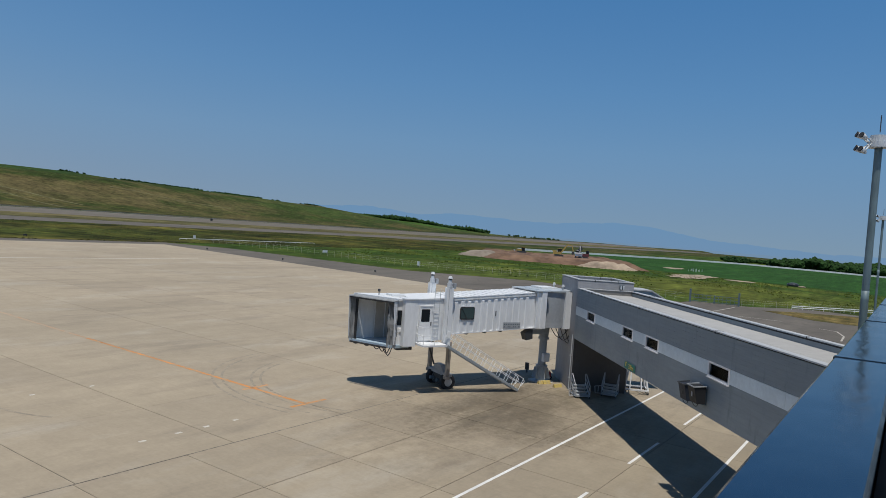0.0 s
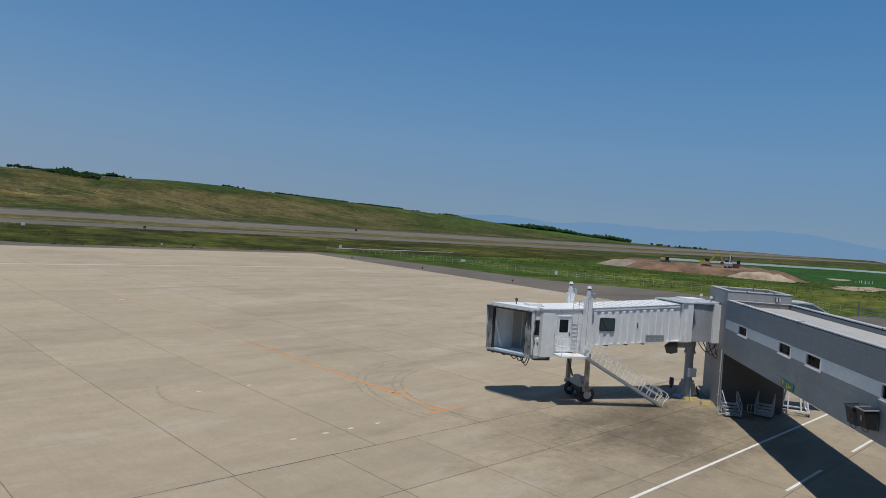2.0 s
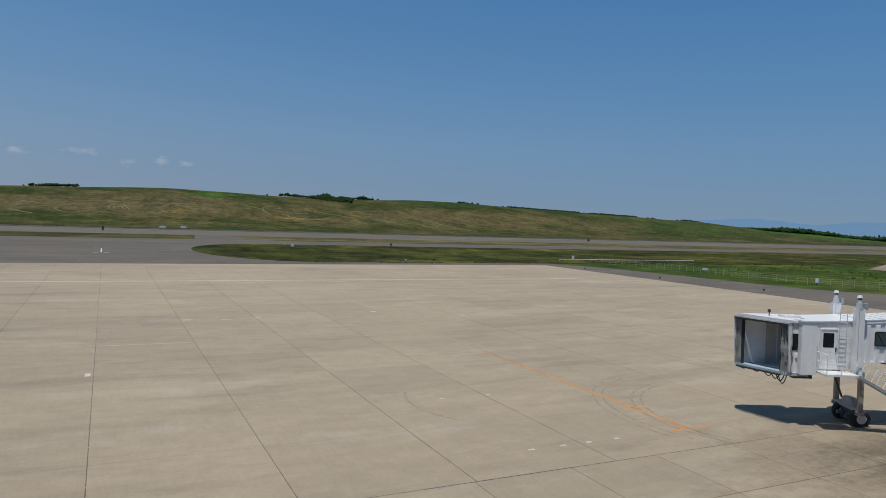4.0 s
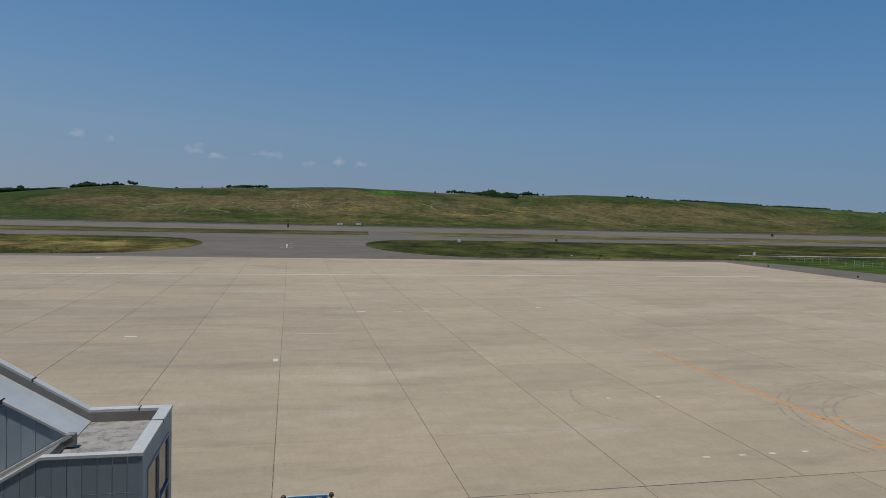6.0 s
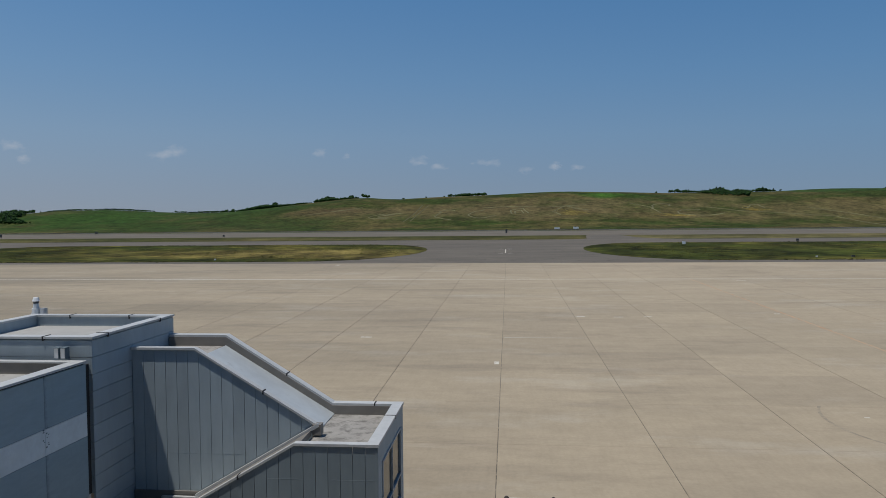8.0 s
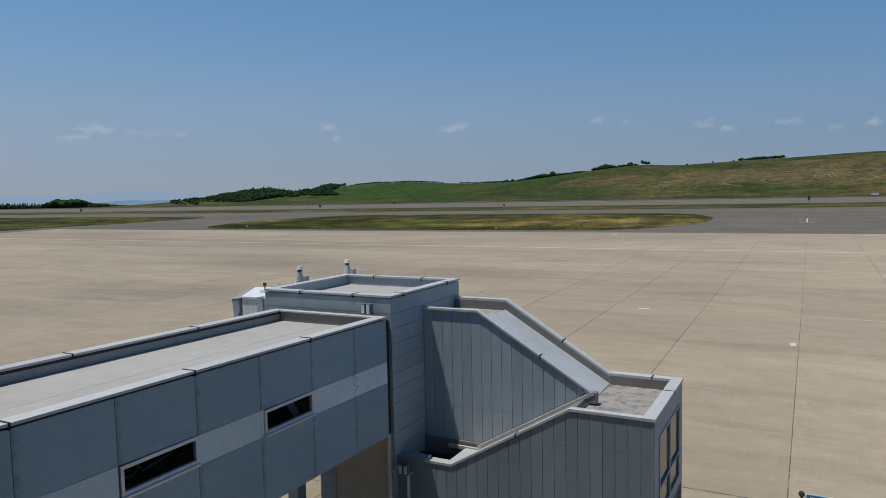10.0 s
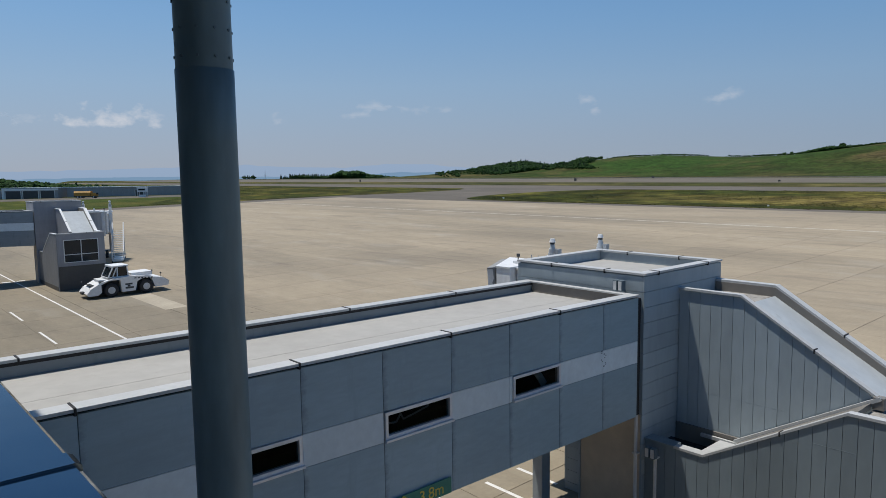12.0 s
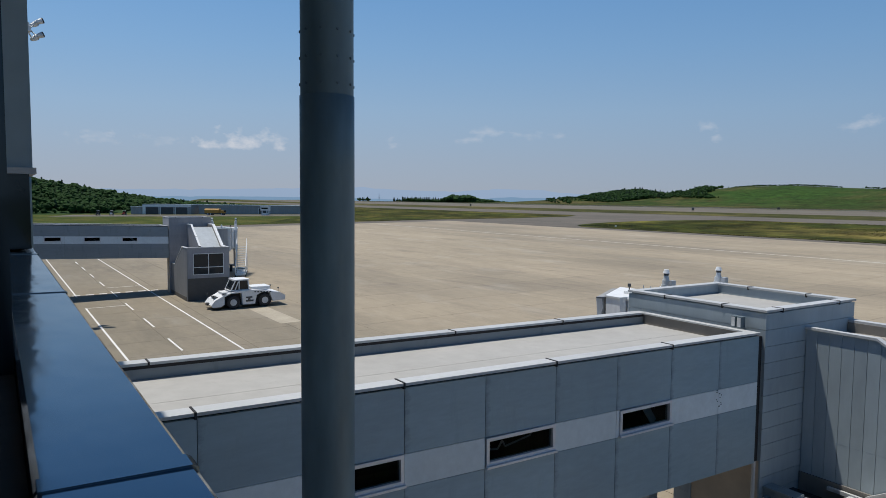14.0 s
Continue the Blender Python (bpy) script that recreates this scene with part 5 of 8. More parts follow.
for x0, x1 in ((-41.0, -35.0), (-35.0, -29.0), (-29.0, -23.0), (-23.0, -17.0), (-17.0, -10.5), (-10.5, -7.5), (-7.5, -4.5), (-4.5, -1.475), (-1.475, 1.5), (1.5, 4.5), (4.5, 7.5), (7.5, 10.5), (10.5, 16.5), (16.5, 22.5), (22.5, 28.5), (28.5, 34.5)):
    bm = bmesh.new()
    prism(bm, [(0.045, LZ - 0.30), (0.335, LZ - 0.30), (0.335, LZ - 0.012), (0.323, LZ), (0.057, LZ + 0.004), (0.045, LZ - 0.01)], "x", x0 + 0.012, x1 - 0.012)
    tagged(part("deck_coping", bm, LEDGE, None, "glossy blue-grey metal coping at the deck edge"), category="coping", kind="structure")
    bm = bmesh.new()
    prism(bm, [(0.043, LZ - 0.31), (0.337, LZ - 0.31), (0.337, LZ - 0.002), (0.325, LZ + 0.005), (0.05, LZ + 0.008)], "x", x1 - 0.035, x1 + 0.035)
    tagged(part("coping_cover_strip", bm, LEDGE, None, "raised cover strip between two copings"), category="coping", kind="structure")
boxes("wall_terminal", FACADE, None, (-200, 60, -0.6, 0.03, -0.3, LZ - 0.31))
tagged(bpy.data.objects["wall_terminal"], "pale metal front wall of the terminal", "wall", kind="structure")


# ---- floodlight masts ----
def light_mast(x, y, r, height, label, heads=3, big=1.0):
    top = thing("light_mast", pose(x, y, zg(x, y)), label, "light mast", "floodlight masts")
    z = 0.0
    joints = (0.0, height * 0.512, height)
    for k, (a, b) in enumerate(zip(joints, joints[1:])):
        bm = bmesh.new()
        rings = []
        for i in range(17):
            z, q = a + (b - a) * i / 16, r * (1.0 - 0.03 * k)
            rings.append([bm.verts.new((q * math.cos(2 * math.pi * j / 40), q * math.sin(2 * math.pi * j / 40), z)) for j in range(40)])
        for u, v in zip(rings, rings[1:]):
            for j in range(40):
                bm.faces.new((u[j], u[(j + 1) % 40], v[(j + 1) % 40], v[j]))
        bm.faces.new(rings[-1])
        part("pole_section", bm, MAST_GREY, top, "grey painted steel tube", True)
    bm = bmesh.new()
    rod(bm, (0, 0, 0), (0, 0, 0.012), 0.016, 6)
    bolt = mesh_of("bolt", bm, STEEL)
    for row in range(3):
        for q in range(10):
            a = 2 * math.pi * q / 10
            c = Vector((math.cos(a), math.sin(a), 0))
            k = new("bolt", bolt)
            k.parent = top
            k.matrix_local = Matrix.Translation(c * r * 0.965 + Vector((0, 0, joints[1] + 0.12 + 0.29 * row))) @ c.to_track_quat("Z", "Y").to_matrix().to_4x4()
    bm = bmesh.new()
    rod(bm, (0, 0, height), (0, 0, height + 0.35), 0.62, 20)
    rod(bm, (0, 0, height + 0.35), (0, 0, height + 0.75), 0.5, 20)
    part("head_ring", bm, GALVANISED, top, "pale lamp ring")
    bm = bmesh.new()
    rod(bm, (0, 0, height + 0.95), (0, 0, height + 2.0), 0.03, 6)
    part("lightning_rod", bm, DARK_STEEL, top)
    for q in range(heads):
        a = math.pi * (0.52 + 0.26 * q / max(1, heads - 1))
        for dz in (0.62 * big, -0.55 * big):
            d = Vector((math.cos(a), math.sin(a), 0))
            e = d * (0.6 + (0.42 + 0.12 * q) * big) + Vector((0, 0, height + 0.25 + dz - 0.1 * q))
            f = e + (d * 0.42 + Vector((0, 0, 0.2))) * big
            bm = bmesh.new()
            pipe_run(bm, [d * 0.5 + Vector((0, 0, height + 0.25)), d * 0.75 + Vector((0, 0, height + 0.25 + dz * 0.5)), e], 0.05)
            rod(bm, e - (d * 0.16 + Vector((0, 0, 0.07))) * big, e, 0.12 * big, 10, 0.19 * big)
            rod(bm, e, f, 0.19 * big, 12, 0.25 * big)
            lamp = part("floodlight", bm, GALVANISED, top, "round floodlight head", True)
            bm = bmesh.new()
            rod(bm, f + (f - e) * 0.01, f + (f - e) * 0.22, 0.245 * big, 12)
            part("lens", bm, RUBBER, lamp, "dark lens")
    return top


light_mast(-7.464, 3.217, 0.308, 24.0, "grey steel floodlight mast close to the deck")
light_mast(50.5, 2.4, 0.22, 18.1, "grey steel floodlight mast beside the terminal", 3, 0.72)
light_mast(-70.0, 2.55, 0.25, 24.95, "grey steel floodlight mast far along the terminal", 2)
light_mast(150, 5.4, 0.2, 18.6, "grey steel floodlight mast far along the road", 3, 0.72)

# ---- movable boarding bridges ----
def wheel(parent, x, y, z, r, w, axis=(0, 1, 0), name="wheel"):
    """Tyre with a rim and hub, turning about axis."""
    d = Vector(axis).normalized()
    c = Vector((x, y, z))
    bm = bmesh.new()
    for a, b, ra, rb in ((-0.5, -0.36, 0.86, 1.0), (-0.36, 0.36, 1.0, 1.0), (0.36, 0.5, 1.0, 0.86)):
        rod(bm, c + d * w * a, c + d * w * b, r * ra, 24, r * rb)
    tyre = part(name, bm, RUBBER, parent, "black rubber tyre", False)
    for s in (-1, 1):
        bm = bmesh.new()
        rod(bm, c + d * w * 0.45 * s, c + d * w * 0.515 * s, r * 0.58, 18, r * 0.5)
        rod(bm, c + d * w * 0.5 * s, c + d * w * 0.56 * s, r * 0.2, 10)
        part("rim", bm, GALVANISED, tyre, "pale steel rim")
    return tyre


def bellows(parent, name, corner, across, out, width, depth, za, zb, seed, label):
    """A crumpled fabric fold: corner is its foot, across and out are directions; folds run up and down with ragged creases."""
    bm = bmesh.new()
    rows, cols = 13, 7
    grid = []
    for side in (0, 1):
        lot = []
        for i in range(rows):
            line = []
            for j in range(cols):
                f, g = i / (rows - 1), j / (cols - 1)
                ripple = depth * ((j % 2) * 0.55 + 0.5 * noise.noise((f * 5 + seed, g * 3, seed)))
                p = corner + across * (width * g + 0.05 * noise.noise((f * 4, g * 2, seed + 7))) + out * (ripple - 0.04 * side)
                line.append(bm.verts.new((p.x, p.y, za + (zb - za) * f + 0.04 * noise.noise((f * 3, g * 5, seed)))))
            lot.append(line)
        grid.append(lot)
    for lot in grid:
        for i in range(rows - 1):
            for j in range(cols - 1):
                bm.faces.new((lot[i][j], lot[i][j + 1], lot[i + 1][j + 1], lot[i + 1][j]))
    ring = lambda g: [g[0][j] for j in range(cols)] + [g[i][-1] for i in range(1, rows)] + [g[-1][j] for j in range(cols - 2, -1, -1)] + [g[i][0] for i in range(rows - 2, 0, -1)]
    u, w = ring(grid[0]), ring(grid[1])
    for i in range(len(u)):
        k = (i + 1) % len(u)
        bm.faces.new((u[i], u[k], w[k], w[i]))
    bmesh.ops.recalc_face_normals(bm, faces=bm.faces)
    return part(name, bm, CANOPY, parent, label)


def rounded_plate(bm, x0, x1, z0, z1, y0, y1, r=0.1):
    pts = []
    for cx, cz, a in ((x1 - r, z0 + r, -90), (x1 - r, z1 - r, 0), (x0 + r, z1 - r, 90), (x0 + r, z0 + r, 180)):
        for k in range(4):
            t = radians(a + 30 * k)
            pts.append((cx + r * math.cos(t), cz + r * math.sin(t)))
    prism(bm, pts, "y", y0, y1)


def jet_bridge(m, ext, label, beacons=((-0.3, 1.2), (-0.9, -0.6))):
    """A movable passenger bridge: round rotunda on a column, ribbed tunnel, lifting frame on two wheels, stair and cabin.
    Local x runs out along the tunnel, local y to its service side; ext lengthens or shortens it."""
    top = thing("jet_bridge", m, label, "jet bridge", "jet bridges")
    E = ext
    # column and rotunda
    cx = 0.18
    bm = bmesh.new()
    rod(bm, (cx, 0, 0.14), (cx, 0, 0.3), 0.95, 24)
    part("column_base", bm, LINE_FAINT, top, "round pale concrete base")
    bm = bmesh.new()
    rod(bm, (cx, 0, 0.304), (cx, 0, 0.34), 0.8, 12)
    rod(bm, (cx, 0, 0.34), (cx, 0, 1.35), 0.38, 20)
    for k in range(6):
        t = math.pi * k / 3 + 0.3
        d = Vector((math.cos(t), math.sin(t), 0))
        bar(bm, Vector((cx, 0, 0.5)) + d * 0.55, Vector((cx, 0, 1.3)) + d * 0.36, 0.04, 0.3)
    rod(bm, (cx, 0, 1.35), (cx, 0, 1.5), 0.44, 20)
    rod(bm, (cx, 0, 1.5), (cx, 0, 3.6), 0.29, 24)
    rod(bm, (cx, 0, 3.45), (cx, 0, 3.6), 0.4, 20)
    rod(bm, (cx, 0, 3.6), (cx, 0, 4.5), 0.33, 24, 0.42)
    part("column", bm, JET_GREY, top, "grey steel column with a flared foot")
    boxes("column_arm", JET_GREY, top, (cx + 0.3, 2.4, 0.5, 0.75, 3.95, 4.3))
    boxes("control_box", WHITE, top, (0.0, 0.55, 0.42, 0.66, 1.85, 2.45), label="white control box")
    bm = bmesh.new()
    rod(bm, (cx, 0, 4.5), (cx, 0, 7.12), 1.62, 32)
    part("rotunda", bm, TUNNEL_GREY, top, "round grey rotunda wall")
    bm = bmesh.new()
    rod(bm, (cx, 0, 7.125), (cx, 0, 7.22), 1.74, 28)
    box(bm, 1.2, 2.35, -1.5, 1.76, 7.13, 7.2)
    part("rotunda_roof", bm, ROOF_SHEET, top, "flat pale rotunda roof")
    boxes("roof_hatch", WHITE, top, (-0.6, 0.9, -1.1, 0.2, 7.224, 7.34))
    for x0, x1 in ((1.5, 1.95),):
        for ya, yb in ((-1.74, -1.42), (1.42, 1.74)):
            boxes("portal_post", TUNNEL_WHITE, top, (x0, x1, ya, yb, 4.5, 7.12), label="white portal post")
    for ya, yb in ((-1.7, -1.42), (1.42, 1.66)):
        boxes("portal_panel", TUNNEL_WHITE, top, (1.954, 2.24, ya, yb, 4.5, 7.08))
    boxes("portal_sill", TUNNEL_WHITE, top, (1.5, 2.2, -1.4, 1.4, 4.4, 4.62))
    for ya, yb in ((-1.6, -1.3), (1.25, 1.72)):
        boxes("tower_jamb", TUNNEL_WHITE, top, (-0.78, -0.24, ya, yb, 4.45, 7.12), label="white jamb towards the tower")
    boxes("jamb_slot", DARK_STEEL, top, (-1.05, -0.79, 1.3, 1.45, 4.6, 6.9))
    for x, y in beacons:
        bm = bmesh.new()
        rod(bm, (x, y, 7.26), (x, y, 7.5), 0.06, 10)
        rod(bm, (x, y, 7.5), (x, y, 7.66), 0.12, 10, 0.06)
        part("roof_beacon", bm, GALVANISED, top)

    # the tunnel: ribbed sides, white roof
    def tz(x, hi):
        return (6.95 - 0.068 * (x - 2.9)) if hi else (4.42 - 0.055 * (x - 2.9))

    x0, x1, w = 2.0, 9.1 + E, 1.32
    bm = bmesh.new()
    prism(bm, [(x0, tz(x0, 0)), (x1, tz(x1, 0)), (x1, tz(x1, 1)), (x0, tz(x0, 1))], "y", -w, w)
    t1 = part("tunnel", bm, TUNNEL_WHITE, top, "white painted tunnel")
    bm = bmesh.new()
    prism(bm, [(x0, tz(x0, 1) + 0.004), (x1, tz(x1, 1) + 0.004), (x1, tz(x1, 1) + 0.05), (x0, tz(x0, 1) + 0.05)], "y", -w - 0.07, w + 0.07)
    part("tunnel_roof", bm, WHITE, t1, "white roof sheet")
    k = round((x1 - x0 - 0.7) / 0.52)
    for i in range(k + 1):
        x = x0 + 0.7 + (x1 - x0 - 0.7) * i / k
        bm = bmesh.new()
        bar(bm, (x, -w - 0.02, tz(x, 1) + 0.065), (x, w + 0.02, tz(x, 1) + 0.065), 0.05, 0.03)
        part("roof_seam", bm, WHITE, t1)
        if i == k:
            continue
        xr = x + 0.26
        for s in (-1, 1):
            lo, hi = tz(xr, 0) + 0.1, tz(xr, 1) - 0.3
            bm = bmesh.new()
            prism(bm, [(xr - 0.15, s * w), (xr - 0.11, s * (w + 0.055)), (xr + 0.11, s * (w + 0.055)), (xr + 0.15, s * w)], "z", lo, hi)
            bmesh.ops.transform(bm, matrix=Matrix.Identity(4), verts=bm.verts)
            # the rib's head slopes back into the wall
            q = [bm.verts.new(v) for v in ((xr - 0.15, s * w, hi), (xr - 0.11, s * (w + 0.055), hi), (xr + 0.11, s * (w + 0.055), hi), (xr + 0.15, s * w, hi), (xr - 0.1, s * w, hi + 0.14), (xr + 0.1, s * w, hi + 0.14))]
            for f in ((0, 1, 4), (1, 2, 5, 4), (2, 3, 5)):
                bm.faces.new([q[j] for j in f])
            bmesh.ops.recalc_face_normals(bm, faces=bm.faces)
            part("rib", bm, TUNNEL_WHITE, t1)
    for s in (-1, 1):
        for hi, r in ((0, 0.07), (1, 0.09)):
            bm = bmesh.new()
            dz = 0.05 if hi == 0 else -0.12
            bar(bm, (x0, s * (w + 0.03), tz(x0, hi) + dz), (x1, s * (w + 0.03), tz(x1, hi) + dz), 0.07, r)
            part("edge_rail", bm, TUNNEL_WHITE, t1)
    for x, z in ((5.6, 5.6),):
        boxes("latch", DARK_STEEL, t1, (x - 0.03, x + 0.03, w + 0.06, w + 0.09, z - 0.25, z + 0.1))
    a0, a1 = 7.35 + E, 8.49 + E
    bm = bmesh.new()
    rounded_plate(bm, a0, a1, 5.1, 5.95, w + 0.056, w + 0.1)
    wn_ = part("tunnel_window", bm, RUBBER, t1, "rounded dark tunnel window")
    bm = bmesh.new()
    rounded_plate(bm, a0 + 0.07, a1 - 0.07, 5.17, 5.88, w + 0.101, w + 0.107, 0.07)
    part("pane", bm, GREEN_PANE, wn_, "greenish glass pane")
    bm = bmesh.new()
    pipe_run(bm, [(a1 - 0.12, w + 0.112, 5.86), (a1 - 0.35, w + 0.112, 5.5), (a0 + 0.62, w + 0.112, 5.2)], 0.02)
    part("window_stay", bm, RUBBER, wn_)
    for dx in (0.2, 0.85):
        boxes("window_hinge", WHITE, wn_, (a0 + dx - 0.12, a0 + dx + 0.14, w + 0.056, w + 0.12, 5.954, 6.03))
    bm = bmesh.new()
    box(bm, 3.46, 4.9, w + 0.057, w + 0.075, 4.5, 4.9)
    lv = part("louvre", bm, TUNNEL_GREY, t1, "grey louvre plate")
    for i in range(9):
        boxes("louvre_slot", STEEL, lv, (3.52 + 0.155 * i, 3.6 + 0.155 * i, w + 0.076, w + 0.08, 4.72, 4.8))
        if i % 3 != 1:
            boxes("louvre_slot", STEEL, lv, (3.52 + 0.155 * i, 3.6 + 0.155 * i, w + 0.076, w + 0.08, 4.56, 4.63))
    for x in (4.8, 6.1 + E * 0.5, 7.6 + E):
        bm = bmesh.new()
        pipe_run(bm, [(x - 0.2, 0.9, tz(x, 0)), (x - 0.1, 0.9, tz(x, 0) - 0.14), (x + 0.15, 0.9, tz(x, 0) - 0.1), (x + 0.3, 0.9, tz(x, 0))], 0.035)
        part("underside_cable", bm, RUBBER, t1)

    # cabin-side section with its service door
    x0, x1 = 9.104 + E, 11.95 + E
    bm = bmesh.new()
    prism(bm, [(x0, 3.82), (x1, 3.5), (x1, 6.36), (x0, 6.5)], "y", -1.45, 1.36)
    t2 = part("cabin_section", bm, TUNNEL_WHITE, top, "white section before the cabin")
    bm = bmesh.new()
    prism(bm, [(x0 + 0.01, 6.505), (x1, 6.365), (x1, 6.43), (x0 + 0.01, 6.57)], "y", -1.52, 1.44)
    part("section_roof", bm, WHITE, t2)
    d = boxes("service_door", TUNNEL_WHITE, t2, (10.62 + E, 11.52 + E, 1.364, 1.41, 3.72, 5.95), label="white service door with a dark pane")
    for a in ((10.55 + E, 10.616 + E, 3.7, 6.02), (11.524 + E, 11.59 + E, 3.7, 6.02), (10.62 + E, 11.52 + E, 5.954, 6.02)):
        boxes("door_frame", WHITE, d, (a[0], a[1], 1.364, 1.44, a[2], a[3]))
    bm = bmesh.new()
    rounded_plate(bm, 10.8 + E, 11.42 + E, 4.95, 5.78, 1.411, 1.417, 0.05)
    part("door_pane", bm, DARK_GLASS, d)
    boxes("door_handle", DARK_STEEL, d, (10.67 + E, 10.72 + E, 1.411, 1.46, 4.7, 4.95))
    # cabin: its mouth is turned towards the service side
    ux, uy = Vector((0.5, -0.866, 0)), Vector((0.866, 0.5, 0))
    mouth = lambda v, k=0.0: Vector((13.25 + E, 1.3, 0)) + ux * v + uy * k
    zb, zt_ = 3.4, 6.3

    def wall(name, p, q, za, zb_, thick, mat, label="", parent=None):
        bm = bmesh.new()
        dd = (q - p).normalized()
        nn = Vector((-dd.y, dd.x, 0)) * thick
        prism(bm, [(v.x, v.y) for v in (p, q, q + nn, p + nn)], "z", za, zb_)
        return part(name, bm, mat, parent or top, label)

    m0, m1 = mouth(0.0), mouth(3.35)
    b0, b1 = Vector((12.2 + E, 1.42, 0)), Vector((12.3 + E, -1.72, 0))
    side = wall("cabin_side", b0, m0, zb, zt_, -0.1, TUNNEL_WHITE, "white cabin side")
    wall("cabin_side", b1, m1, zb, zt_, 0.1, TUNNEL_WHITE)
    back = wall("cabin_back", b0, b1, zb, zt_, -0.12, TUNNEL_WHITE, "pale inner wall")
    bm = bmesh.new()
    prism(bm, [(p.x, p.y) for p in (b0 + Vector((0, 0.1, 0)), mouth(-0.1, 0.05), mouth(3.4, 0.05), b1 - Vector((0, 0.1, 0)))], "z", zt_ + 0.004, zt_ + 0.14)
    part("cabin_roof", bm, WHITE, top, "white cabin roof")
    bm = bmesh.new()
    prism(bm, [(p.x, p.y) for p in (b0, mouth(0, 0.3), mouth(3.35, 0.3), b1)], "z", zb - 0.15, zb + 0.04)
    part("cabin_floor", bm, BLUE_CABIN, top, "blue cabin floor")
    boxes("turning_panel", TUNNEL_WHITE, top, (11.98 + E, 12.85 + E, 1.43, 1.85, 3.42, 6.42), label="white panel at the cabin joint")
    boxes("turning_cap", WHITE, top, (11.93 + E, 12.9 + E, 1.0, 1.9, 6.424, 6.5))
    e = (m0 - b0).normalized()
    nn = Vector((-e.y, e.x, 0))
    wp, wq = m0 - e * 0.5, m0 - e * 0.12
    bm = bmesh.new()
    prism(bm, [(p.x, p.y) for p in (wp + nn * 0.004, wq + nn * 0.004, wq + nn * 0.03, wp + nn * 0.03)], "z", 4.72, 5.68)
    part("side_window", bm, DARK_GLASS, side, "dark cabin side window")
    bm = bmesh.new()
    prism(bm, [(p.x, p.y) for p in (wp + nn * 0.004, wp + e * 0.2 + nn * 0.004, wp + e * 0.2 + nn * 0.06, wp + nn * 0.06)], "z", 4.28, 4.5)
    part("notice_plate", bm, WHITE, side)
    # folding door leaves and posts inside
    bd = (b1 - b0).normalized()
    for f0, f1, mat, nm in ((0.3, 0.56, LEAF_BEIGE, "door_leaf"), (0.565, 0.745, LEAF_BEIGE, "door_leaf"), (0.75, 0.78, WHITE, "door_post"), (0.79, 0.97, LEAF_GREY, "door_leaf")):
        p, q = b0 + (b1 - b0) * f0 + Vector((0.13, 0, 0)), b0 + (b1 - b0) * f1 + Vector((0.13, 0, 0))
        wall(nm, p, q, zb + 0.044, zb + 2.4, -0.05, mat, parent=back)
    sd = m1 - b1
    off = Vector((-sd.y, sd.x, 0)).normalized() * 0.104
    for f0, f1, mat, nm in ((0.02, 0.4, LEAF_BEIGE, "door_leaf"), (0.41, 0.45, WHITE, "door_post"), (0.13, 0.15, WHITE, "door_post")):
        wall(nm, b1 + sd * f0 + off * (1.35 if nm == "door_post" else 1), b1 + sd * f1 + off * (1.35 if nm == "door_post" else 1), zb + 0.044, zb + 2.5, 0.03, mat, parent=back)
    # fabric canopy round the mouth: black frame, crumpled folds at the sides, a sloping hood
    bm = bmesh.new()
    for v, q in ((0.36, 0), (2.98, 0)):
        p = mouth(v, 0.16)
        bar(bm, (p.x, p.y, zb + 0.05), (p.x, p.y, zt_ - 0.02), 0.14, 0.14)
    p, q = mouth(0.3, 0.16), mouth(3.04, 0.16)
    bar(bm, (p.x, p.y, zt_ - 0.12), (q.x, q.y, zt_ - 0.12), 0.12, 0.12)
    p, q = mouth(-0.2, 0.48), mouth(3.38, 0.48)
    bar(bm, (p.x, p.y, zt_ - 0.1), (q.x, q.y, zt_ - 0.1), 0.06, 0.1)
    part("canopy_frame", bm, RUBBER, top, "black canopy frame")
    bellows(top, "canopy_fold", mouth(-0.26, 0.16), ux, uy, 0.62, 0.44, zb - 0.1, zt_ - 0.02, 3.0, "crumpled grey canopy fold")
    bellows(top, "canopy_fold", mouth(3.06, 0.16), ux, uy, 0.38, 0.3, zb + 0.02, zt_ - 0.05, 9.0, "crumpled grey canopy fold")
    for v, z in ((-0.24, zb + 0.1), (3.4, zb + 0.2)):
        bm = bmesh.new()
        p, q = mouth(v, 0.15), mouth(v, 0.5)
        prism(bm, [(p.x, p.y), (q.x, q.y), (q.x + 0.02, q.y - 0.035), (p.x + 0.02, p.y - 0.035)], "z", z, zt_ + 0.02)
        for vt in bm.verts:
            if vt.co.z < 4.5:
                vt.co.xy = vt.co.xy.lerp((p.x, p.y), 0.5)
        part("canopy_cheek", bm, TUNNEL_WHITE, top, "pale outer canopy cheek")
    bm = bmesh.new()
    lot = []
    for v in (-0.26, 3.42):
        for k, z in ((0.1, zt_ + 0.06), (0.5, zt_ + 0.02), (0.52, zt_ - 0.04), (0.1, zt_ - 0.04)):
            p = mouth(v, k)
            lot.append(bm.verts.new((p.x, p.y, z)))
    for f in ((0, 1, 5, 4), (1, 2, 6, 5), (2, 3, 7, 6), (3, 0, 4, 7), (0, 3, 2, 1), (4, 5, 6, 7)):
        bm.faces.new([lot[j] for j in f])
    bmesh.ops.recalc_face_normals(bm, faces=bm.faces)
    part("canopy_hood", bm, CANOPY, top, "pale grey canopy hood")
    bm = bmesh.new()
    p, q = mouth(0.2, 0.5), mouth(3.1, 0.5)
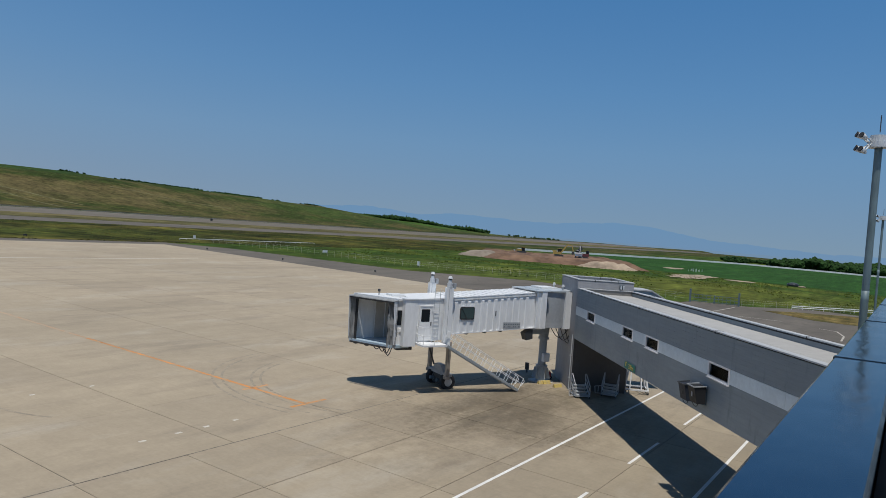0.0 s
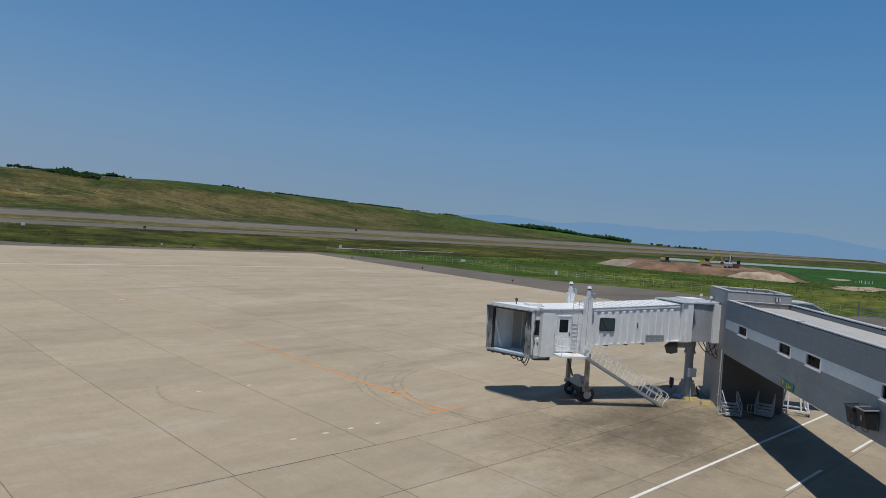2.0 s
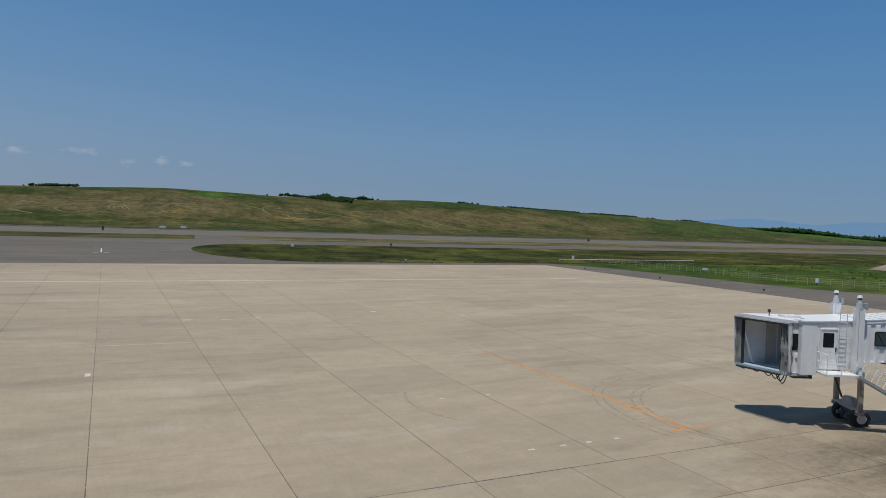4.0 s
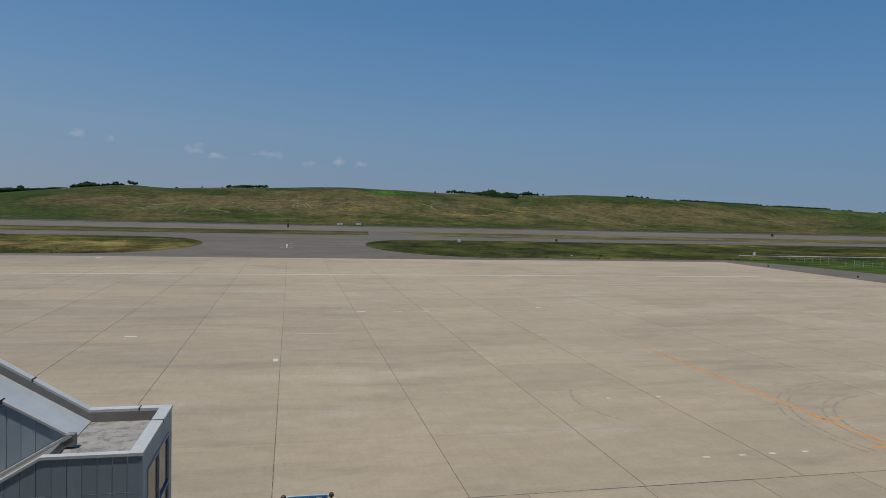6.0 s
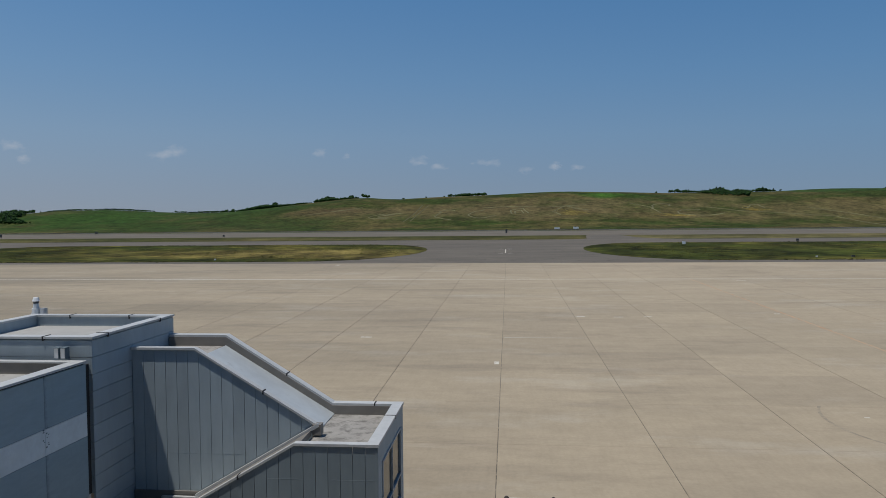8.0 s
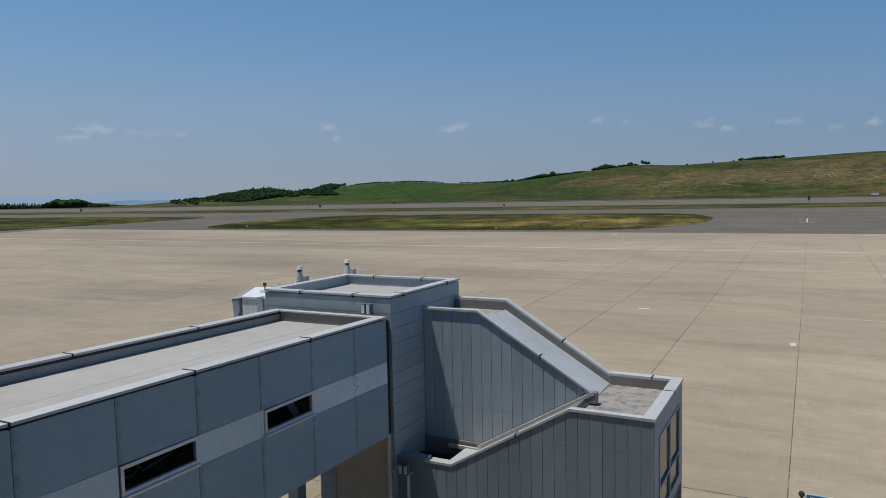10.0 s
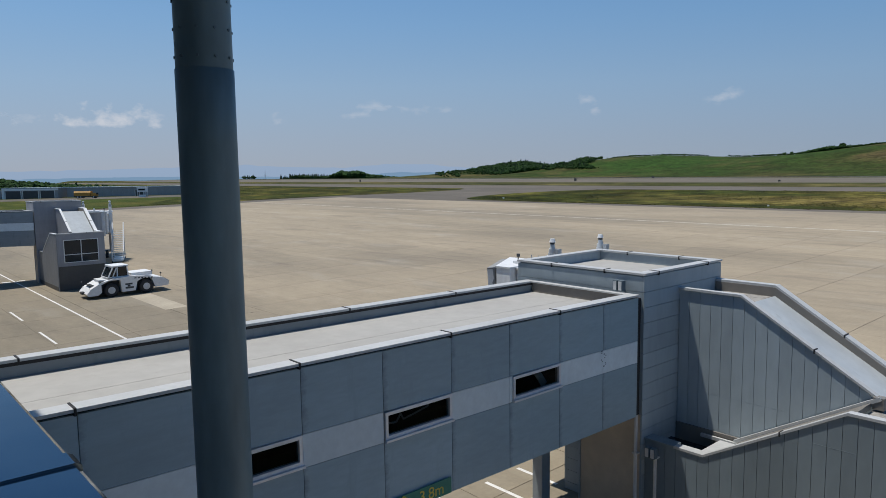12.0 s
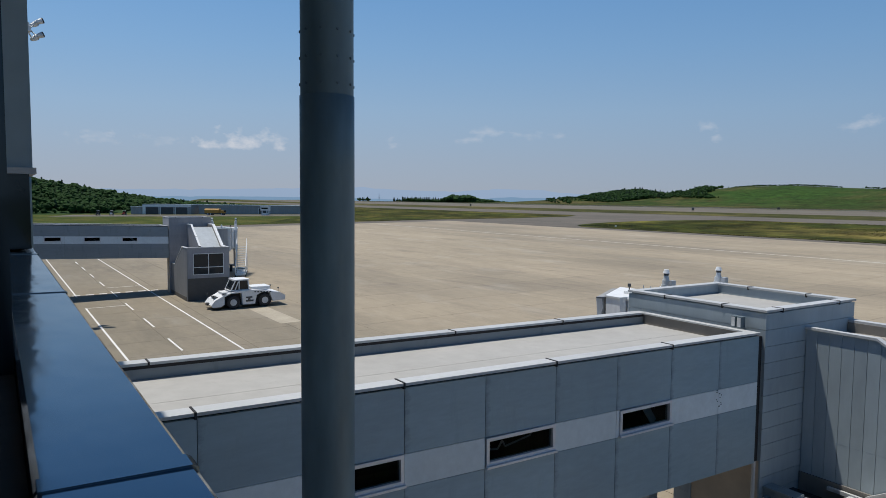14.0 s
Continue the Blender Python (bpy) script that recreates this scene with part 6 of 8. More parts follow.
    rod(bm, (p.x, p.y, zb - 0.1), (q.x, q.y, zb - 0.1), 0.06, 10)
    part("bumper", bm, RUBBER, top, "black rubber bumper")
    boxes("cabin_beam", DARK_STEEL, top, (11.9 + E, 13.0 + E, 0.9, 1.3, 3.1, 3.39))
    for v, dp in ((-0.1, 0.5), (0.05, 0.38), (0.35, 0.3), (0.8, 0.22), (1.6, 0.12), (2.5, 0.1)):
        p0, p1 = mouth(v, 0.3), mouth(v + 0.4, 0.5)
        pts = [p0.lerp(p1, i / 8) + Vector((0, 0, zb - 0.1 - dp * math.sin(math.pi * i / 8))) for i in range(9)]
        bm = bmesh.new()
        pipe_run(bm, pts, 0.03)
        part("hanging_cable", bm, RUBBER, top, "hanging black cable")
    bm = bmesh.new()
    p = mouth(1.9, -0.7)
    rod(bm, (p.x, p.y, zt_ + 0.14), (p.x, p.y, zt_ + 0.36), 0.03, 6)
    rod(bm, (p.x, p.y, zt_ + 0.36), (p.x, p.y, zt_ + 0.52), 0.09, 10)
    part("cabin_beacon", bm, DARK_STEEL, top, "small dark beacon")
    boxes("roof_box", WHITE, top, (12.2 + E, 13.1 + E, -0.6, 0.3, zt_ + 0.144, zt_ + 0.28))
    # lifting frame
    xm = 9.35 + E
    for s, off in ((-1.62, -0.22), (1.62, 0.22)):
        x = xm + off
        col = boxes("lift_column", TUNNEL_WHITE, top, (x - 0.24, x + 0.24, s - 0.17, s + 0.17, 3.35, 7.25), label="white lifting column")
        boxes("column_seam", TUNNEL_GREY, col, (x + 0.08, x + 0.1, s + 0.171, s + 0.185, 3.4, 7.2))
        bm = bmesh.new()
        rod(bm, (x, s, 7.254), (x, s, 7.36), 0.2, 14)
        rod(bm, (x, s, 7.36), (x, s, 7.56), 0.17, 14)
        rod(bm, (x, s, 7.56), (x, s, 7.76), 0.13, 14, 0.1)
        motor = part("motor", bm, GALVANISED, col, "lift motor with a white cap")
        bm = bmesh.new()
        rod(bm, (x, s, 7.76), (x, s, 7.86), 0.11, 12)
        part("motor_band", bm, DARK_STEEL, col)
        bm = bmesh.new()
        rod(bm, (x, s, 7.86), (x, s, 8.02), 0.15, 12, 0.1)
        part("motor_cap", bm, WHITE, col)
        boxes("motor_box", TUNNEL_GREY, col, (x - 0.42, x - 0.244, s - 0.14, s + 0.14, 7.2, 7.56))
        bm = bmesh.new()
        xl, sl = xm - 0.28 + off * 0.4, s * 0.86
        bar(bm, (xl, sl, 1.25), (xl, sl, 3.6), 0.25, 0.25)
        rod(bm, (xl, sl, 1.1), (xl, sl, 1.3), 0.24, 12)
        part("lift_leg", bm, LEG, top, "brown-grey steel lift leg")
    bm = bmesh.new()
    pipe_run(bm, [(xm + 0.5, -0.6, 3.7), (xm - 0.1, -0.3, 1.75)], 0.06, 8)
    part("brace", bm, DARK_STEEL, top)
    bm = bmesh.new()
    xw = xm - 0.5
    box(bm, xw - 0.14, xw + 0.3, -1.3, 1.3, 1.2, 1.42)
    prism(bm, [(-0.75, 1.42), (0.75, 1.42), (0.35, 1.85), (-0.35, 1.85)], "x", xw - 0.1, xw + 0.26)
    part("cross_beam", bm, TUNNEL_GREY, top, "grey cross beam")
    boxes("bogie", DARK_STEEL, top, (xw - 0.26, xw + 0.26, -0.6, 0.6, 0.5, 1.196), label="dark wheel bogie with drive motors")
    for y in (-0.45, 0.45):
        bm = bmesh.new()
        rod(bm, (xw + 0.26, y, 0.8), (xw + 0.56, y, 0.84), 0.13, 12)
        part("drive_motor", bm, STEEL, top)
    for y in (-0.93, 0.93):
        wheel(top, xw, y, 0.8, 0.56, 0.38)
    # service platform and stair
    boxes("platform", WHITE, top, (10.0 + E, 11.8 + E, 1.42, 2.62, 3.5, 3.62), label="white steel service platform")
    bm = bmesh.new()
    for x in (10.95 + E, 11.76 + E):
        rod(bm, (x, 2.58, 3.62), (x, 2.58, 4.72), 0.02, 6)
    rod(bm, (11.76 + E, 1.5, 3.62), (11.76 + E, 1.5, 4.72), 0.028, 6)
    for z in (4.2, 4.72):
        pipe_run(bm, [(10.95 + E, 2.58, z), (11.76 + E, 2.58, z), (11.76 + E, 1.5, z)], 0.019)
    part("platform_rail", bm, WHITE, top, "white platform railing")
    sx, ex, n = 10.0 + E, 4.1 + E, 18
    z_top, z_low = 3.56, 0.36
    for y in (1.93, 2.6):
        bm = bmesh.new()
        bar(bm, (sx, y, z_top), (ex, y, z_low), 0.05, 0.15)
        part("stringer", bm, JET_GREY, top, "steel stair stringer")
    for i in range(n):
        f = (i + 0.5) / n
        x, z = sx + (ex - sx) * f, z_top + (z_low - z_top) * f
        boxes("tread", JET_GREY, top, (x - 0.14, x + 0.14, 1.96, 2.57, z + 0.02, z + 0.06))
    for y in (1.93, 2.6):
        bm = bmesh.new()
        nx, nz = -0.42, 0.85
        for h in (0.6, 1.0):
            pipe_run(bm, [(sx + nx * h, y, z_top + nz * h), (ex + nx * h + 0.1, y, z_low + nz * h)], 0.019)
        pipe_run(bm, [(ex + nx + 0.1, y, z_low + nz), (ex - 0.5, y, z_low + 0.6), (ex - 0.2, y, z_low + 0.3)], 0.026)
        for i in range(10):
            f = i / 9
            x, z = sx + (ex - sx) * f, z_top + (z_low - z_top) * f
            rod(bm, (x, y, z), (x + nx, y, z + nz), 0.02, 6)
        part("stair_rail", bm, WHITE, top, "white steel stair railing")
    # ladder with a cage up the side
    xl = 10.5 + E
    bm = bmesh.new()
    for x in (xl - 0.2, xl + 0.2):
        rod(bm, (x, 1.75, 3.64), (x, 1.75, 7.2), 0.018, 6)
    for i in range(13):
        rod(bm, (xl - 0.2, 1.75, 3.85 + 0.26 * i), (xl + 0.2, 1.75, 3.85 + 0.26 * i), 0.014, 6)
    for z in (5.6, 6.3, 7.0):
        pipe_run(bm, [(xl + 0.34 * math.cos(a), 1.75 + 0.5 * math.sin(a), z) for a in [math.pi * k / 8 for k in range(9)]], 0.013)
    part("ladder", bm, GALVANISED, top, "pale caged roof ladder")
    # cables under the rotunda
    for k in range(4):
        p = Vector((0.6 - 0.35 * k, 1.3 + 0.1 * k, 4.5))
        pts = [p + Vector((-0.17 * i, 0.04 * i, -(0.7 + 0.2 * k) * math.sin(math.pi * i / 8))) for i in range(9)]
        bm = bmesh.new()
        pipe_run(bm, pts, 0.03)
        part("cable_loop", bm, RUBBER, top, "looping black cable")
    bm = bmesh.new()
    prism(bm, [(2.2, 3.7), (2.75, 3.6), (2.95, 4.1), (2.5, 4.38), (2.25, 4.38)], "y", 0.8, 1.3)
    part("cable_box", bm, DARK_STEEL, top, "dark cable box")
    return top


jet_bridge(pose(47.87, 22.44, 0.08, 0, 0, 153.5), 0.0, "white ribbed jet bridge on wheels with a grey rotunda")
jet_bridge(pose(-15.65, 26.95, 0.08, 0, 0, 182), -4.45, "white jet bridge behind the grey tower", beacons=())
LINK = thing("link_passage", pose(0, 0, 0), "short white link passage between tower and jet bridge", "passage")
boxes("passage_wall", TUNNEL_WHITE, LINK, (-15.95, -14.2, 22.26, 25.45, 4.5, 7.0))
boxes("passage_roof", ROOF_SHEET, LINK, (-16.0, -14.1, 22.26, 25.5, 7.004, 7.08))
jet_bridge(pose(-86.9, 22.9, 0.1, 0, 0, 161.5), 5.7, "white jet bridge farther along the terminal")


def aircraft_steps(m):
    """Tall white stairs; local y runs up the flight."""
    top = thing("aircraft_steps", m, "tall white mobile aircraft steps on the apron", "steps")
    run, rise, n = 5.6, 3.4, 16
    for s in (-0.66, 0.66):
        bm = bmesh.new()
        bar(bm, (s, 0, 0.35), (s, run, 0.35 + rise), 0.06, 0.22)
        part("stringer", bm, WHITE, top)
        bm = bmesh.new()
        pipe_run(bm, [(s, 0.1, 0.4), (s, 0.1, 1.4), (s, run, 1.4 + rise), (s, run, 0.4 + rise)], 0.06)
        for i in range(1, 8):
            y, z = run * i / 8, 0.35 + rise * i / 8
            rod(bm, (s, y, z), (s, y, z + 1.0), 0.035, 6)
        part("hand_rail", bm, WHITE, top, "white hand rail")
        bm = bmesh.new()
        bar(bm, (s, run - 0.2, 0.1), (s, run - 0.2, 0.35 + rise), 0.1, 0.1)
        part("leg", bm, WHITE, top)
        for y in (0.2, run - 0.2):
            wheel(top, s, y, 0.16, 0.16, 0.1, (1, 0, 0))
    for i in range(n):
        f = (i + 0.5) / n
        boxes("tread", GALVANISED, top, (-0.62, 0.62, run * f - 0.14, run * f + 0.14, 0.36 + rise * f, 0.4 + rise * f))
    boxes("base_beam", WHITE, top, (-0.64, 0.64, 0.1, run, 0.18, 0.3))
    return top


aircraft_steps(pose(-92.9, 27.5, zg(0, 27.5) + 0.055, 0, 0, 71))

# ---- things at the foot of the oblique bridge ----
def passenger_steps(m, label, flip=1):
    """Small wheeled steps: solid treads between tubular rails; local y runs up the flight."""
    top = thing("maintenance_steps", m, label, "steps", "mobile steps")
    for i in range(4):
        y, z = 0.28 * i, 0.32 + 0.24 * i
        bm = bmesh.new()
        box(bm, -0.5, 0.5, y, y + 0.3, z, z + 0.05)
        box(bm, -0.5, 0.5, y + 0.27, y + 0.3, z - 0.19, z)
        part("tread", bm, GALVANISED, top)
    for s in (-0.53, 0.53):
        bm = bmesh.new()
        bar(bm, (s, -0.05, 0.25), (s, 1.15, 1.22), 0.04, 0.14)
        part("stringer", bm, GALVANISED, top)
        bm = bmesh.new()
        pipe_run(bm, [(s, -0.05, 0.2), (s, 0.0, 1.25), (s, 0.2, 1.4), (s, 1.05, 2.2), (s, 1.2, 2.15), (s, 1.2, 0.2)], 0.035)
        pipe_run(bm, [(s, 0.0, 0.8), (s, 1.2, 1.75)], 0.028)
        pipe_run(bm, [(s, 0.6, 0.7), (s, 0.6, 1.78)], 0.028)
        # white rail in grey: the bridge's shadow is put into its colour
        part("hand_rail", bm, TUNNEL_GREY, top, "tubular hand rail, white toned to grey for shade")
    bm = bmesh.new()
    s = -0.53 * flip
    pipe_run(bm, [(s, 0.1, 0.25), (s - 0.45 * flip, 0.0, 0.25), (s - 0.5 * flip, 0.0, 0.95), (s, 0.1, 1.05)], 0.03)
    pipe_run(bm, [(s - 0.25 * flip, 0.05, 0.25), (s - 0.25 * flip, 0.05, 1.0)], 0.025)
    part("side_loop", bm, GALVANISED, top, "pale folded outrigger")
    bm = bmesh.new()
    box(bm, -0.55, 0.55, -0.1, 1.3, 0.2, 0.25)
    part("base_frame", bm, GALVANISED, top)
    for x in (-0.5, 0.5):
        for y in (0.0, 1.2):
            wheel(top, x, y, 0.1, 0.1, 0.06, (1, 0, 0), "castor")
    return top


for x, y, a, f in ((45.2, 18.1, -50, 1), (47.2, 17.0, -78, 1)):
    passenger_steps(pose(x, y, zg(x, y) + 0.055, 0, 0, a) @ Matrix.Diagonal((0.95, 0.95, 0.68, 1)), "pale grey mobile maintenance steps under the bridge", f)


def white_stand(m):
    """A tall white trestle on castors."""
    top = thing("equipment_stand", m, "tall white tubular equipment stand under the bridge", "stand")
    for x in (-0.75, 0.75):
        for y in (-0.6, 0.6):
            bm = bmesh.new()
            bar(bm, (x, y, 0.15), (x * 0.45, y * 0.3, 2.3), 0.09, 0.09)
            part("leg", bm, WHITE, top)
            wheel(top, x, y, 0.1, 0.1, 0.06, (1, 0, 0), "castor")
    for z, k in ((0.25, 1.0), (2.28, 0.46)):
        for y in (-0.6, 0.6):
            bm = bmesh.new()
            bar(bm, (-0.78 * k, y * (k if k == 1 else 0.3), z), (0.78 * k, y * (k if k == 1 else 0.3), z), 0.09, 0.1)
            part("cross_bar", bm, WHITE, top)
    for x in (-0.75, 0.75):
        bm = bmesh.new()
        bar(bm, (x, -0.6, 0.25), (x, 0.6, 0.25), 0.08, 0.1)
        part("side_bar", bm, WHITE, top)
    for x in (-0.25, 0.2):
        bm = bmesh.new()
        bar(bm, (x * 1.6, -0.6, 0.25), (x, -0.2, 2.25), 0.07, 0.07)
        part("rung_post", bm, WHITE, top)
    boxes("axle_cover", DARK_STEEL, top, (-0.7, 0.9, 0.3, 0.58, 0.16, 0.24))
    return top


white_stand(pose(50.6, 16.3, zg(0, 16.3) + 0.055, 0, 0, -62) @ Matrix.Scale(1.15, 4))


def wheel_chock(m):
    top = thing("wheel_chock", m, "yellow wooden wheel chock on the concrete", "chock", "chocks")
    bm = bmesh.new()
    prism(bm, [(-0.14, 0), (0.14, 0), (0.05, 0.22), (-0.05, 0.22)], "y", -0.35, 0.35)
    part("wedge", bm, CHOCK_YELLOW, top)
    return top


for x, y, a in ((46.9, 22.0, 64), (47.2, 21.8, 70), (46.9, 20.75, 64)):
    wheel_chock(pose(x, y, zg(x, y) + 0.055, 0, 0, a))


def fire_extinguisher(m):
    top = thing("fire_extinguisher", m, "red wheeled fire extinguisher beside the column", "extinguisher")
    bm = bmesh.new()
    rod(bm, (0, 0, 0.12), (0, 0, 0.5), 0.1, 14)
    rod(bm, (0, 0, 0.5), (0, 0, 0.6), 0.1, 14, 0.04)
    part("tank", bm, RED, top)
    bm = bmesh.new()
    rod(bm, (0, 0, 0.6), (0, 0, 0.68), 0.04, 8)
    rod(bm, (0, 0.05, 0.66), (0.14, 0.1, 0.3), 0.015, 6)
    part("hose", bm, RUBBER, top)
    wheel(top, 0.18, 0, 0.12, 0.12, 0.06, (1, 0, 0))
    wheel(top, -0.18, 0, 0.12, 0.12, 0.06, (1, 0, 0))
    return top


fire_extinguisher(pose(48.8, 22.3, zg(0, 22.3) + 0.055))

WALL_R = pose(46.8, 19.74, 0, 0, 0, TURN)


def supply_cabinet(m, label, col, frame_mat):
    top = thing("power_supply_cabinet", m, label, "cabinet", "supply cabinets")
    bm = bmesh.new()
    prism(bm, [(-0.5, 0.0), (-0.08, 0.0), (-0.08, 0.86), (-0.68, 0.8)], "y", -0.38, 0.38)
    part("housing", bm, col, top)
    bm = bmesh.new()
    for p, q in (((-0.7, -0.4, 0.82), (-0.06, -0.4, 0.89)), ((-0.7, 0.4, 0.82), (-0.06, 0.4, 0.89)), ((-0.7, -0.4, 0.82), (-0.7, 0.4, 0.82))):
        bar(bm, p, q, 0.05, 0.05)
    part("rim", bm, frame_mat, top)
    boxes("bracket", STEEL, top, (-0.2, 0.02, -0.3, -0.22, -0.06, 0.75), (-0.2, 0.02, 0.22, 0.3, -0.06, 0.75))
    boxes("latch", frame_mat, top, (-0.62, -0.601, -0.08, 0.05, 0.3, 0.55))
    bm = bmesh.new()
    for k in range(6):
        a, b = math.pi * k / 6, math.pi * (k + 1) / 6
        rod(bm, (-0.4, -0.3 * math.cos(a), -0.2 * math.sin(a)), (-0.4, -0.3 * math.cos(b), -0.2 * math.sin(b)), 0.015, 6)
    part("cable", bm, RUBBER, top, "drooping black cable")
    return top


supply_cabinet(WALL_R @ pose(-0.03, -19.65, 4.58) @ Matrix.Scale(0.85, 4), "dark blue power supply cabinet hung on the bridge", paint("dark_blue_cabinet", (0.018, 0.026, 0.042), 0.6), DARK_STEEL)
supply_cabinet(WALL_R @ pose(-0.03, -20.6, 4.7) @ Matrix.Scale(0.85, 4), "black supply cabinet with a pale rim hung on the bridge", paint("black_cabinet", (0.016, 0.017, 0.019), 0.6), TUNNEL_GREY)


def letters(name, text, size, m, material, parent, depth=0.004):
    """Lettering as a mesh, standing in the local xz plane and facing local -y."""
    cu = bpy.data.curves.new(name, "FONT")
    cu.body, cu.size, cu.extrude, cu.align_x = text, size, depth, "CENTER"
    tmp = bpy.data.objects.new(name, cu)
    scene.collection.objects.link(tmp)
    me = bpy.data.meshes.new_from_object(tmp.evaluated_get(bpy.context.evaluated_depsgraph_get()))
    bpy.data.objects.remove(tmp)
    bpy.data.curves.remove(cu)
    me.materials.clear()
    me.materials.append(material)
    ob = new(name, me)
    ob.parent = parent
    ob.matrix_local = m @ pose(0, 0, 0, 90)
    return ob


def clearance_sign(m, label):
    top = thing("clearance_sign", m, label, "sign", "clearance signs")
    boxes("plate", GREEN_SIGN, top, (-0.8, 0.8, -0.02, 0.0, 0.0, 0.36))
    letters("number", "3.8m", 0.36, pose(0.22, -0.026, 0.06), SIGN_YELLOW, top)
    bm = bmesh.new()
    prism(bm, [(-0.62, 0.12), (-0.5, 0.12), (-0.5, 0.3), (-0.45, 0.3), (-0.56, 0.36), (-0.67, 0.3), (-0.62, 0.3)], "y", -0.03, -0.021)
    part("arrow", bm, SIGN_YELLOW, top)
    return top


clearance_sign(pose(-11.06, 9.15, 4.14, 0, 0, 90), "green clearance sign with yellow figures on the bridge")
clearance_sign(WALL_R @ pose(-0.04, -11.7, 4.22, 0, 0, -90), "green clearance sign with yellow figures on the bridge")

rng = random.Random(5)
SCUFF = thing("scuff_marks", pose(-11.099, 15.68, 0), "dark scuff marks on the pale bridge panel", "marks", kind="structure")
for k in range(11):
    y, z = 0.09 * math.sin(k * 1.3) + rng.uniform(-0.03, 0.03), 5.85 + 0.048 * k
    boxes("scuff", STEEL, SCUFF, (-0.004, 0.005, y - rng.uniform(0.01, 0.03), y + rng.uniform(0.01, 0.03), z, z + rng.uniform(0.012, 0.035)))

# wall lamps and drain pipes on the near tower and stair
wall_lamp(WALL_R @ pose(3.15, 0.0, 7.95))
wall_lamp(pose(-11.8, 17.6, 7.84))
wall_lamp(pose(-10.72, 17.74, 3.0))


def drain_pipe(pts, r, label):
    top = thing("drain_pipe", pose(0, 0, 0), label, "pipe", "drain pipes")
    railing_pipe(top, "pipe", pts, r, GALVANISED)
    p = Vector(pts[-1])
    for k in range(3):
        z = 1.2 + 1.6 * k
        if z < pts[0][2]:
            boxes("clamp", GALVANISED, top, (p.x - r - 0.03, p.x + r + 0.03, p.y - r - 0.01, p.y + r + 0.06, z, z + 0.04))
    return top


drain_pipe([(-11.25, 17.54, 4.0), (-11.25, 17.54, 0.24)], 0.055, "thin pale drain pipe at the tower corner")
drain_pipe([(-10.66, 17.66, 2.82), (-10.66, 17.66, 0.24)], 0.05, "thin grey drain pipe on the stair wall")
a = WALL_R @ Vector((-0.08, 0.1, 0))
drain_pipe([(a.x, a.y, 4.3), (a.x, a.y, 0.25)], 0.035, "thin grey drain pipe at the oblique bridge tower")


# ---- tow tractor ----
def tow_tractor(m):
    top = thing("tow_tractor", m, "white aircraft tow tractor parked on the apron", "tow tractor")
    # local y runs from the nose (0) to the tail (7.3); x is across
    w = 1.3
    bm = bmesh.new()
    prism(bm, [(0.0, 0.5), (0.15, 0.28), (0.9, 0.28), (1.25, 0.5), (1.25, 1.2), (1.9, 1.5), (2.9, 1.5), (3.0, 0.35), (4.2, 0.35), (4.4, 1.2), (4.9, 1.42), (5.7, 1.36), (6.0, 0.45), (7.25, 0.5), (7.3, 0.95), (6.7, 1.32), (6.0, 1.42),
               (4.4, 1.72), (3.0, 1.72), (2.3, 1.65), (1.3, 1.42), (0.35, 0.92)], "x", -w, w)
    body = part("body", bm, WHITE, top, "white sloping body")
    for well in ([(1.2, 0.3), (3.05, 0.3), (3.05, 1.48), (1.2, 1.3)], [(4.2, 0.3), (6.0, 0.3), (6.0, 1.34), (4.2, 1.3)]):
        bm = bmesh.new()
        prism(bm, well, "x", -w + 0.5, w - 0.5)
        part("wheel_well", bm, RUBBER, body)
    for y in (2.1, 5.2):
        for x in (-w + 0.22, w - 0.22):
            wheel(top, x, y, 0.62, 0.62, 0.48, (1, 0, 0))
    # cab
    bm = bmesh.new()
    prism(bm, [(1.95, 1.7), (3.7, 1.7), (3.65, 2.66), (2.42, 2.66)], "x", -0.95, 0.95)
    cab = part("cab_glazing", bm, DARK_GLASS, top, "dark cab windows")
    bm = bmesh.new()
    for x in (-0.97, 0.97):
        for p, q in (((1.95, 1.7), (2.42, 2.66)), ((3.7, 1.7), (3.65, 2.66)), ((2.75, 1.7), (2.8, 2.66)), ((1.95, 1.74), (3.7, 1.74)), ((2.35, 1.74), (2.72, 2.6))):
            bar(bm, (x, *p), (x, *q), 0.09, 0.09)
    for p in ((1.95, 1.72), (2.42, 2.64), (3.7, 1.72), (3.65, 2.64)):
        bar(bm, (-0.97, *p), (0.97, *p), 0.09, 0.09)
    part("cab_frame", bm, WHITE, cab, "white cab frame")
    boxes("cab_roof", WHITE, cab, (-1.04, 1.04, 2.32, 3.78, 2.67, 2.78), label="white cab roof")
    boxes("engine_cover", WHITE, top, (-0.95, 0.85, 4.0, 5.9, 1.6, 1.95), label="white engine cover")
    for k in range(6):
        boxes("louvre", DARK_STEEL, body, (w + 0.003, w + 0.008, 4.15 + 0.3 * k, 4.33 + 0.3 * k, 1.46 - 0.02 * k, 1.56 - 0.02 * k))
    boxes("grille", DARK_STEEL, top, (-0.7, 0.7, 0.42, 0.8, 1.13, 1.18))
    boxes("wiper_panel", DARK_STEEL, top, (w - 0.5, w - 0.1, 1.1, 1.5, 1.47, 1.51))
    boxes("tool_box", WHITE, top, (-0.8, 0.8, 1.2, 1.85, 1.38, 1.6))
    for x in (-1.2, 1.2):
        bm = bmesh.new()
        rod(bm, (x, 0.25, 0.95), (x, 0.25, 1.35), 0.02, 6)
        rod(bm, (x, 6.6, 1.3), (x, 6.6, 1.7), 0.02, 6)
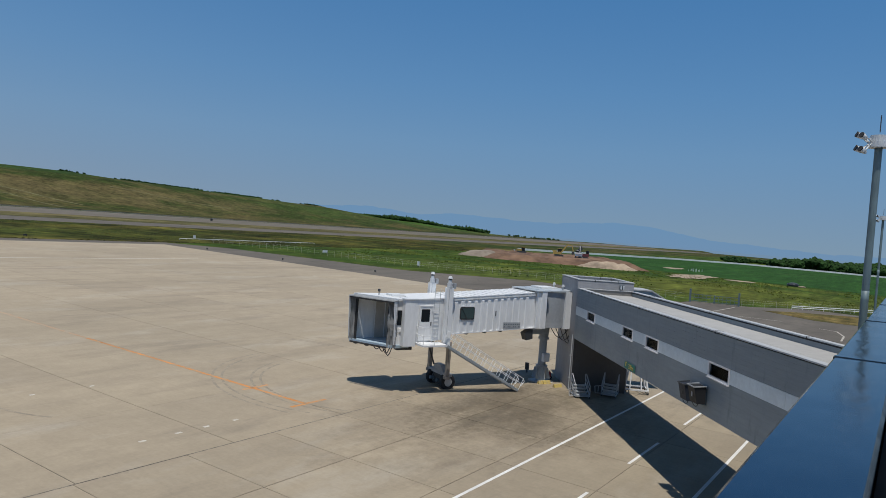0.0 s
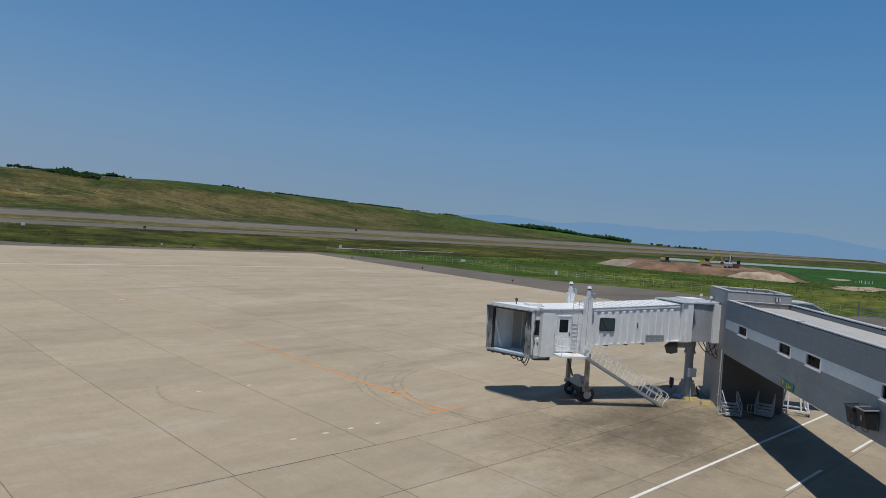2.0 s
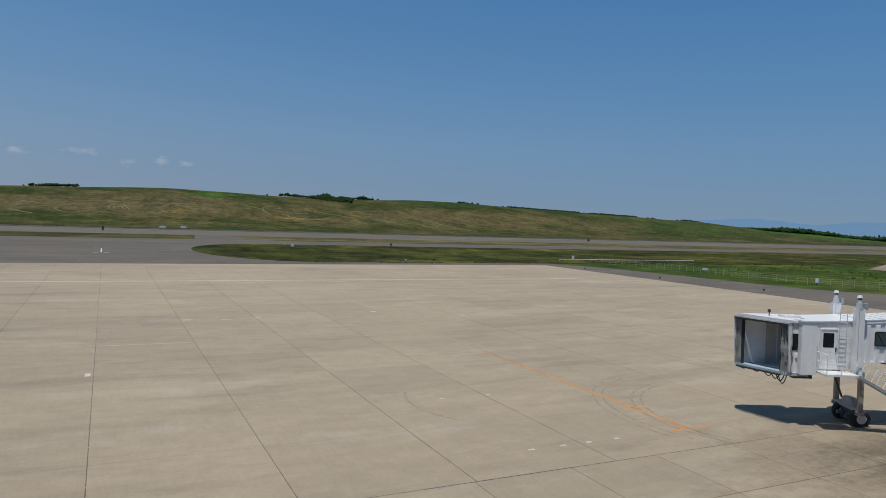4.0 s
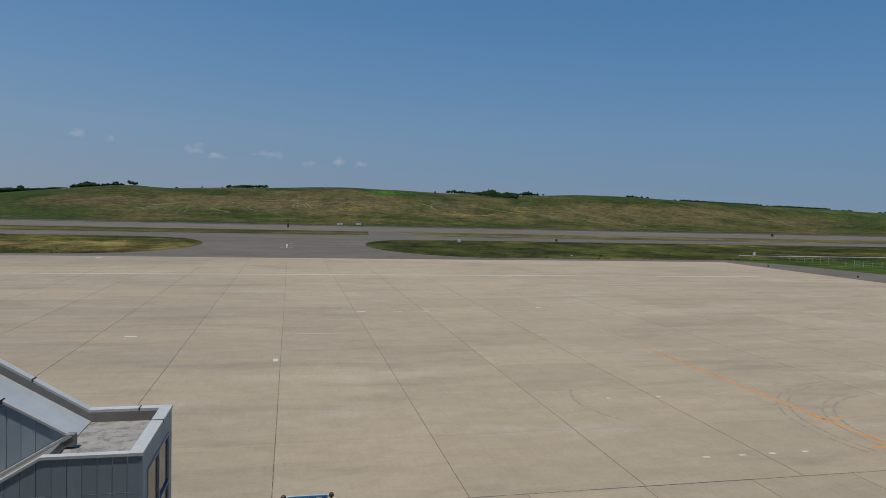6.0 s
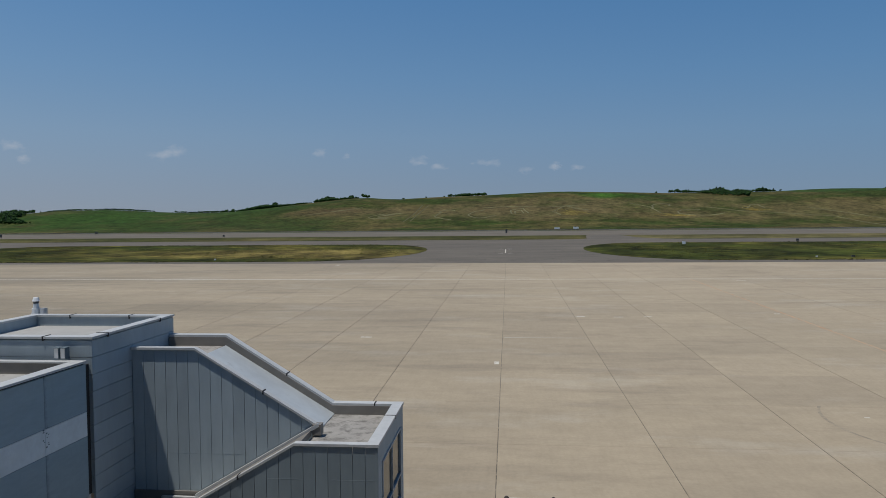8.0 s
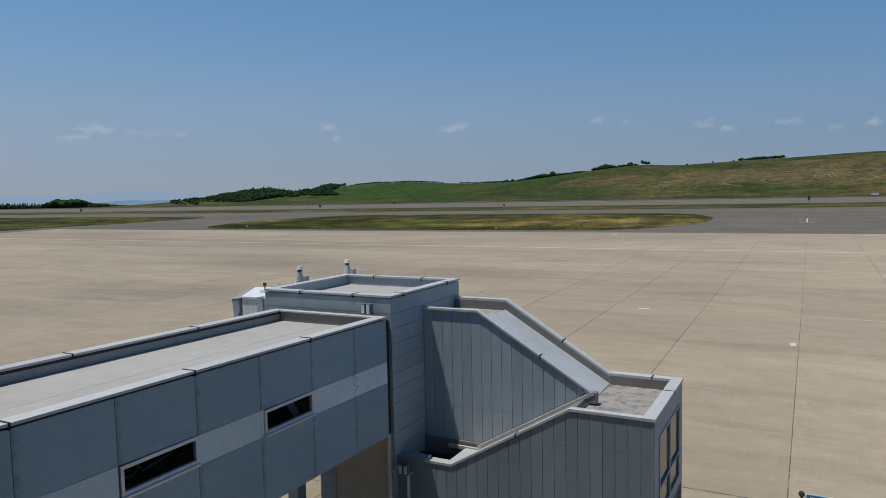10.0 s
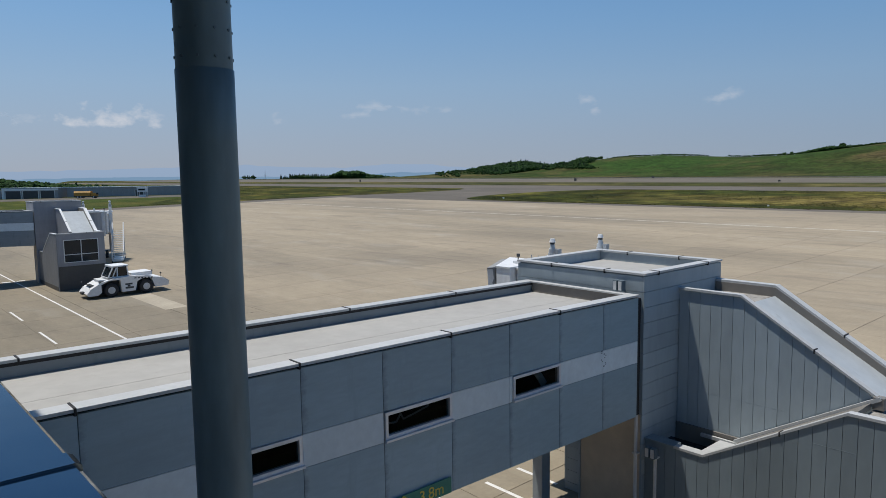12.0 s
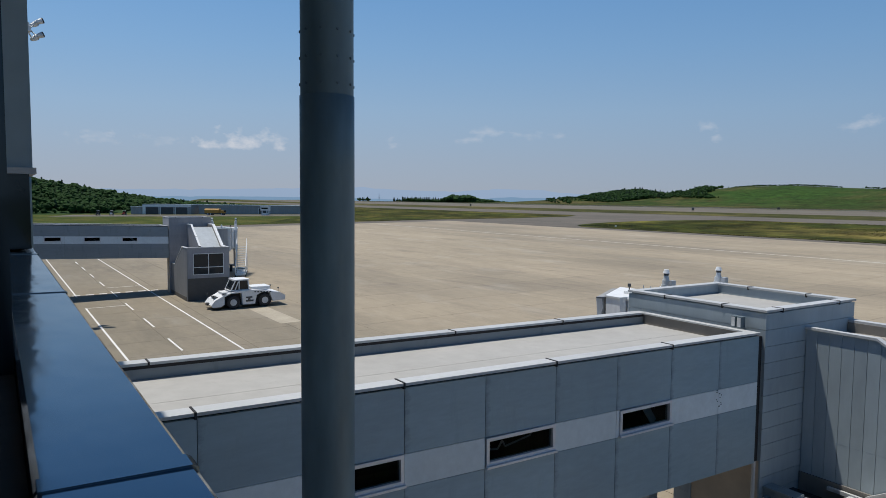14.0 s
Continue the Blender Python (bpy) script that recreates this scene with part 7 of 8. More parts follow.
        bmesh.ops.create_uvsphere(bm, u_segments=8, v_segments=6, radius=0.09, matrix=Matrix.Translation((x, 6.6, 1.72)))
        bmesh.ops.create_uvsphere(bm, u_segments=8, v_segments=6, radius=0.07, matrix=Matrix.Translation((x, 0.25, 1.36)))
        part("marker_lamp", bm, DARK_STEEL, top)
    for x in (w + 0.003,):
        boxes("logo_mark", DARK_STEEL, body, (x, x + 0.004, 3.3, 3.95, 0.95, 1.1), (x, x + 0.004, 3.5, 3.75, 0.78, 0.94), (x, x + 0.004, 3.3, 4.05, 0.6, 0.77))
    boxes("hitch", DARK_STEEL, top, (-0.3, 0.3, -0.16, 0.1, 0.4, 0.62))
    return top


tow_tractor(pose(-68.5, 17.1, 0.31, 0.8, 0, 0))

# ---- blue lantern sign below the deck ----
def blue_sign(m):
    top = thing("apron_sign", m, "blue and white sign board between two round lamps", "sign")
    board = boxes("board", BLUE, top, (0.14, 1.55, -0.06, 0.0, 0.3, 1.02), label="blue board with pale bars")
    boxes("board_rim", LINE_WHITE, board, (0.1, 1.59, -0.03, -0.002, 1.021, 1.03), (0.1, 0.136, -0.066, 0.0, 0.3, 1.02), (1.554, 1.59, -0.066, 0.0, 0.3, 1.02), label="pale rim")
    for k in range(3):
        x = 0.2 + 0.46 * k
        boxes("dark_field", paint("navy_sign", (0.02, 0.09, 0.26), 0.4), board, (x, x + 0.38, -0.068, -0.061, 0.78, 0.98))
        boxes("letter_bar", LINE_WHITE, board, (x + 0.04, x + 0.24, -0.074, -0.069, 0.92, 0.96))
    for x in (0.0, 1.69):
        bm = bmesh.new()
        rod(bm, (x, 0, 0), (x, 0, 0.9), 0.035, 8)
        post = part("lamp_post", bm, DARK_STEEL, top, "thin dark post", True)
        bm = bmesh.new()
        bmesh.ops.create_uvsphere(bm, u_segments=12, v_segments=8, radius=0.1, matrix=Matrix.Translation((x, 0, 0.99)))
        part("globe", bm, paint("brown_globe", (0.05, 0.04, 0.03), 0.25, relief=0), post, "dark round lamp", True)
    return top


blue_sign(pose(-0.11, 25.1, 0.17))

# ---- dark parapet inside the coping and the projecting bay of the terminal ----
def plain_box(name, b, mat, label, category, kind="structure"):
    ob = boxes(name, mat, None, b)
    return tagged(ob, label, category, kind=kind)


# black stands in for the shade inside the coping
plain_box("wall_deck_inner", (-30, 30, -0.9, 0.041, LZ - 0.9, LZ - 0.06), GASKET, "inner face of the deck parapet, blackened for its shade", "wall")
plain_box("wall_deck_screen", (-7.9, -2.75, -0.12, 0.041, LZ - 0.059, LZ + 6), DARK_GLASS, "dark glazed screen of the observation deck", "wall")
BAY = thing("wall_bay", pose(0, 0, 0), "pale metal bay of the terminal over dark glass", "wall", kind="structure")
for ya, yb in ((-3.0, -1.6), (-1.594, -0.05), (-0.044, 0.33)):
    boxes("bay_panel", BAY_METAL, BAY, (-40, -7.9, ya, yb, 11.46, 19.0), label="metal panel tinted blue-grey for its skylit shade")
boxes("bay_glass", DARK_GLASS, BAY, (-40, -7.93, -3.0, 0.30, LZ + 0.02, 11.4), label="dark glass below the panel")
boxes("bay_sill", FACADE, BAY, (-40, -7.86, -3.0, 0.36, 11.4, 11.46))
# unseen eave, added to keep the sun off the mast and coping
plain_box("roof_sun_blocker", (-11.5, 12, -3.0, 2.85, 17.0, 17.4), FACADE, "unseen eave added to shade the mast and deck coping", "roof")
plain_box("wall_upper", (-7.9, 12, -3.4, -3.0, LZ - 0.7, 17.0), FACADE, "pale upper wall of the terminal behind the deck", "wall")
plain_box("roof_terminal", (-60, 60, -40, -3.0, LZ - 1.0, LZ - 0.7), ROOFING, "flat grey roof of the terminal", "roof")

# ---- fences, gate and rails at the apron's edge ----
def wire_fence(name, pts, step, height, label, r=0.022):
    """Posts with three wires along a line of places."""
    top = thing(name, pose(0, 0, 0), label, "fence", "airfield fences")
    bm = bmesh.new()
    rod(bm, (0, 0, -0.2), (0, 0, height), r, 6)
    post = mesh_of("post", bm, LINE_FAINT)
    for (x0, y0), (x1, y1) in zip(pts, pts[1:]):
        n = max(1, round(math.hypot(x1 - x0, y1 - y0) / step))
        for i in range(n):
            x, y = x0 + (x1 - x0) * i / n, y0 + (y1 - y0) * i / n
            p = new("post", post)
            p.parent = top
            p.location = (x, y, zg(x, y))
        bm = bmesh.new()
        for h in (0.4, 0.7, 0.95):
            rod(bm, (x0, y0, zg(x0, y0) + height * h), (x1, y1, zg(x1, y1) + height * h), 0.006, 4)
        part("wire", bm, GALVANISED, top)
    return top


wire_fence("wire_fence", [(128, 165), (134, 136), (134, 112), (135, 100), (141, 91), (151, 79), (150, 60), (141, 37)], 2.3, 1.6, "pale posts of a wire fence along the apron")
wire_fence("wire_fence", [(144, 27), (152, 20), (175, 0), (180, -60)], 2.6, 1.5, "pale posts of a wire fence beyond the gate")


def pipe_rail(name, x0, y0, x1, y1, h, label, n=10, rails=(1.0, 0.55)):
    top = thing(name, pose(0, 0, 0), label, "rail", "pipe rails")
    z0, z1 = zg(x0, y0), zg(x1, y1)
    for k in rails:
        bm = bmesh.new()
        rod(bm, (x0, y0, z0 + h * k), (x1, y1, z1 + h * k), 0.07, 8)
        part("rail_pipe", bm, WHITE, top)
    for i in range(n + 1):
        f = i / n
        x, y = x0 + (x1 - x0) * f, y0 + (y1 - y0) * f
        bm = bmesh.new()
        rod(bm, (x, y, zg(x, y) - 0.1), (x, y, zg(x, y) + h), 0.04, 6)
        part("rail_post", bm, WHITE, top)
    return top


pipe_rail("pipe_rail", 123, 173.5, 176, 172.5, 0.42, "low white pipe rail in the grass", 24, (1.0,))
pipe_rail("guard_rail", 154, 19.5, 172, 4.5, 0.75, "low white guard rail beside the asphalt", 9)


def steel_gate(p, q):
    top = thing("metal_gate", pose(0, 0, 0), "blue-grey steel gate across the asphalt road", "gate")
    p, q = Vector((*p, zg(0, p[1]))), Vector((*q, zg(0, q[1])))
    for k in (0, 1):
        bm = bmesh.new()
        e = p if k == 0 else q
        bar(bm, e - Vector((0, 0, 0.2)), e + Vector((0, 0, 2.6)), 0.3, 0.3)
        part("gate_post", bm, STEEL, top)
    for h in (0.35, 1.0, 1.6):
        bm = bmesh.new()
        bar(bm, p + Vector((0, 0, h)), q + Vector((0, 0, h)), 0.08, 0.1)
        part("gate_rail", bm, STEEL, top)
    for i in range(1, 12):
        bm = bmesh.new()
        e = p.lerp(q, i / 12)
        w = 0.2 if i == 6 else 0.05
        bar(bm, e + Vector((0, 0, 0.1)), e + Vector((0, 0, 1.7)), w, w)
        part("gate_bar", bm, STEEL, top)
    return top


steel_gate((140.5, 35.8), (144, 27.5))


# ---- woods ----
def woods(name, spots, size, conifer_share, label, seed, mats=(LEAF, CONIFER), fine=2, clumps=5):
    """Far trees: each a crown of several ragged clumps on a short trunk; conifers are stepped ragged cones. One mesh for a whole wood."""
    rng = np.random.default_rng(seed)
    bm = bmesh.new()
    bmesh.ops.create_icosphere(bm, subdivisions=fine, radius=1.0)
    base = np.array([v.co for v in bm.verts])
    faces = np.array([[v.index for v in f.verts] for f in bm.faces])
    bm.free()
    for kind in (0, 1):
        vs, fs, count = [], [], 0
        for x, y, z, *big in spots:
            conifer = rng.random() < conifer_share
            if conifer != (kind == 1):
                continue
            s = size * rng.uniform(0.55, 1.4) * (big[0] if big else 1.0)
            lots = []
            if conifer:
                for k in range(4):
                    r = 0.30 * (1 - k / 4.6)
                    lots.append(((0, 0, 0.30 + 0.24 * k), (r, r, 0.2)))
            else:
                for k in range(clumps):
                    a, d = rng.uniform(0, 6.28), rng.uniform(0.1, 0.46)
                    r = rng.uniform(0.2, 0.36)
                    lots.append(((d * math.cos(a), d * math.sin(a), rng.uniform(0.35, 0.75)), (r, r, r * 0.85)))
            for c, r in lots:
                j = base * (1 + rng.normal(0, 0.17, (len(base), 1)))
                v = j * np.array(r) + np.array(c)
                vs.append(v * s + np.array((x, y, z - 0.05 * s)))
                fs.append(faces + count)
                count += len(base)
        if not vs:
            continue
        me = bpy.data.meshes.new(name)
        me.from_pydata(np.concatenate(vs).tolist(), [], np.concatenate(fs).tolist())
        me.materials.append(mats[kind])
        tagged(new(name if kind == 0 else name.replace("wood", "conifer_wood"), me), label if kind == 0 else "dark ragged conifers in the wood", "trees", kind="stuff")


def scatter(n, seed, place, gaps=-0.12):
    """Places for trees, gathered in loose groves with gaps between."""
    rng = random.Random(seed)
    out = []
    while len(out) < n:
        p = place(rng)
        if noise.noise((p[0] * 0.035, p[1] * 0.035, seed)) > gaps + rng.uniform(-0.12, 0.12):
            out.append((*p, hill_z(*p)))
    return out


def steps_of(k, *stops):
    """Straight lines between stops (place, value)."""
    for (p, e), (q, g) in zip(stops, stops[1:]):
        if p <= k <= q:
            return e + (g - e) * (k - p) / (q - p)
    return stops[0][1] if k < stops[0][0] else stops[-1][1]


# dark copse below the crest, and the thin tree line along it
woods("copse_wood", [(x, y, z, (0.85 + 1.3 * max(0.0, noise.noise((x * 0.09, y * 0.05, 5)))) * steps_of(x, (138, 0.8), (148, 1.2), (160, 0.75), (176, 0.8), (200, 0.85), (212, 0.75), (222, 1.05), (242, 0.75))) for x, y, z in scatter(620, 1, lambda r: (lambda x: (x, 641 - r.random() * steps_of(x, (138, 5), (160, 8), (172, 44), (196, 50), (206, 14), (242, 8))))(0.45 * r.uniform(138, 242) + 0.55 * r.triangular(138, 242, 188)), -0.6)], 2.3, 0.25, "dark trees below the crest of the hill", 1)
woods("crest_wood", scatter(1100, 2, lambda r: (r.uniform(330, 790), 647 + r.uniform(-6, 4)), -0.25), 1.7, 0.08, "thin line of shrubs along the crest", 2, fine=1, clumps=4)
woods("slope_wood", [(x, y, z, steps_of(x, (730, 0.45), (770, 0.75), (805, 1.15), (950, 1.1), (995, 1.6), (1045, 1.3), (1085, 0.7))) for x, y, z in scatter(1700, 3, lambda r: (lambda x: (x, 647 - r.random() * steps_of(x, (730, 4), (800, 26), (870, 40), (930, 20), (970, 26), (1040, 36), (1085, 10))))(r.uniform(730, 1085)), -0.3)], 5.0, 0.05, "dense shrubs at the hill's low end", 3, fine=1)
def knoll_place(r):
    """Dark scrub below the knoll's western flank, then loose clumps along its top."""
    k = r.random()
    if k < 0.55:
        x = r.triangular(-262, -196, -226)
        return x, 647 - r.random() * steps_of(x, (-262, 4), (-240, 18), (-222, 34), (-196, 6))
    a, b, c = ((-206, -184, -195), (-183, -158, -171), (-158, -136, -150))[0 if k < 0.67 else 1 if k < 0.91 else 2]
    return r.triangular(a, b, c), 648 - 7 * r.random()


woods("knoll_wood", [(x, y, z, steps_of(x, (-262, 0.6), (-224, 1.25), (-205, 0.7), (-186, 0.6), (-171, 1.4), (-158, 0.9), (-136, 0.7))) for x, y, z in scatter(860, 4, knoll_place, -0.9)], 2.2, 0.1, "shrubs on the knoll of the hill", 4)
woods("lone_wood", [(x, 647, hill_z(x, 647), k) for x, k in ((-131, 1.7), (-134, 1.1), (-147, 1.0), (-168, 1.7), (-164, 1.2), (-221, 1.6), (-97, 0.6), (-268, 0.8), (-262, 0.9), (-76, 0.6), (352, 0.7), (346, 0.6), (133, 0.7))], 3.2, 0.0, "single round trees on the ridge", 31)
woods("ridge_wood", scatter(70, 14, lambda r: (r.triangular(-60, -8, -30), 646 + r.uniform(-5, 4)), -0.3), 2.3, 0.05, "low shrubs on the ridge", 14)
woods("hilltop_wood", scatter(420, 15, lambda r: (r.uniform(-470, -262), 648 + r.uniform(-7, 3)), -0.1), 1.5, 0.05, "low shrubs on the western ridge", 15, fine=1)


def west_place(r):
    y = 652 - 130 * r.random() ** 1.2
    a = radians(r.uniform(36.2 + 1.5 * noise.noise((y * 0.03, 0, 0)), 47.6))
    return -y * math.tan(a), y


woods("west_wood", [(x, y, z, steps_of(y, (520, 0.7), (600, 0.85), (640, 1.05)) * steps_of(math.degrees(math.atan2(-x, y)), (36.0, 0.6), (36.9, 1.0), (38.1, 0.65), (39.3, 0.9), (41.8, 1.15), (43.4, 1.05), (45.2, 0.85), (46.6, 0.5), (47.6, 0.25))) for x, y, z in scatter(2400, 5, west_place, -9)], 4.5, 0.22, "dense mixed wood at the hill's west end", 5)
woods("hedge_wood", scatter(60, 16, lambda r: (lambda a, y: (-y * math.tan(a), y))(radians(r.uniform(47, 49)), r.uniform(470, 600)), -9), 2.6, 0.0, "low shrubs at the foot of the wood", 16)
far_spots = []
rng = random.Random(6)
for k in range(520):
    a, d = rng.triangular(51.4, 58.2, 55.4), rng.uniform(980, 1090)
    x, y = -d * math.sin(radians(a)), d * math.cos(radians(a))
    far_spots.append((x, y, hill_z(x, y), steps_of(a, (51.6, 0.35), (54, 0.8), (55.5, 1.3), (56.6, 1.25), (57.4, 0.7), (58.2, 0.5))))
woods("plain_wood", far_spots, 7.4, 0.03, "rounded wood on the far plain", 6, fine=2, clumps=8)
woods("distant_wood", [(x, y, z, steps_of(-x, (900, 1.0), (960, 1.0), (1030, 0.5))) for x, y, z in scatter(170, 7, lambda r: (lambda a: (-1110 * math.sin(a), 1110 * math.cos(a)))(radians(r.uniform(57, 68))), 0.0)], 6.0, 0.7, "thin row of far conifers", 7, fine=1)
woods("east_wood", [(x, y, z, steps_of(y, (-90, 1.0), (20, 1.0), (60, 1.0), (90, 0.75), (125, 0.4)) * (1.15 + 1.1 * noise.noise((x * 0.02, y * 0.03, 4)))) for x, y, z in scatter(1100, 8, lambda r: (r.uniform(560, 680), r.uniform(-90, 128)), -0.1)], 5.2, 0.0, "dark broadleaf trees beyond the meadow", 8, clumps=7)
woods("far_east_wood", scatter(40, 9, lambda r: (r.uniform(900, 940), r.uniform(430, 500)), -0.4), 2.4, 0.0, "low far shrubs", 9)


def bank_z(x, y):
    """The wooded bank behind the hangars."""
    k = smooth01((-430 - x) / 140.0)
    h = 25.0 * smooth01((150 - y) / 190.0) + 5.0 * smooth01((30 - y) / 60.0)
    return zg(x, y) + h * k - 0.5


sheet("wooded_bank", span(-900, -430, 20), span(-120, 170, 14), bank_z, LEAF, "leafy bank under the trees behind the hangars", "ground")
rng = random.Random(10)
spots = []
for k in range(3200):
    x, y = rng.uniform(-700, -448), rng.uniform(-60, 140)
    if y < 140 - (x + 448) * -0.02:
        spots.append((x, y, bank_z(x, y)))
woods("bank_wood", spots, 4.4, 0.06, "dense green trees on the bank behind the hangars", 10, clumps=6)


# ---- hangars and machines far along the apron ----
def far_hall(m, length, depth, height, doors, label, roof_over=0.3):
    top = thing("hangar", m, label, "hangar", "far halls")
    bm = bmesh.new()
    box(bm, 0, length, 0, depth, -0.5, height)
    part("wall", bm, BOARD_GREY, top, "grey metal wall")
    boxes("roof", BOARD, top, (-roof_over, length + roof_over, -roof_over, depth + roof_over, height + 0.004, height + 0.4), label="flat grey roof edge")
    for a, b, h in doors:
        # the bay's unlit inside, put in as a dark sheet on the wall
        d = boxes("door", DARK_STEEL, top, (a, b, -0.06, -0.004, 0, h), label="dark sheet standing in for an open unlit bay")
        for fa, fb in ((a - 0.25, a - 0.02), (b + 0.02, b + 0.25)):
            boxes("door_frame", WHITE, d, (fa, fb, -0.1, -0.004, 0, h + 0.2))
    n = int(length / 5)
    for i in range(n):
        boxes("wall_rib", PANEL, top, (i * 5 - 0.05 + 2.5, i * 5 + 0.05 + 2.5, -0.058, -0.004, 0.1, height - 0.1)) if not any(a - 0.4 < i * 5 + 2.5 < b + 0.4 for a, b, h in doors) else None
    return top


def along(p, q):
    return math.degrees(math.atan2(q[1] - p[1], q[0] - p[0]))


H1, H2, H3 = (-413, 63), (-389, 92), (-340, 153)
HV = Vector((24, 29)) / 37.64
HANGAR = far_hall(pose(H1[0] + HV.x * 6.9, H1[1] + HV.y * 6.9, 0.8, 0, 0, along(H1, H2)), 27.5, 12, 5.4, [(1.6, 9, 4.1), (10.2, 17.6, 4.1), (18.8, 25.6, 4.1)], "low grey hangar with a white front and dark sheets for open bays")
boxes("fascia", WHITE, HANGAR, (-0.2, 27.7, -0.25, -0.11, 4.4, 5.35), label="white band over the bays")
boxes("front_post", WHITE, HANGAR, (-0.2, 1.2, -0.25, -0.11, 0, 4.39), label="white front post")
far_hall(pose(H2[0] - 4, H2[1] + 2, 1.1, 0, 0, along(H2, H3)), 78, 10, 5.0, [(34, 38, 3.5)], "long low grey hall on the far apron")
far_hall(pose(H1[0] - HV.x * 0.2, H1[1] - HV.y * 0.2, 0.7, 0, 0, along(H1, H2)), 6.4, 6, 4.2, [], "small pale green shed beside the hangar")


def small_tractor(m, col, label):
    top = thing("tractor", m, label, "tractor", "parked tractors")
    boxes("body", col, top, (-0.5, 0.5, -1.6, 0.3, 0.7, 1.5))
    boxes("cab", DARK_GLASS, top, (-0.7, 0.7, 0.31, 1.6, 1.0, 2.4))
    boxes("cab_roof", WHITE, top, (-0.75, 0.75, 0.25, 1.65, 2.404, 2.55))
    for x in (-0.75, 0.75):
        wheel(top, x, 1.0, 0.7, 0.7, 0.4, (1, 0, 0))
        wheel(top, x, -1.1, 0.45, 0.45, 0.3, (1, 0, 0))
    return top


small_tractor(pose(-400.9, 57.7, 0.6, 0, 0, 70), RED, "small red tractor parked by the trees")
small_tractor(pose(-402.4, 45.4, 0.6, 0, 0, 75), DARK_STEEL, "small dark tractor parked by the trees")
small_tractor(pose(-401.7, 51.7, 0.6, 0, 0, 75), WHITE, "small white tractor parked by the trees")


def airfield_truck(m):
    top = thing("service_truck", m, "yellow tank truck parked before the hall", "truck")
    bm = bmesh.new()
    prism(bm, [(-1.2, 1.0), (1.2, 1.0), (1.2, 2.3), (0.7, 2.9), (-0.7, 2.9), (-1.2, 2.3)], "y", -4.5, 2.0)
    part("tank", bm, DULL_YELLOW, top, "yellow tank body")
    boxes("chassis", DARK_STEEL, top, (-0.9, 0.9, -4.6, 4.0, 0.55, 0.99))
    boxes("cab", DULL_YELLOW, top, (-1.15, 1.15, 2.25, 4.2, 0.995, 2.1))
    boxes("windscreen", DARK_GLASS, top, (-1.0, 1.0, 4.201, 4.22, 1.5, 2.2))
    for x in (-1.05, 1.05):
        for y in (-3.0, -1.8, 3.2):
            wheel(top, x, y, 0.55, 0.55, 0.35, (1, 0, 0))
    return top


airfield_truck(pose(-368.4, 96.6, 1.3, 0, 0, along(H2, H3) - 90) @ Matrix.Scale(1.2, 4))


def lift_cabin(m):
    top = thing("lift_cabin", m, "white raised service cabin on legs before the hall", "service cabin")
    boxes("cabin", WHITE, top, (-2.2, 2.2, -1.2, 1.2, 2.6, 4.6), label="white box cabin")
    boxes("cabin_window", DARK_GLASS, top, (-1.7, 1.7, -1.215, -1.202, 3.3, 4.1))
    boxes("cabin_roof", WHITE, top, (-2.4, 2.4, -1.4, 1.4, 4.604, 4.8))
    for x in (-1.9, 1.9):
        for y in (-1.0, 1.0):
            boxes("leg", GALVANISED, top, (x - 0.14, x + 0.14, y - 0.14, y + 0.14, -0.3, 2.596))
    boxes("base_box", WHITE, top, (-1.5, 1.3, -0.8, 0.8, -0.3, 1.2))
    return top


lift_cabin(pose(-348.5, 116.3, 1.5, 0, 0, along(H2, H3)))


def tower_mast(m):
    top = thing("antenna_tower", m, "thin far lattice mast among conifers", "mast")
    for a in range(3):
        bm = bmesh.new()
        c = Vector((math.cos(a * 2.1), math.sin(a * 2.1), 0)) * 1.2
        rod(bm, c, c * 0.3 + Vector((0, 0, 24)), 0.25, 6)
        part("leg", bm, GALVANISED, top)
    boxes("platform", GALVANISED, top, (-2, 2, -2, 2, 12, 13))
    return top


tower_mast(pose(-1000, 520, 4) @ Matrix.Scale(0.55, 4))

# ---- earthworks on the meadow ----
MC, ML = Vector((252, 117)), Vector((0.6, -0.8))
MW = Vector((0.8, 0.6))


def mound_z(a, b):
    """Height of the dumped earth at a along and b across the heap."""
    a2, b2 = a + 2.5 * noise.noise((a * 0.1, b * 0.1, 8)), b + 3.0 * noise.noise((a * 0.09, b * 0.09, 4))
    ra, rb = max(0.0, 1 - abs((a2 - 0.5) / 30) ** 4), max(0.0, 1 - abs(b2 / 23) ** 4)
    edge = min(1.0, 2.0 * min(ra, rb))
    n = noise.noise((a * 0.12, b * 0.12, 1)) * 0.9 + noise.noise((a * 0.35, b * 0.35, 5)) * 0.55 + abs(noise.noise((a * 0.8, b * 0.25, 2))) * 0.4
    return edge * (2.0 + n * 0.9 + 0.5 * smooth01((a + 10) / 40))


def mound(name, centre, A, B, height, mat, label):
    me = bpy.data.meshes.new(name)
    vs = []
    for b in B:
        for a in A:
            p = centre + ML * a + MW * b
            vs.append((p.x, p.y, zg(p.x, p.y) + height(a, b) - 0.02))
    w = len(A)
    me.from_pydata(vs, [], [(j * w + i, j * w + i + 1, (j + 1) * w + i + 1, (j + 1) * w + i) for j in range(len(B) - 1) for i in range(w - 1)])
    me.materials.append(mat)
    return tagged(new(name, me), label, "earth heap")


def small_heap(a, b):
    k = max(0.0, 1 - ((a + 1.5 * noise.noise((a * 0.2, b * 0.2, 3))) / 11) ** 2 - (b / 6) ** 2)
    return k ** 0.8 * (2.4 + 0.7 * noise.noise((a * 0.4, b * 0.4, 6)))


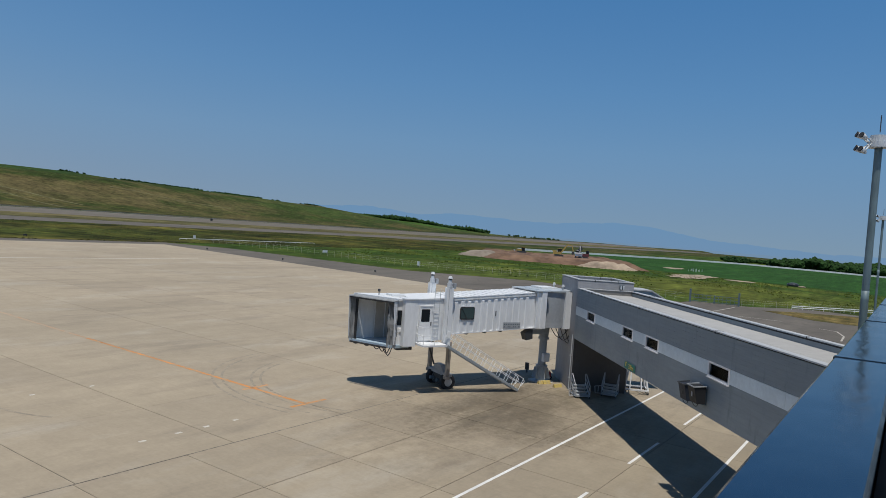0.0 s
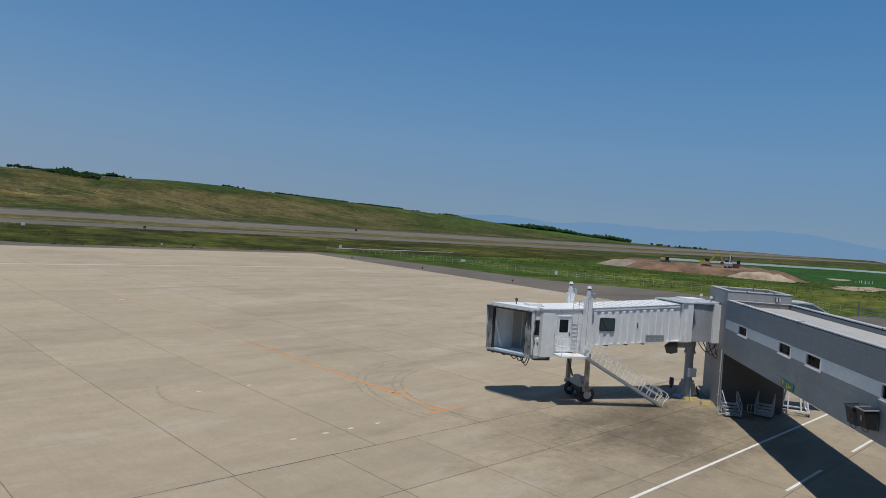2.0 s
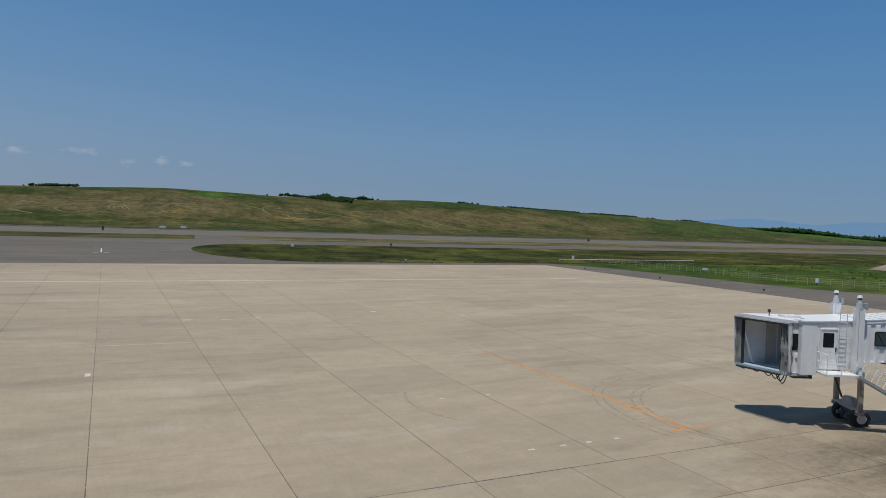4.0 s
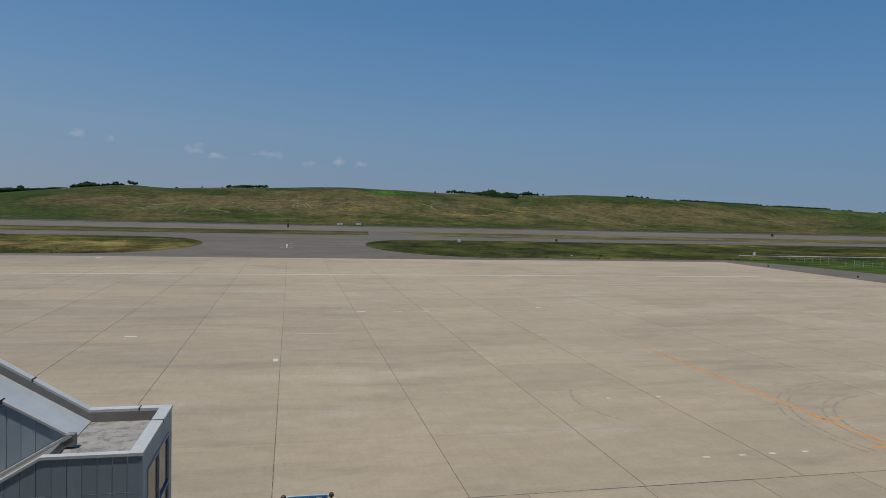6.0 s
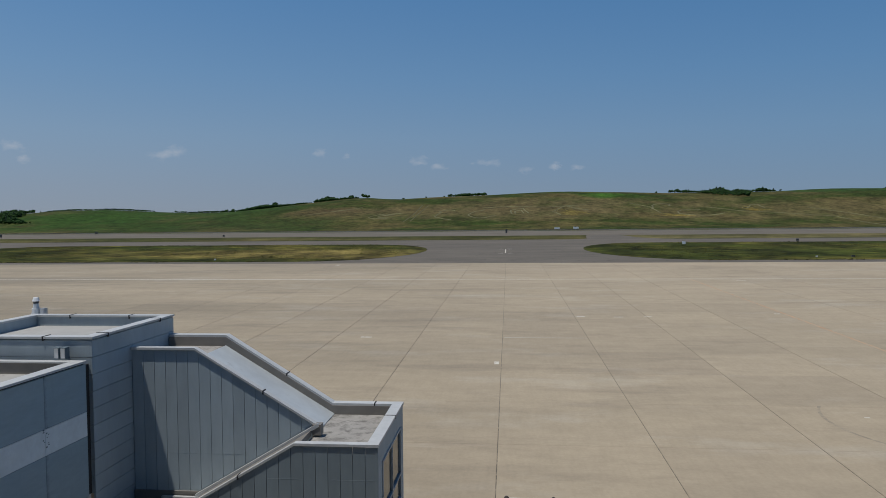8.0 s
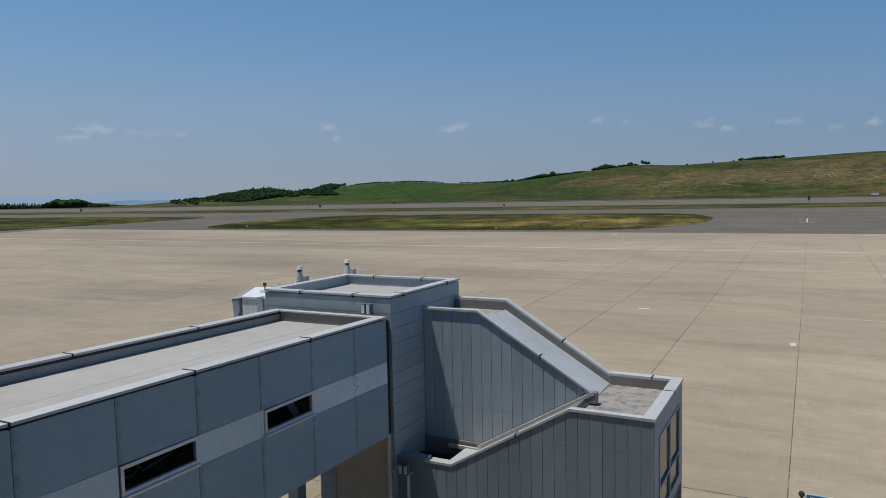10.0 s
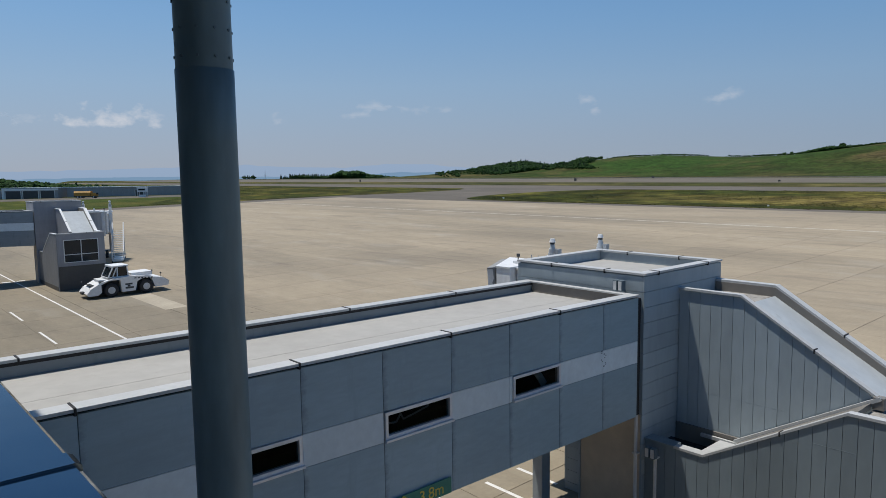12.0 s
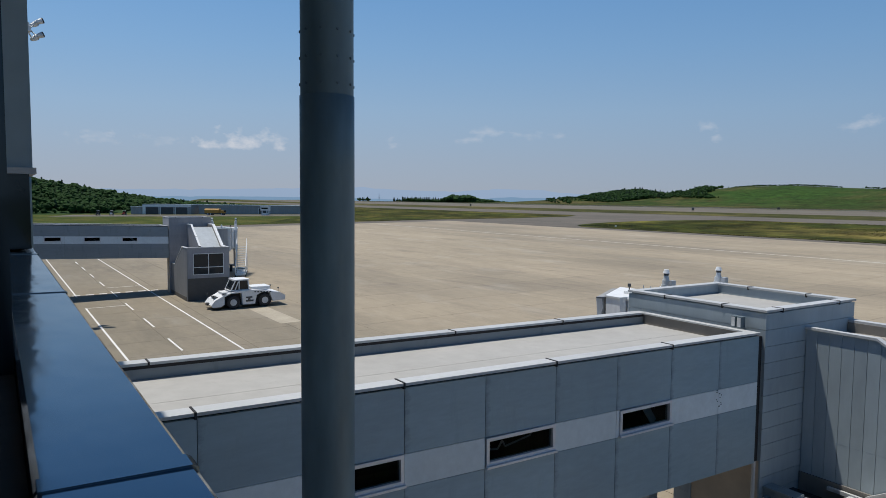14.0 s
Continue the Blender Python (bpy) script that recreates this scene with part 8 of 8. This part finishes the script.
mound("earth_mound", MC, span(-40, 33, 1.0), span(-26, 26, 1.0), mound_z, EARTH, "long mound of bare brown earth in the meadow")
mound("sand_mound", Vector((241, 91)), span(-12, 12, 0.8), span(-7, 7, 0.8), small_heap, EARTH_PALE, "small mound of pale dug sand beside the earth")

mound("gravel_mound", Vector((227.5, 133.5)), span(-12, 12, 0.8), span(-7, 7, 0.8), small_heap, GRAVEL, "small mound of grey gravel at the end of the earth")


def on_heap(a, b):
    p = MC + ML * a + MW * b
    return p.x, p.y, zg(p.x, p.y) + mound_z(a, b) - 0.1


def tracks(top, w, l):
    for s in (-1, 1):
        bm = bmesh.new()
        pts = [(-l / 2 + 0.35, 0), (l / 2 - 0.35, 0), (l / 2, 0.35), (l / 2 - 0.35, 0.8), (-l / 2 + 0.35, 0.8), (-l / 2, 0.35)]
        prism(bm, pts, "x", s * w / 2 - 0.28, s * w / 2 + 0.28)
        part("crawler", bm, DARK_STEEL, top, "dark crawler track")


def excavator(m, col, label, boom=None):
    top = thing("excavator", m, label, "excavator", "earth movers")
    tracks(top, 2.4, 3.8)
    bm = bmesh.new()
    box(bm, -1.3, 1.3, -2.2, 1.0, 0.95, 1.9)
    box(bm, -1.3, 1.3, -2.5, -1.0, 1.9, 2.3)
    part("upper_body", bm, col, top)
    boxes("cab", DARK_GLASS, top, (-1.25, -0.2, -0.6, 1.1, 1.904, 3.1))
    boxes("cab_roof", col, top, (-1.3, -0.15, -0.65, 1.15, 3.104, 3.2))
    for nm, p, q, wd in (("boom", (0.3, 0.8, 1.6), (0.3, 3.2, 4.9), 0.5), ("boom", (0.3, 3.2, 4.9), (0.3, 5.0, 4.6), 0.45), ("arm", (0.3, 5.0, 4.6), (0.3, 5.6, 2.2), 0.35)):
        bm = bmesh.new()
        bar(bm, p, q, 0.35, wd)
        part(nm, bm, boom or col, top)
    bm = bmesh.new()
    prism(bm, [(5.2, 2.3), (6.0, 2.2), (6.1, 1.4), (5.4, 1.1), (4.9, 1.7)], "x", -0.3, 0.9)
    part("bucket", bm, DARK_STEEL, top)
    return top


excavator(pose(*on_heap(8.5, -4), 0, 0, -70), WHITE, "white crawler excavator with a raised dark boom on the earth heap", DARK_STEEL)
excavator(pose(*on_heap(2, 2), 0, 0, 200), MUTED_YELLOW, "yellow crawler excavator on the earth heap")


MAROON = paint("dusty_maroon_paint", (0.13, 0.035, 0.04), 0.6)


def dump_carrier(m):
    top = thing("dump_carrier", m, "dark crawler dumper with a raised tray", "dumper", "earth movers")
    tracks(top, 2.2, 4.0)
    boxes("chassis", MAROON, top, (-1.1, 1.1, -2.2, 2.2, 0.85, 1.9))
    boxes("cab", DARK_GLASS, top, (-1.0, 0.2, 1.0, 2.2, 1.904, 3.1))
    bm = bmesh.new()
    prism(bm, [(-2.3, 1.3), (-0.4, 3.6), (-1.0, 4.9), (-2.9, 2.6)], "x", -1.2, 1.2)
    part("tray", bm, DARK_STEEL, top)
    return top


dump_carrier(pose(*on_heap(11.5, 1), 0, 0, 205))


def bulldozer(m):
    top = thing("bulldozer", m, "yellow-grey bulldozer on the far end of the heap", "bulldozer", "earth movers")
    tracks(top, 2.4, 4.0)
    boxes("hood", MUTED_YELLOW, top, (-0.55, 0.55, 0.0, 2.0, 0.85, 1.6))
    boxes("cab", DARK_GLASS, top, (-0.7, 0.7, -1.3, -0.01, 0.85, 2.3))
    boxes("cab_roof", MUTED_YELLOW, top, (-0.75, 0.75, -1.35, 0.05, 2.304, 2.4))
    bm = bmesh.new()
    prism(bm, [(2.6, 0.1), (2.75, 0.1), (2.95, 1.3), (2.8, 1.3)], "x", -1.7, 1.7)
    part("blade", bm, GALVANISED, top)
    return top


bulldozer(pose(*on_heap(-12, 8), 0, 0, 35))
def patch(name, cx, cy, rx, ry, mat, lift, label, seed, category="ground"):
    """A ragged flat patch on the ground."""
    rng = random.Random(seed)
    pts = []
    for i in range(26):
        a = 2 * math.pi * i / 26
        k = 1 + rng.uniform(-0.2, 0.2)
        pts.append((cx + rx * k * math.cos(a), cy + ry * k * math.sin(a)))
    bm = bmesh.new()
    f = bm.faces.new([bm.verts.new((x, y, zg(0, y) + lift)) for x, y in pts])
    if f.normal.z < 0:
        f.normal_flip()
    return tagged(part(name, bm, mat, None, label), category=category, kind="structure")


patch("sand_patch", 250, 63.5, 20, 6, EARTH_PALE, 0.16, "bare patch of pale sand in the meadow", 1)
patch("sand_patch", 311, 87, 9, 4, EARTH_PALE, 0.16, "bare strip of pale sand in the meadow", 2)
patch("sand_patch", 255, 49, 4, 5, EARTH_PALE, 0.16, "bare strip of pale sand in the meadow", 3)
def low_wall(pts, h, w):
    top = thing("perimeter_wall", pose(0, 0, 0), "low pale perimeter wall beyond the fields", "wall", kind="structure")
    for (x0, y0), (x1, y1) in zip(pts, pts[1:]):
        bm = bmesh.new()
        bar(bm, (x0, y0, zg(x0, y0) + h / 2), (x1, y1, zg(x1, y1) + h / 2), w, h)
        part("wall_length", bm, WHITE, top)
    return top


low_wall([(340, 180), (394, 160), (430, 147), (476, 134), (528, 101), (540, 54), (545, 29), (552, -10), (560, -140)], 1.1, 1.0)
for x, y, w, h in ((262, 33.5, 3.2, 1.6), (260, 30.5, 2.0, 0.6)):
    bm = bmesh.new()
    bmesh.ops.create_icosphere(bm, subdivisions=2, radius=1.0)
    for v in bm.verts:
        v.co = Vector((v.co.x * w * 0.5, v.co.y * w * 0.6, v.co.z * h * 0.55)) * (1 + 0.25 * noise.noise(v.co * 2))
        v.co += Vector((x, y, zg(x, y) + h * 0.35))
    tagged(part("rubble_heap", bm, DARK_STEEL if w > 3 else EARTH_PALE, None, "small dark heap of rubble in the field" if w > 3 else "small pale heap of rubble in the field"), category="rubble")
rng = random.Random(77)
for k in range(12):
    x, y = 298 + rng.uniform(-4, 8), 78 - 5 * k / 11 + rng.uniform(-0.5, 0.5)
    marker_ = boxes("field_stake", WHITE, None, (x - 0.06, x + 0.06, y - 0.06, y + 0.06, zg(x, y), zg(x, y) + rng.uniform(0.7, 1.3)))
    tagged(marker_, "thin white stake in the crop field", "stake", "field stakes")

# ---- distance: hazy mountains and small clouds ----
def far_range(name, pts, dist, low, mat, label, rough):
    """A far mountain outline from bearing and rise in degrees."""
    bm = bmesh.new()
    prev = None
    a0, a1 = pts[0][0], pts[-1][0]
    n = int(abs(a1 - a0) * 5)
    for i in range(n + 1):
        a = a0 + (a1 - a0) * i / n
        for (p, e), (q, g) in zip(pts, pts[1:]):
            if min(p, q) - 1e-6 <= a <= max(p, q) + 1e-6:
                el = e + (g - e) * (a - p) / (q - p)
        el += rough * (noise.noise((a * 0.9, 0, dist)) + 0.5 * noise.noise((a * 2.6, 3, dist)))
        r = radians(a)
        x, y = -math.sin(r) * dist, math.cos(r) * dist
        row = (bm.verts.new((x * 0.97, y * 0.97, low)), bm.verts.new((x, y, EYE + math.tan(radians(el)) * dist)))
        if prev:
            bm.faces.new((prev[0], row[0], row[1], prev[1]))
        prev = row
    ob = part(name, bm, mat, None, label, True)
    return tagged(ob, category="mountains", kind="structure")


# no air is modelled: the haze is put into these glowing colours
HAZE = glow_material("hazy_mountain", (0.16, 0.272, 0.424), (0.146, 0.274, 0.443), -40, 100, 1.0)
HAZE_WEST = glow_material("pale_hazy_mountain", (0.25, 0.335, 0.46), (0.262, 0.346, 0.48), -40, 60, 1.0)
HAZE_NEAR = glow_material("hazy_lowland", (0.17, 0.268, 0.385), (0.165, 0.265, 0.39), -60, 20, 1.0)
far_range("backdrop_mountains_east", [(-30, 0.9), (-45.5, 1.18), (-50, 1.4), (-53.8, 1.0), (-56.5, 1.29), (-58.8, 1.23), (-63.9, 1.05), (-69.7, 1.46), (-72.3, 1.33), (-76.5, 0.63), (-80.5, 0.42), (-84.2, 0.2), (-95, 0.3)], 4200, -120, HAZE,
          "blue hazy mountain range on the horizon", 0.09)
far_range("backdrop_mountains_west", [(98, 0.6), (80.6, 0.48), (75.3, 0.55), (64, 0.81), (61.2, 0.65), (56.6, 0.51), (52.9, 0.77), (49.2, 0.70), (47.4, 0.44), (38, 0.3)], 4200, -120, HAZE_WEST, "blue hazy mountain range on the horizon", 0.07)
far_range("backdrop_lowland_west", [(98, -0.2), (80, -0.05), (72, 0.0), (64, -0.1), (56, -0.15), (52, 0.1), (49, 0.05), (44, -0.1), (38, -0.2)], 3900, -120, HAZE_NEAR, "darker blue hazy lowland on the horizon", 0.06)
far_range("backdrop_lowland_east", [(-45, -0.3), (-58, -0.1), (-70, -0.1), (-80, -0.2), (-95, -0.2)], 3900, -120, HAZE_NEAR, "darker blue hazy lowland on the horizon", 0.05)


def cloud_material(name, scale, stretch, lo, hi, peak, base=0.0, gain=2.4):
    """A cloud's veil: ragged noise that thins out towards the rim of its sheet; base cuts a flat underside."""
    m = bpy.data.materials.new(name)
    m.use_nodes = True
    n, l = m.node_tree.nodes, m.node_tree.links
    n.remove(n["Principled BSDF"])
    tc = n.new("ShaderNodeTexCoord")
    nz = noise_node(n, l, position(n), scale, 9, (1, 1, stretch), 0.6)
    vm = n.new("ShaderNodeVectorMath")
    vm.operation = "DISTANCE"
    l.new(tc.outputs["Generated"], vm.inputs[0])
    vm.inputs[1].default_value = (0.5, 0.5, 0.5 - base)
    far = n.new("ShaderNodeMapRange")
    far.inputs["From Min"].default_value, far.inputs["From Max"].default_value = 0.05, 0.5
    far.inputs["To Min"].default_value, far.inputs["To Max"].default_value = -0.5, -1.3
    l.new(vm.outputs["Value"], far.inputs["Value"])
    add = n.new("ShaderNodeMath")
    add.operation = "MULTIPLY_ADD"
    l.new(nz, add.inputs[0])
    add.inputs[1].default_value = gain
    l.new(far.outputs["Result"], add.inputs[2])
    out = add.outputs[0]
    if base:
        sp = n.new("ShaderNodeSeparateXYZ")
        l.new(tc.outputs["Generated"], sp.inputs[0])
        cut = n.new("ShaderNodeMapRange")
        cut.inputs["From Min"].default_value, cut.inputs["From Max"].default_value = 0.24, 0.36
        cut.inputs["To Min"].default_value, cut.inputs["To Max"].default_value = -0.4, 0.0
        l.new(sp.outputs["Z"], cut.inputs["Value"])
        both = n.new("ShaderNodeMath")
        l.new(out, both.inputs[0])
        l.new(cut.outputs["Result"], both.inputs[1])
        out = both.outputs[0]
    a = ramp(n, l, out, ((lo, (0, 0, 0)), (hi, (peak,) * 3)))
    e, t, mx = n.new("ShaderNodeEmission"), n.new("ShaderNodeBsdfTransparent"), n.new("ShaderNodeMixShader")
    e.inputs["Color"].default_value = (0.6, 0.605, 0.64, 1)
    l.new(a, mx.inputs[0])
    l.new(t.outputs[0], mx.inputs[1])
    l.new(e.outputs[0], mx.inputs[2])
    l.new(mx.outputs[0], n["Material Output"].inputs["Surface"])
    return m


WISP = cloud_material("thin_cloud", 0.009, 1.9, 0.36, 1.0, 0.32)
PUFF = cloud_material("heaped_cloud", 0.008, 1.5, 0.1, 0.55, 0.62, 0.1, 1.9)
for az, el, w, h, veil in ((73.4, 4.45, 10.5, 2.9, PUFF), (79, 4.2, 4.0, 0.9, WISP), (61.3, 4.35, 3.0, 1.0, WISP), (53.6, 5.4, 4.6, 1.0, WISP), (50.4, 5.1, 4.0, 0.8, WISP), (48, 5.0, 2.4, 0.8, WISP), (55.5, 4.7, 3.6, 1.0, WISP),
                           (36.55, 5.6, 2.2, 1.3, WISP), (36.2, 4.75, 1.3, 0.7, WISP), (26.7, 5.45, 3.2, 1.3, WISP), (13.0, 5.4, 1.6, 1.3, WISP), (15.1, 5.55, 1.8, 0.8, WISP), (7, 4.9, 2.6, 1.2, WISP), (5.9, 4.5, 2.2, 0.7, WISP), (1.5, 4.7, 3.4, 0.8, WISP), (-1.9, 4.25, 3.0, 0.7, WISP),
                           (-3.75, 4.45, 2.0, 0.9, WISP), (-5.8, 4.3, 2.2, 0.6, WISP), (84, 4.2, 5, 1.2, WISP)):
    d = 4500
    c = Vector((-math.sin(radians(az)) * math.cos(radians(el)), math.cos(radians(az)) * math.cos(radians(el)), math.sin(radians(el)))) * d + Vector((0, 0, EYE))
    side = Vector((math.cos(radians(az)), math.sin(radians(az)), 0))
    up = Vector((0, 0, 1))
    W, Hh = d * radians(w) * 0.95, d * radians(h) * 0.75
    bm = bmesh.new()
    bm.faces.new([bm.verts.new(v) for v in (c - side * W - up * Hh, c + side * W - up * Hh, c + side * W + up * Hh, c - side * W + up * Hh)])
    tagged(part("backdrop_cloud", bm, veil, None, "small thin white cloud low in the sky"), category="cloud", kind="structure")

# ---- small airfield markers ----
def marker(x, y, w, d, h, mat, label):
    top = thing("airfield_marker", pose(x, y, zg(x, y) + 0.08), label, "marker", "airfield markers")
    bm = bmesh.new()
    box(bm, -w / 2, w / 2, -d / 2, d / 2, 0.25 * h, h)
    part("board", bm, mat, top)
    for s in (-0.35, 0.35):
        boxes("foot", DARK_STEEL, top, (s * w - 0.04, s * w + 0.04, -0.04, 0.04, -0.15, 0.25 * h))
    return top


for x, y, w, h, mat, label in ((-0.9, 352, 0.9, 2.6, DARK_STEEL, "dark runway sign board on the grass strip"), (56, 230, 1.0, 1.2, WHITE, "small white marker board in the grass"), (100, 253, 0.9, 0.9, DARK_STEEL, "small dark marker board in the grass"),
                               (78.6, 167.8, 0.7, 0.5, DARK_STEEL, "low dark light fitting at the apron edge"), (70.5, 167.5, 0.4, 0.4, WHITE, "low pale light fitting at the apron edge"), (-71.2, 164.3, 0.4, 0.4, WHITE, "low pale light fitting at the apron edge"),
                               (-141.7, 338, 1.0, 1.0, DARK_STEEL, "small dark marker board in the grass"), (-247, 400, 1.6, 1.7, DARK_STEEL, "dark runway sign board on the grass strip"), (-264, 342, 1.6, 2.0, DARK_STEEL, "dark runway sign board on the grass strip"),
                               (-458, 320, 1.8, 2.2, DARK_STEEL, "dark runway sign board on the grass strip"), (-159, 168, 0.5, 0.5, WHITE, "low pale light fitting at the apron edge"), (107.5, 140.7, 0.2, 0.36, DARK_STEEL, "low dark light fitting at the apron edge"), (108.1, 115.3, 0.2, 0.36, DARK_STEEL, "low dark light fitting at the apron edge"), (110.4, 90.7, 0.2, 0.36, DARK_STEEL, "low dark light fitting at the apron edge"),
                               (49.5, 24.6, 0.12, 0.75, DARK_STEEL, "short dark post beside the jet bridge column"), (130.5, 177, 0.7, 1.2, WHITE, "small white marker board in the grass"), (138, 100, 0.6, 1.3, WHITE, "small white cabinet by the fence"),
                               (142, 135, 1.6, 0.8, WHITE, "small white double marker by the fence"), (273, 355, 1.4, 1.8, DARK_STEEL, "dark runway sign board on the grass strip"), (30, 436, 3.2, 1.3, WHITE, "low white equipment hut at the hill foot"),
                               (41.5, 436, 3.0, 1.6, WHITE, "low white equipment hut at the hill foot")):
    marker(x, y, w, 0.3 if w < 3 else 2.0, h, mat, label)
for pts in (((123.8, 28.2), (140.5, 27.5)), ((123, 24), (124.7, 17)), ((121, 11.3), (120, 8.9)), ((120, 8.9), (114, 7.5)), ((114, 7.5), (107, 7.3))):
    (xa_, ya_), (xb_, yb_) = pts
    stripe("road_line", xa_, ya_, xb_, yb_, 0.25, LINE_FAINT, "faded white line on the asphalt road", lift=0.064)
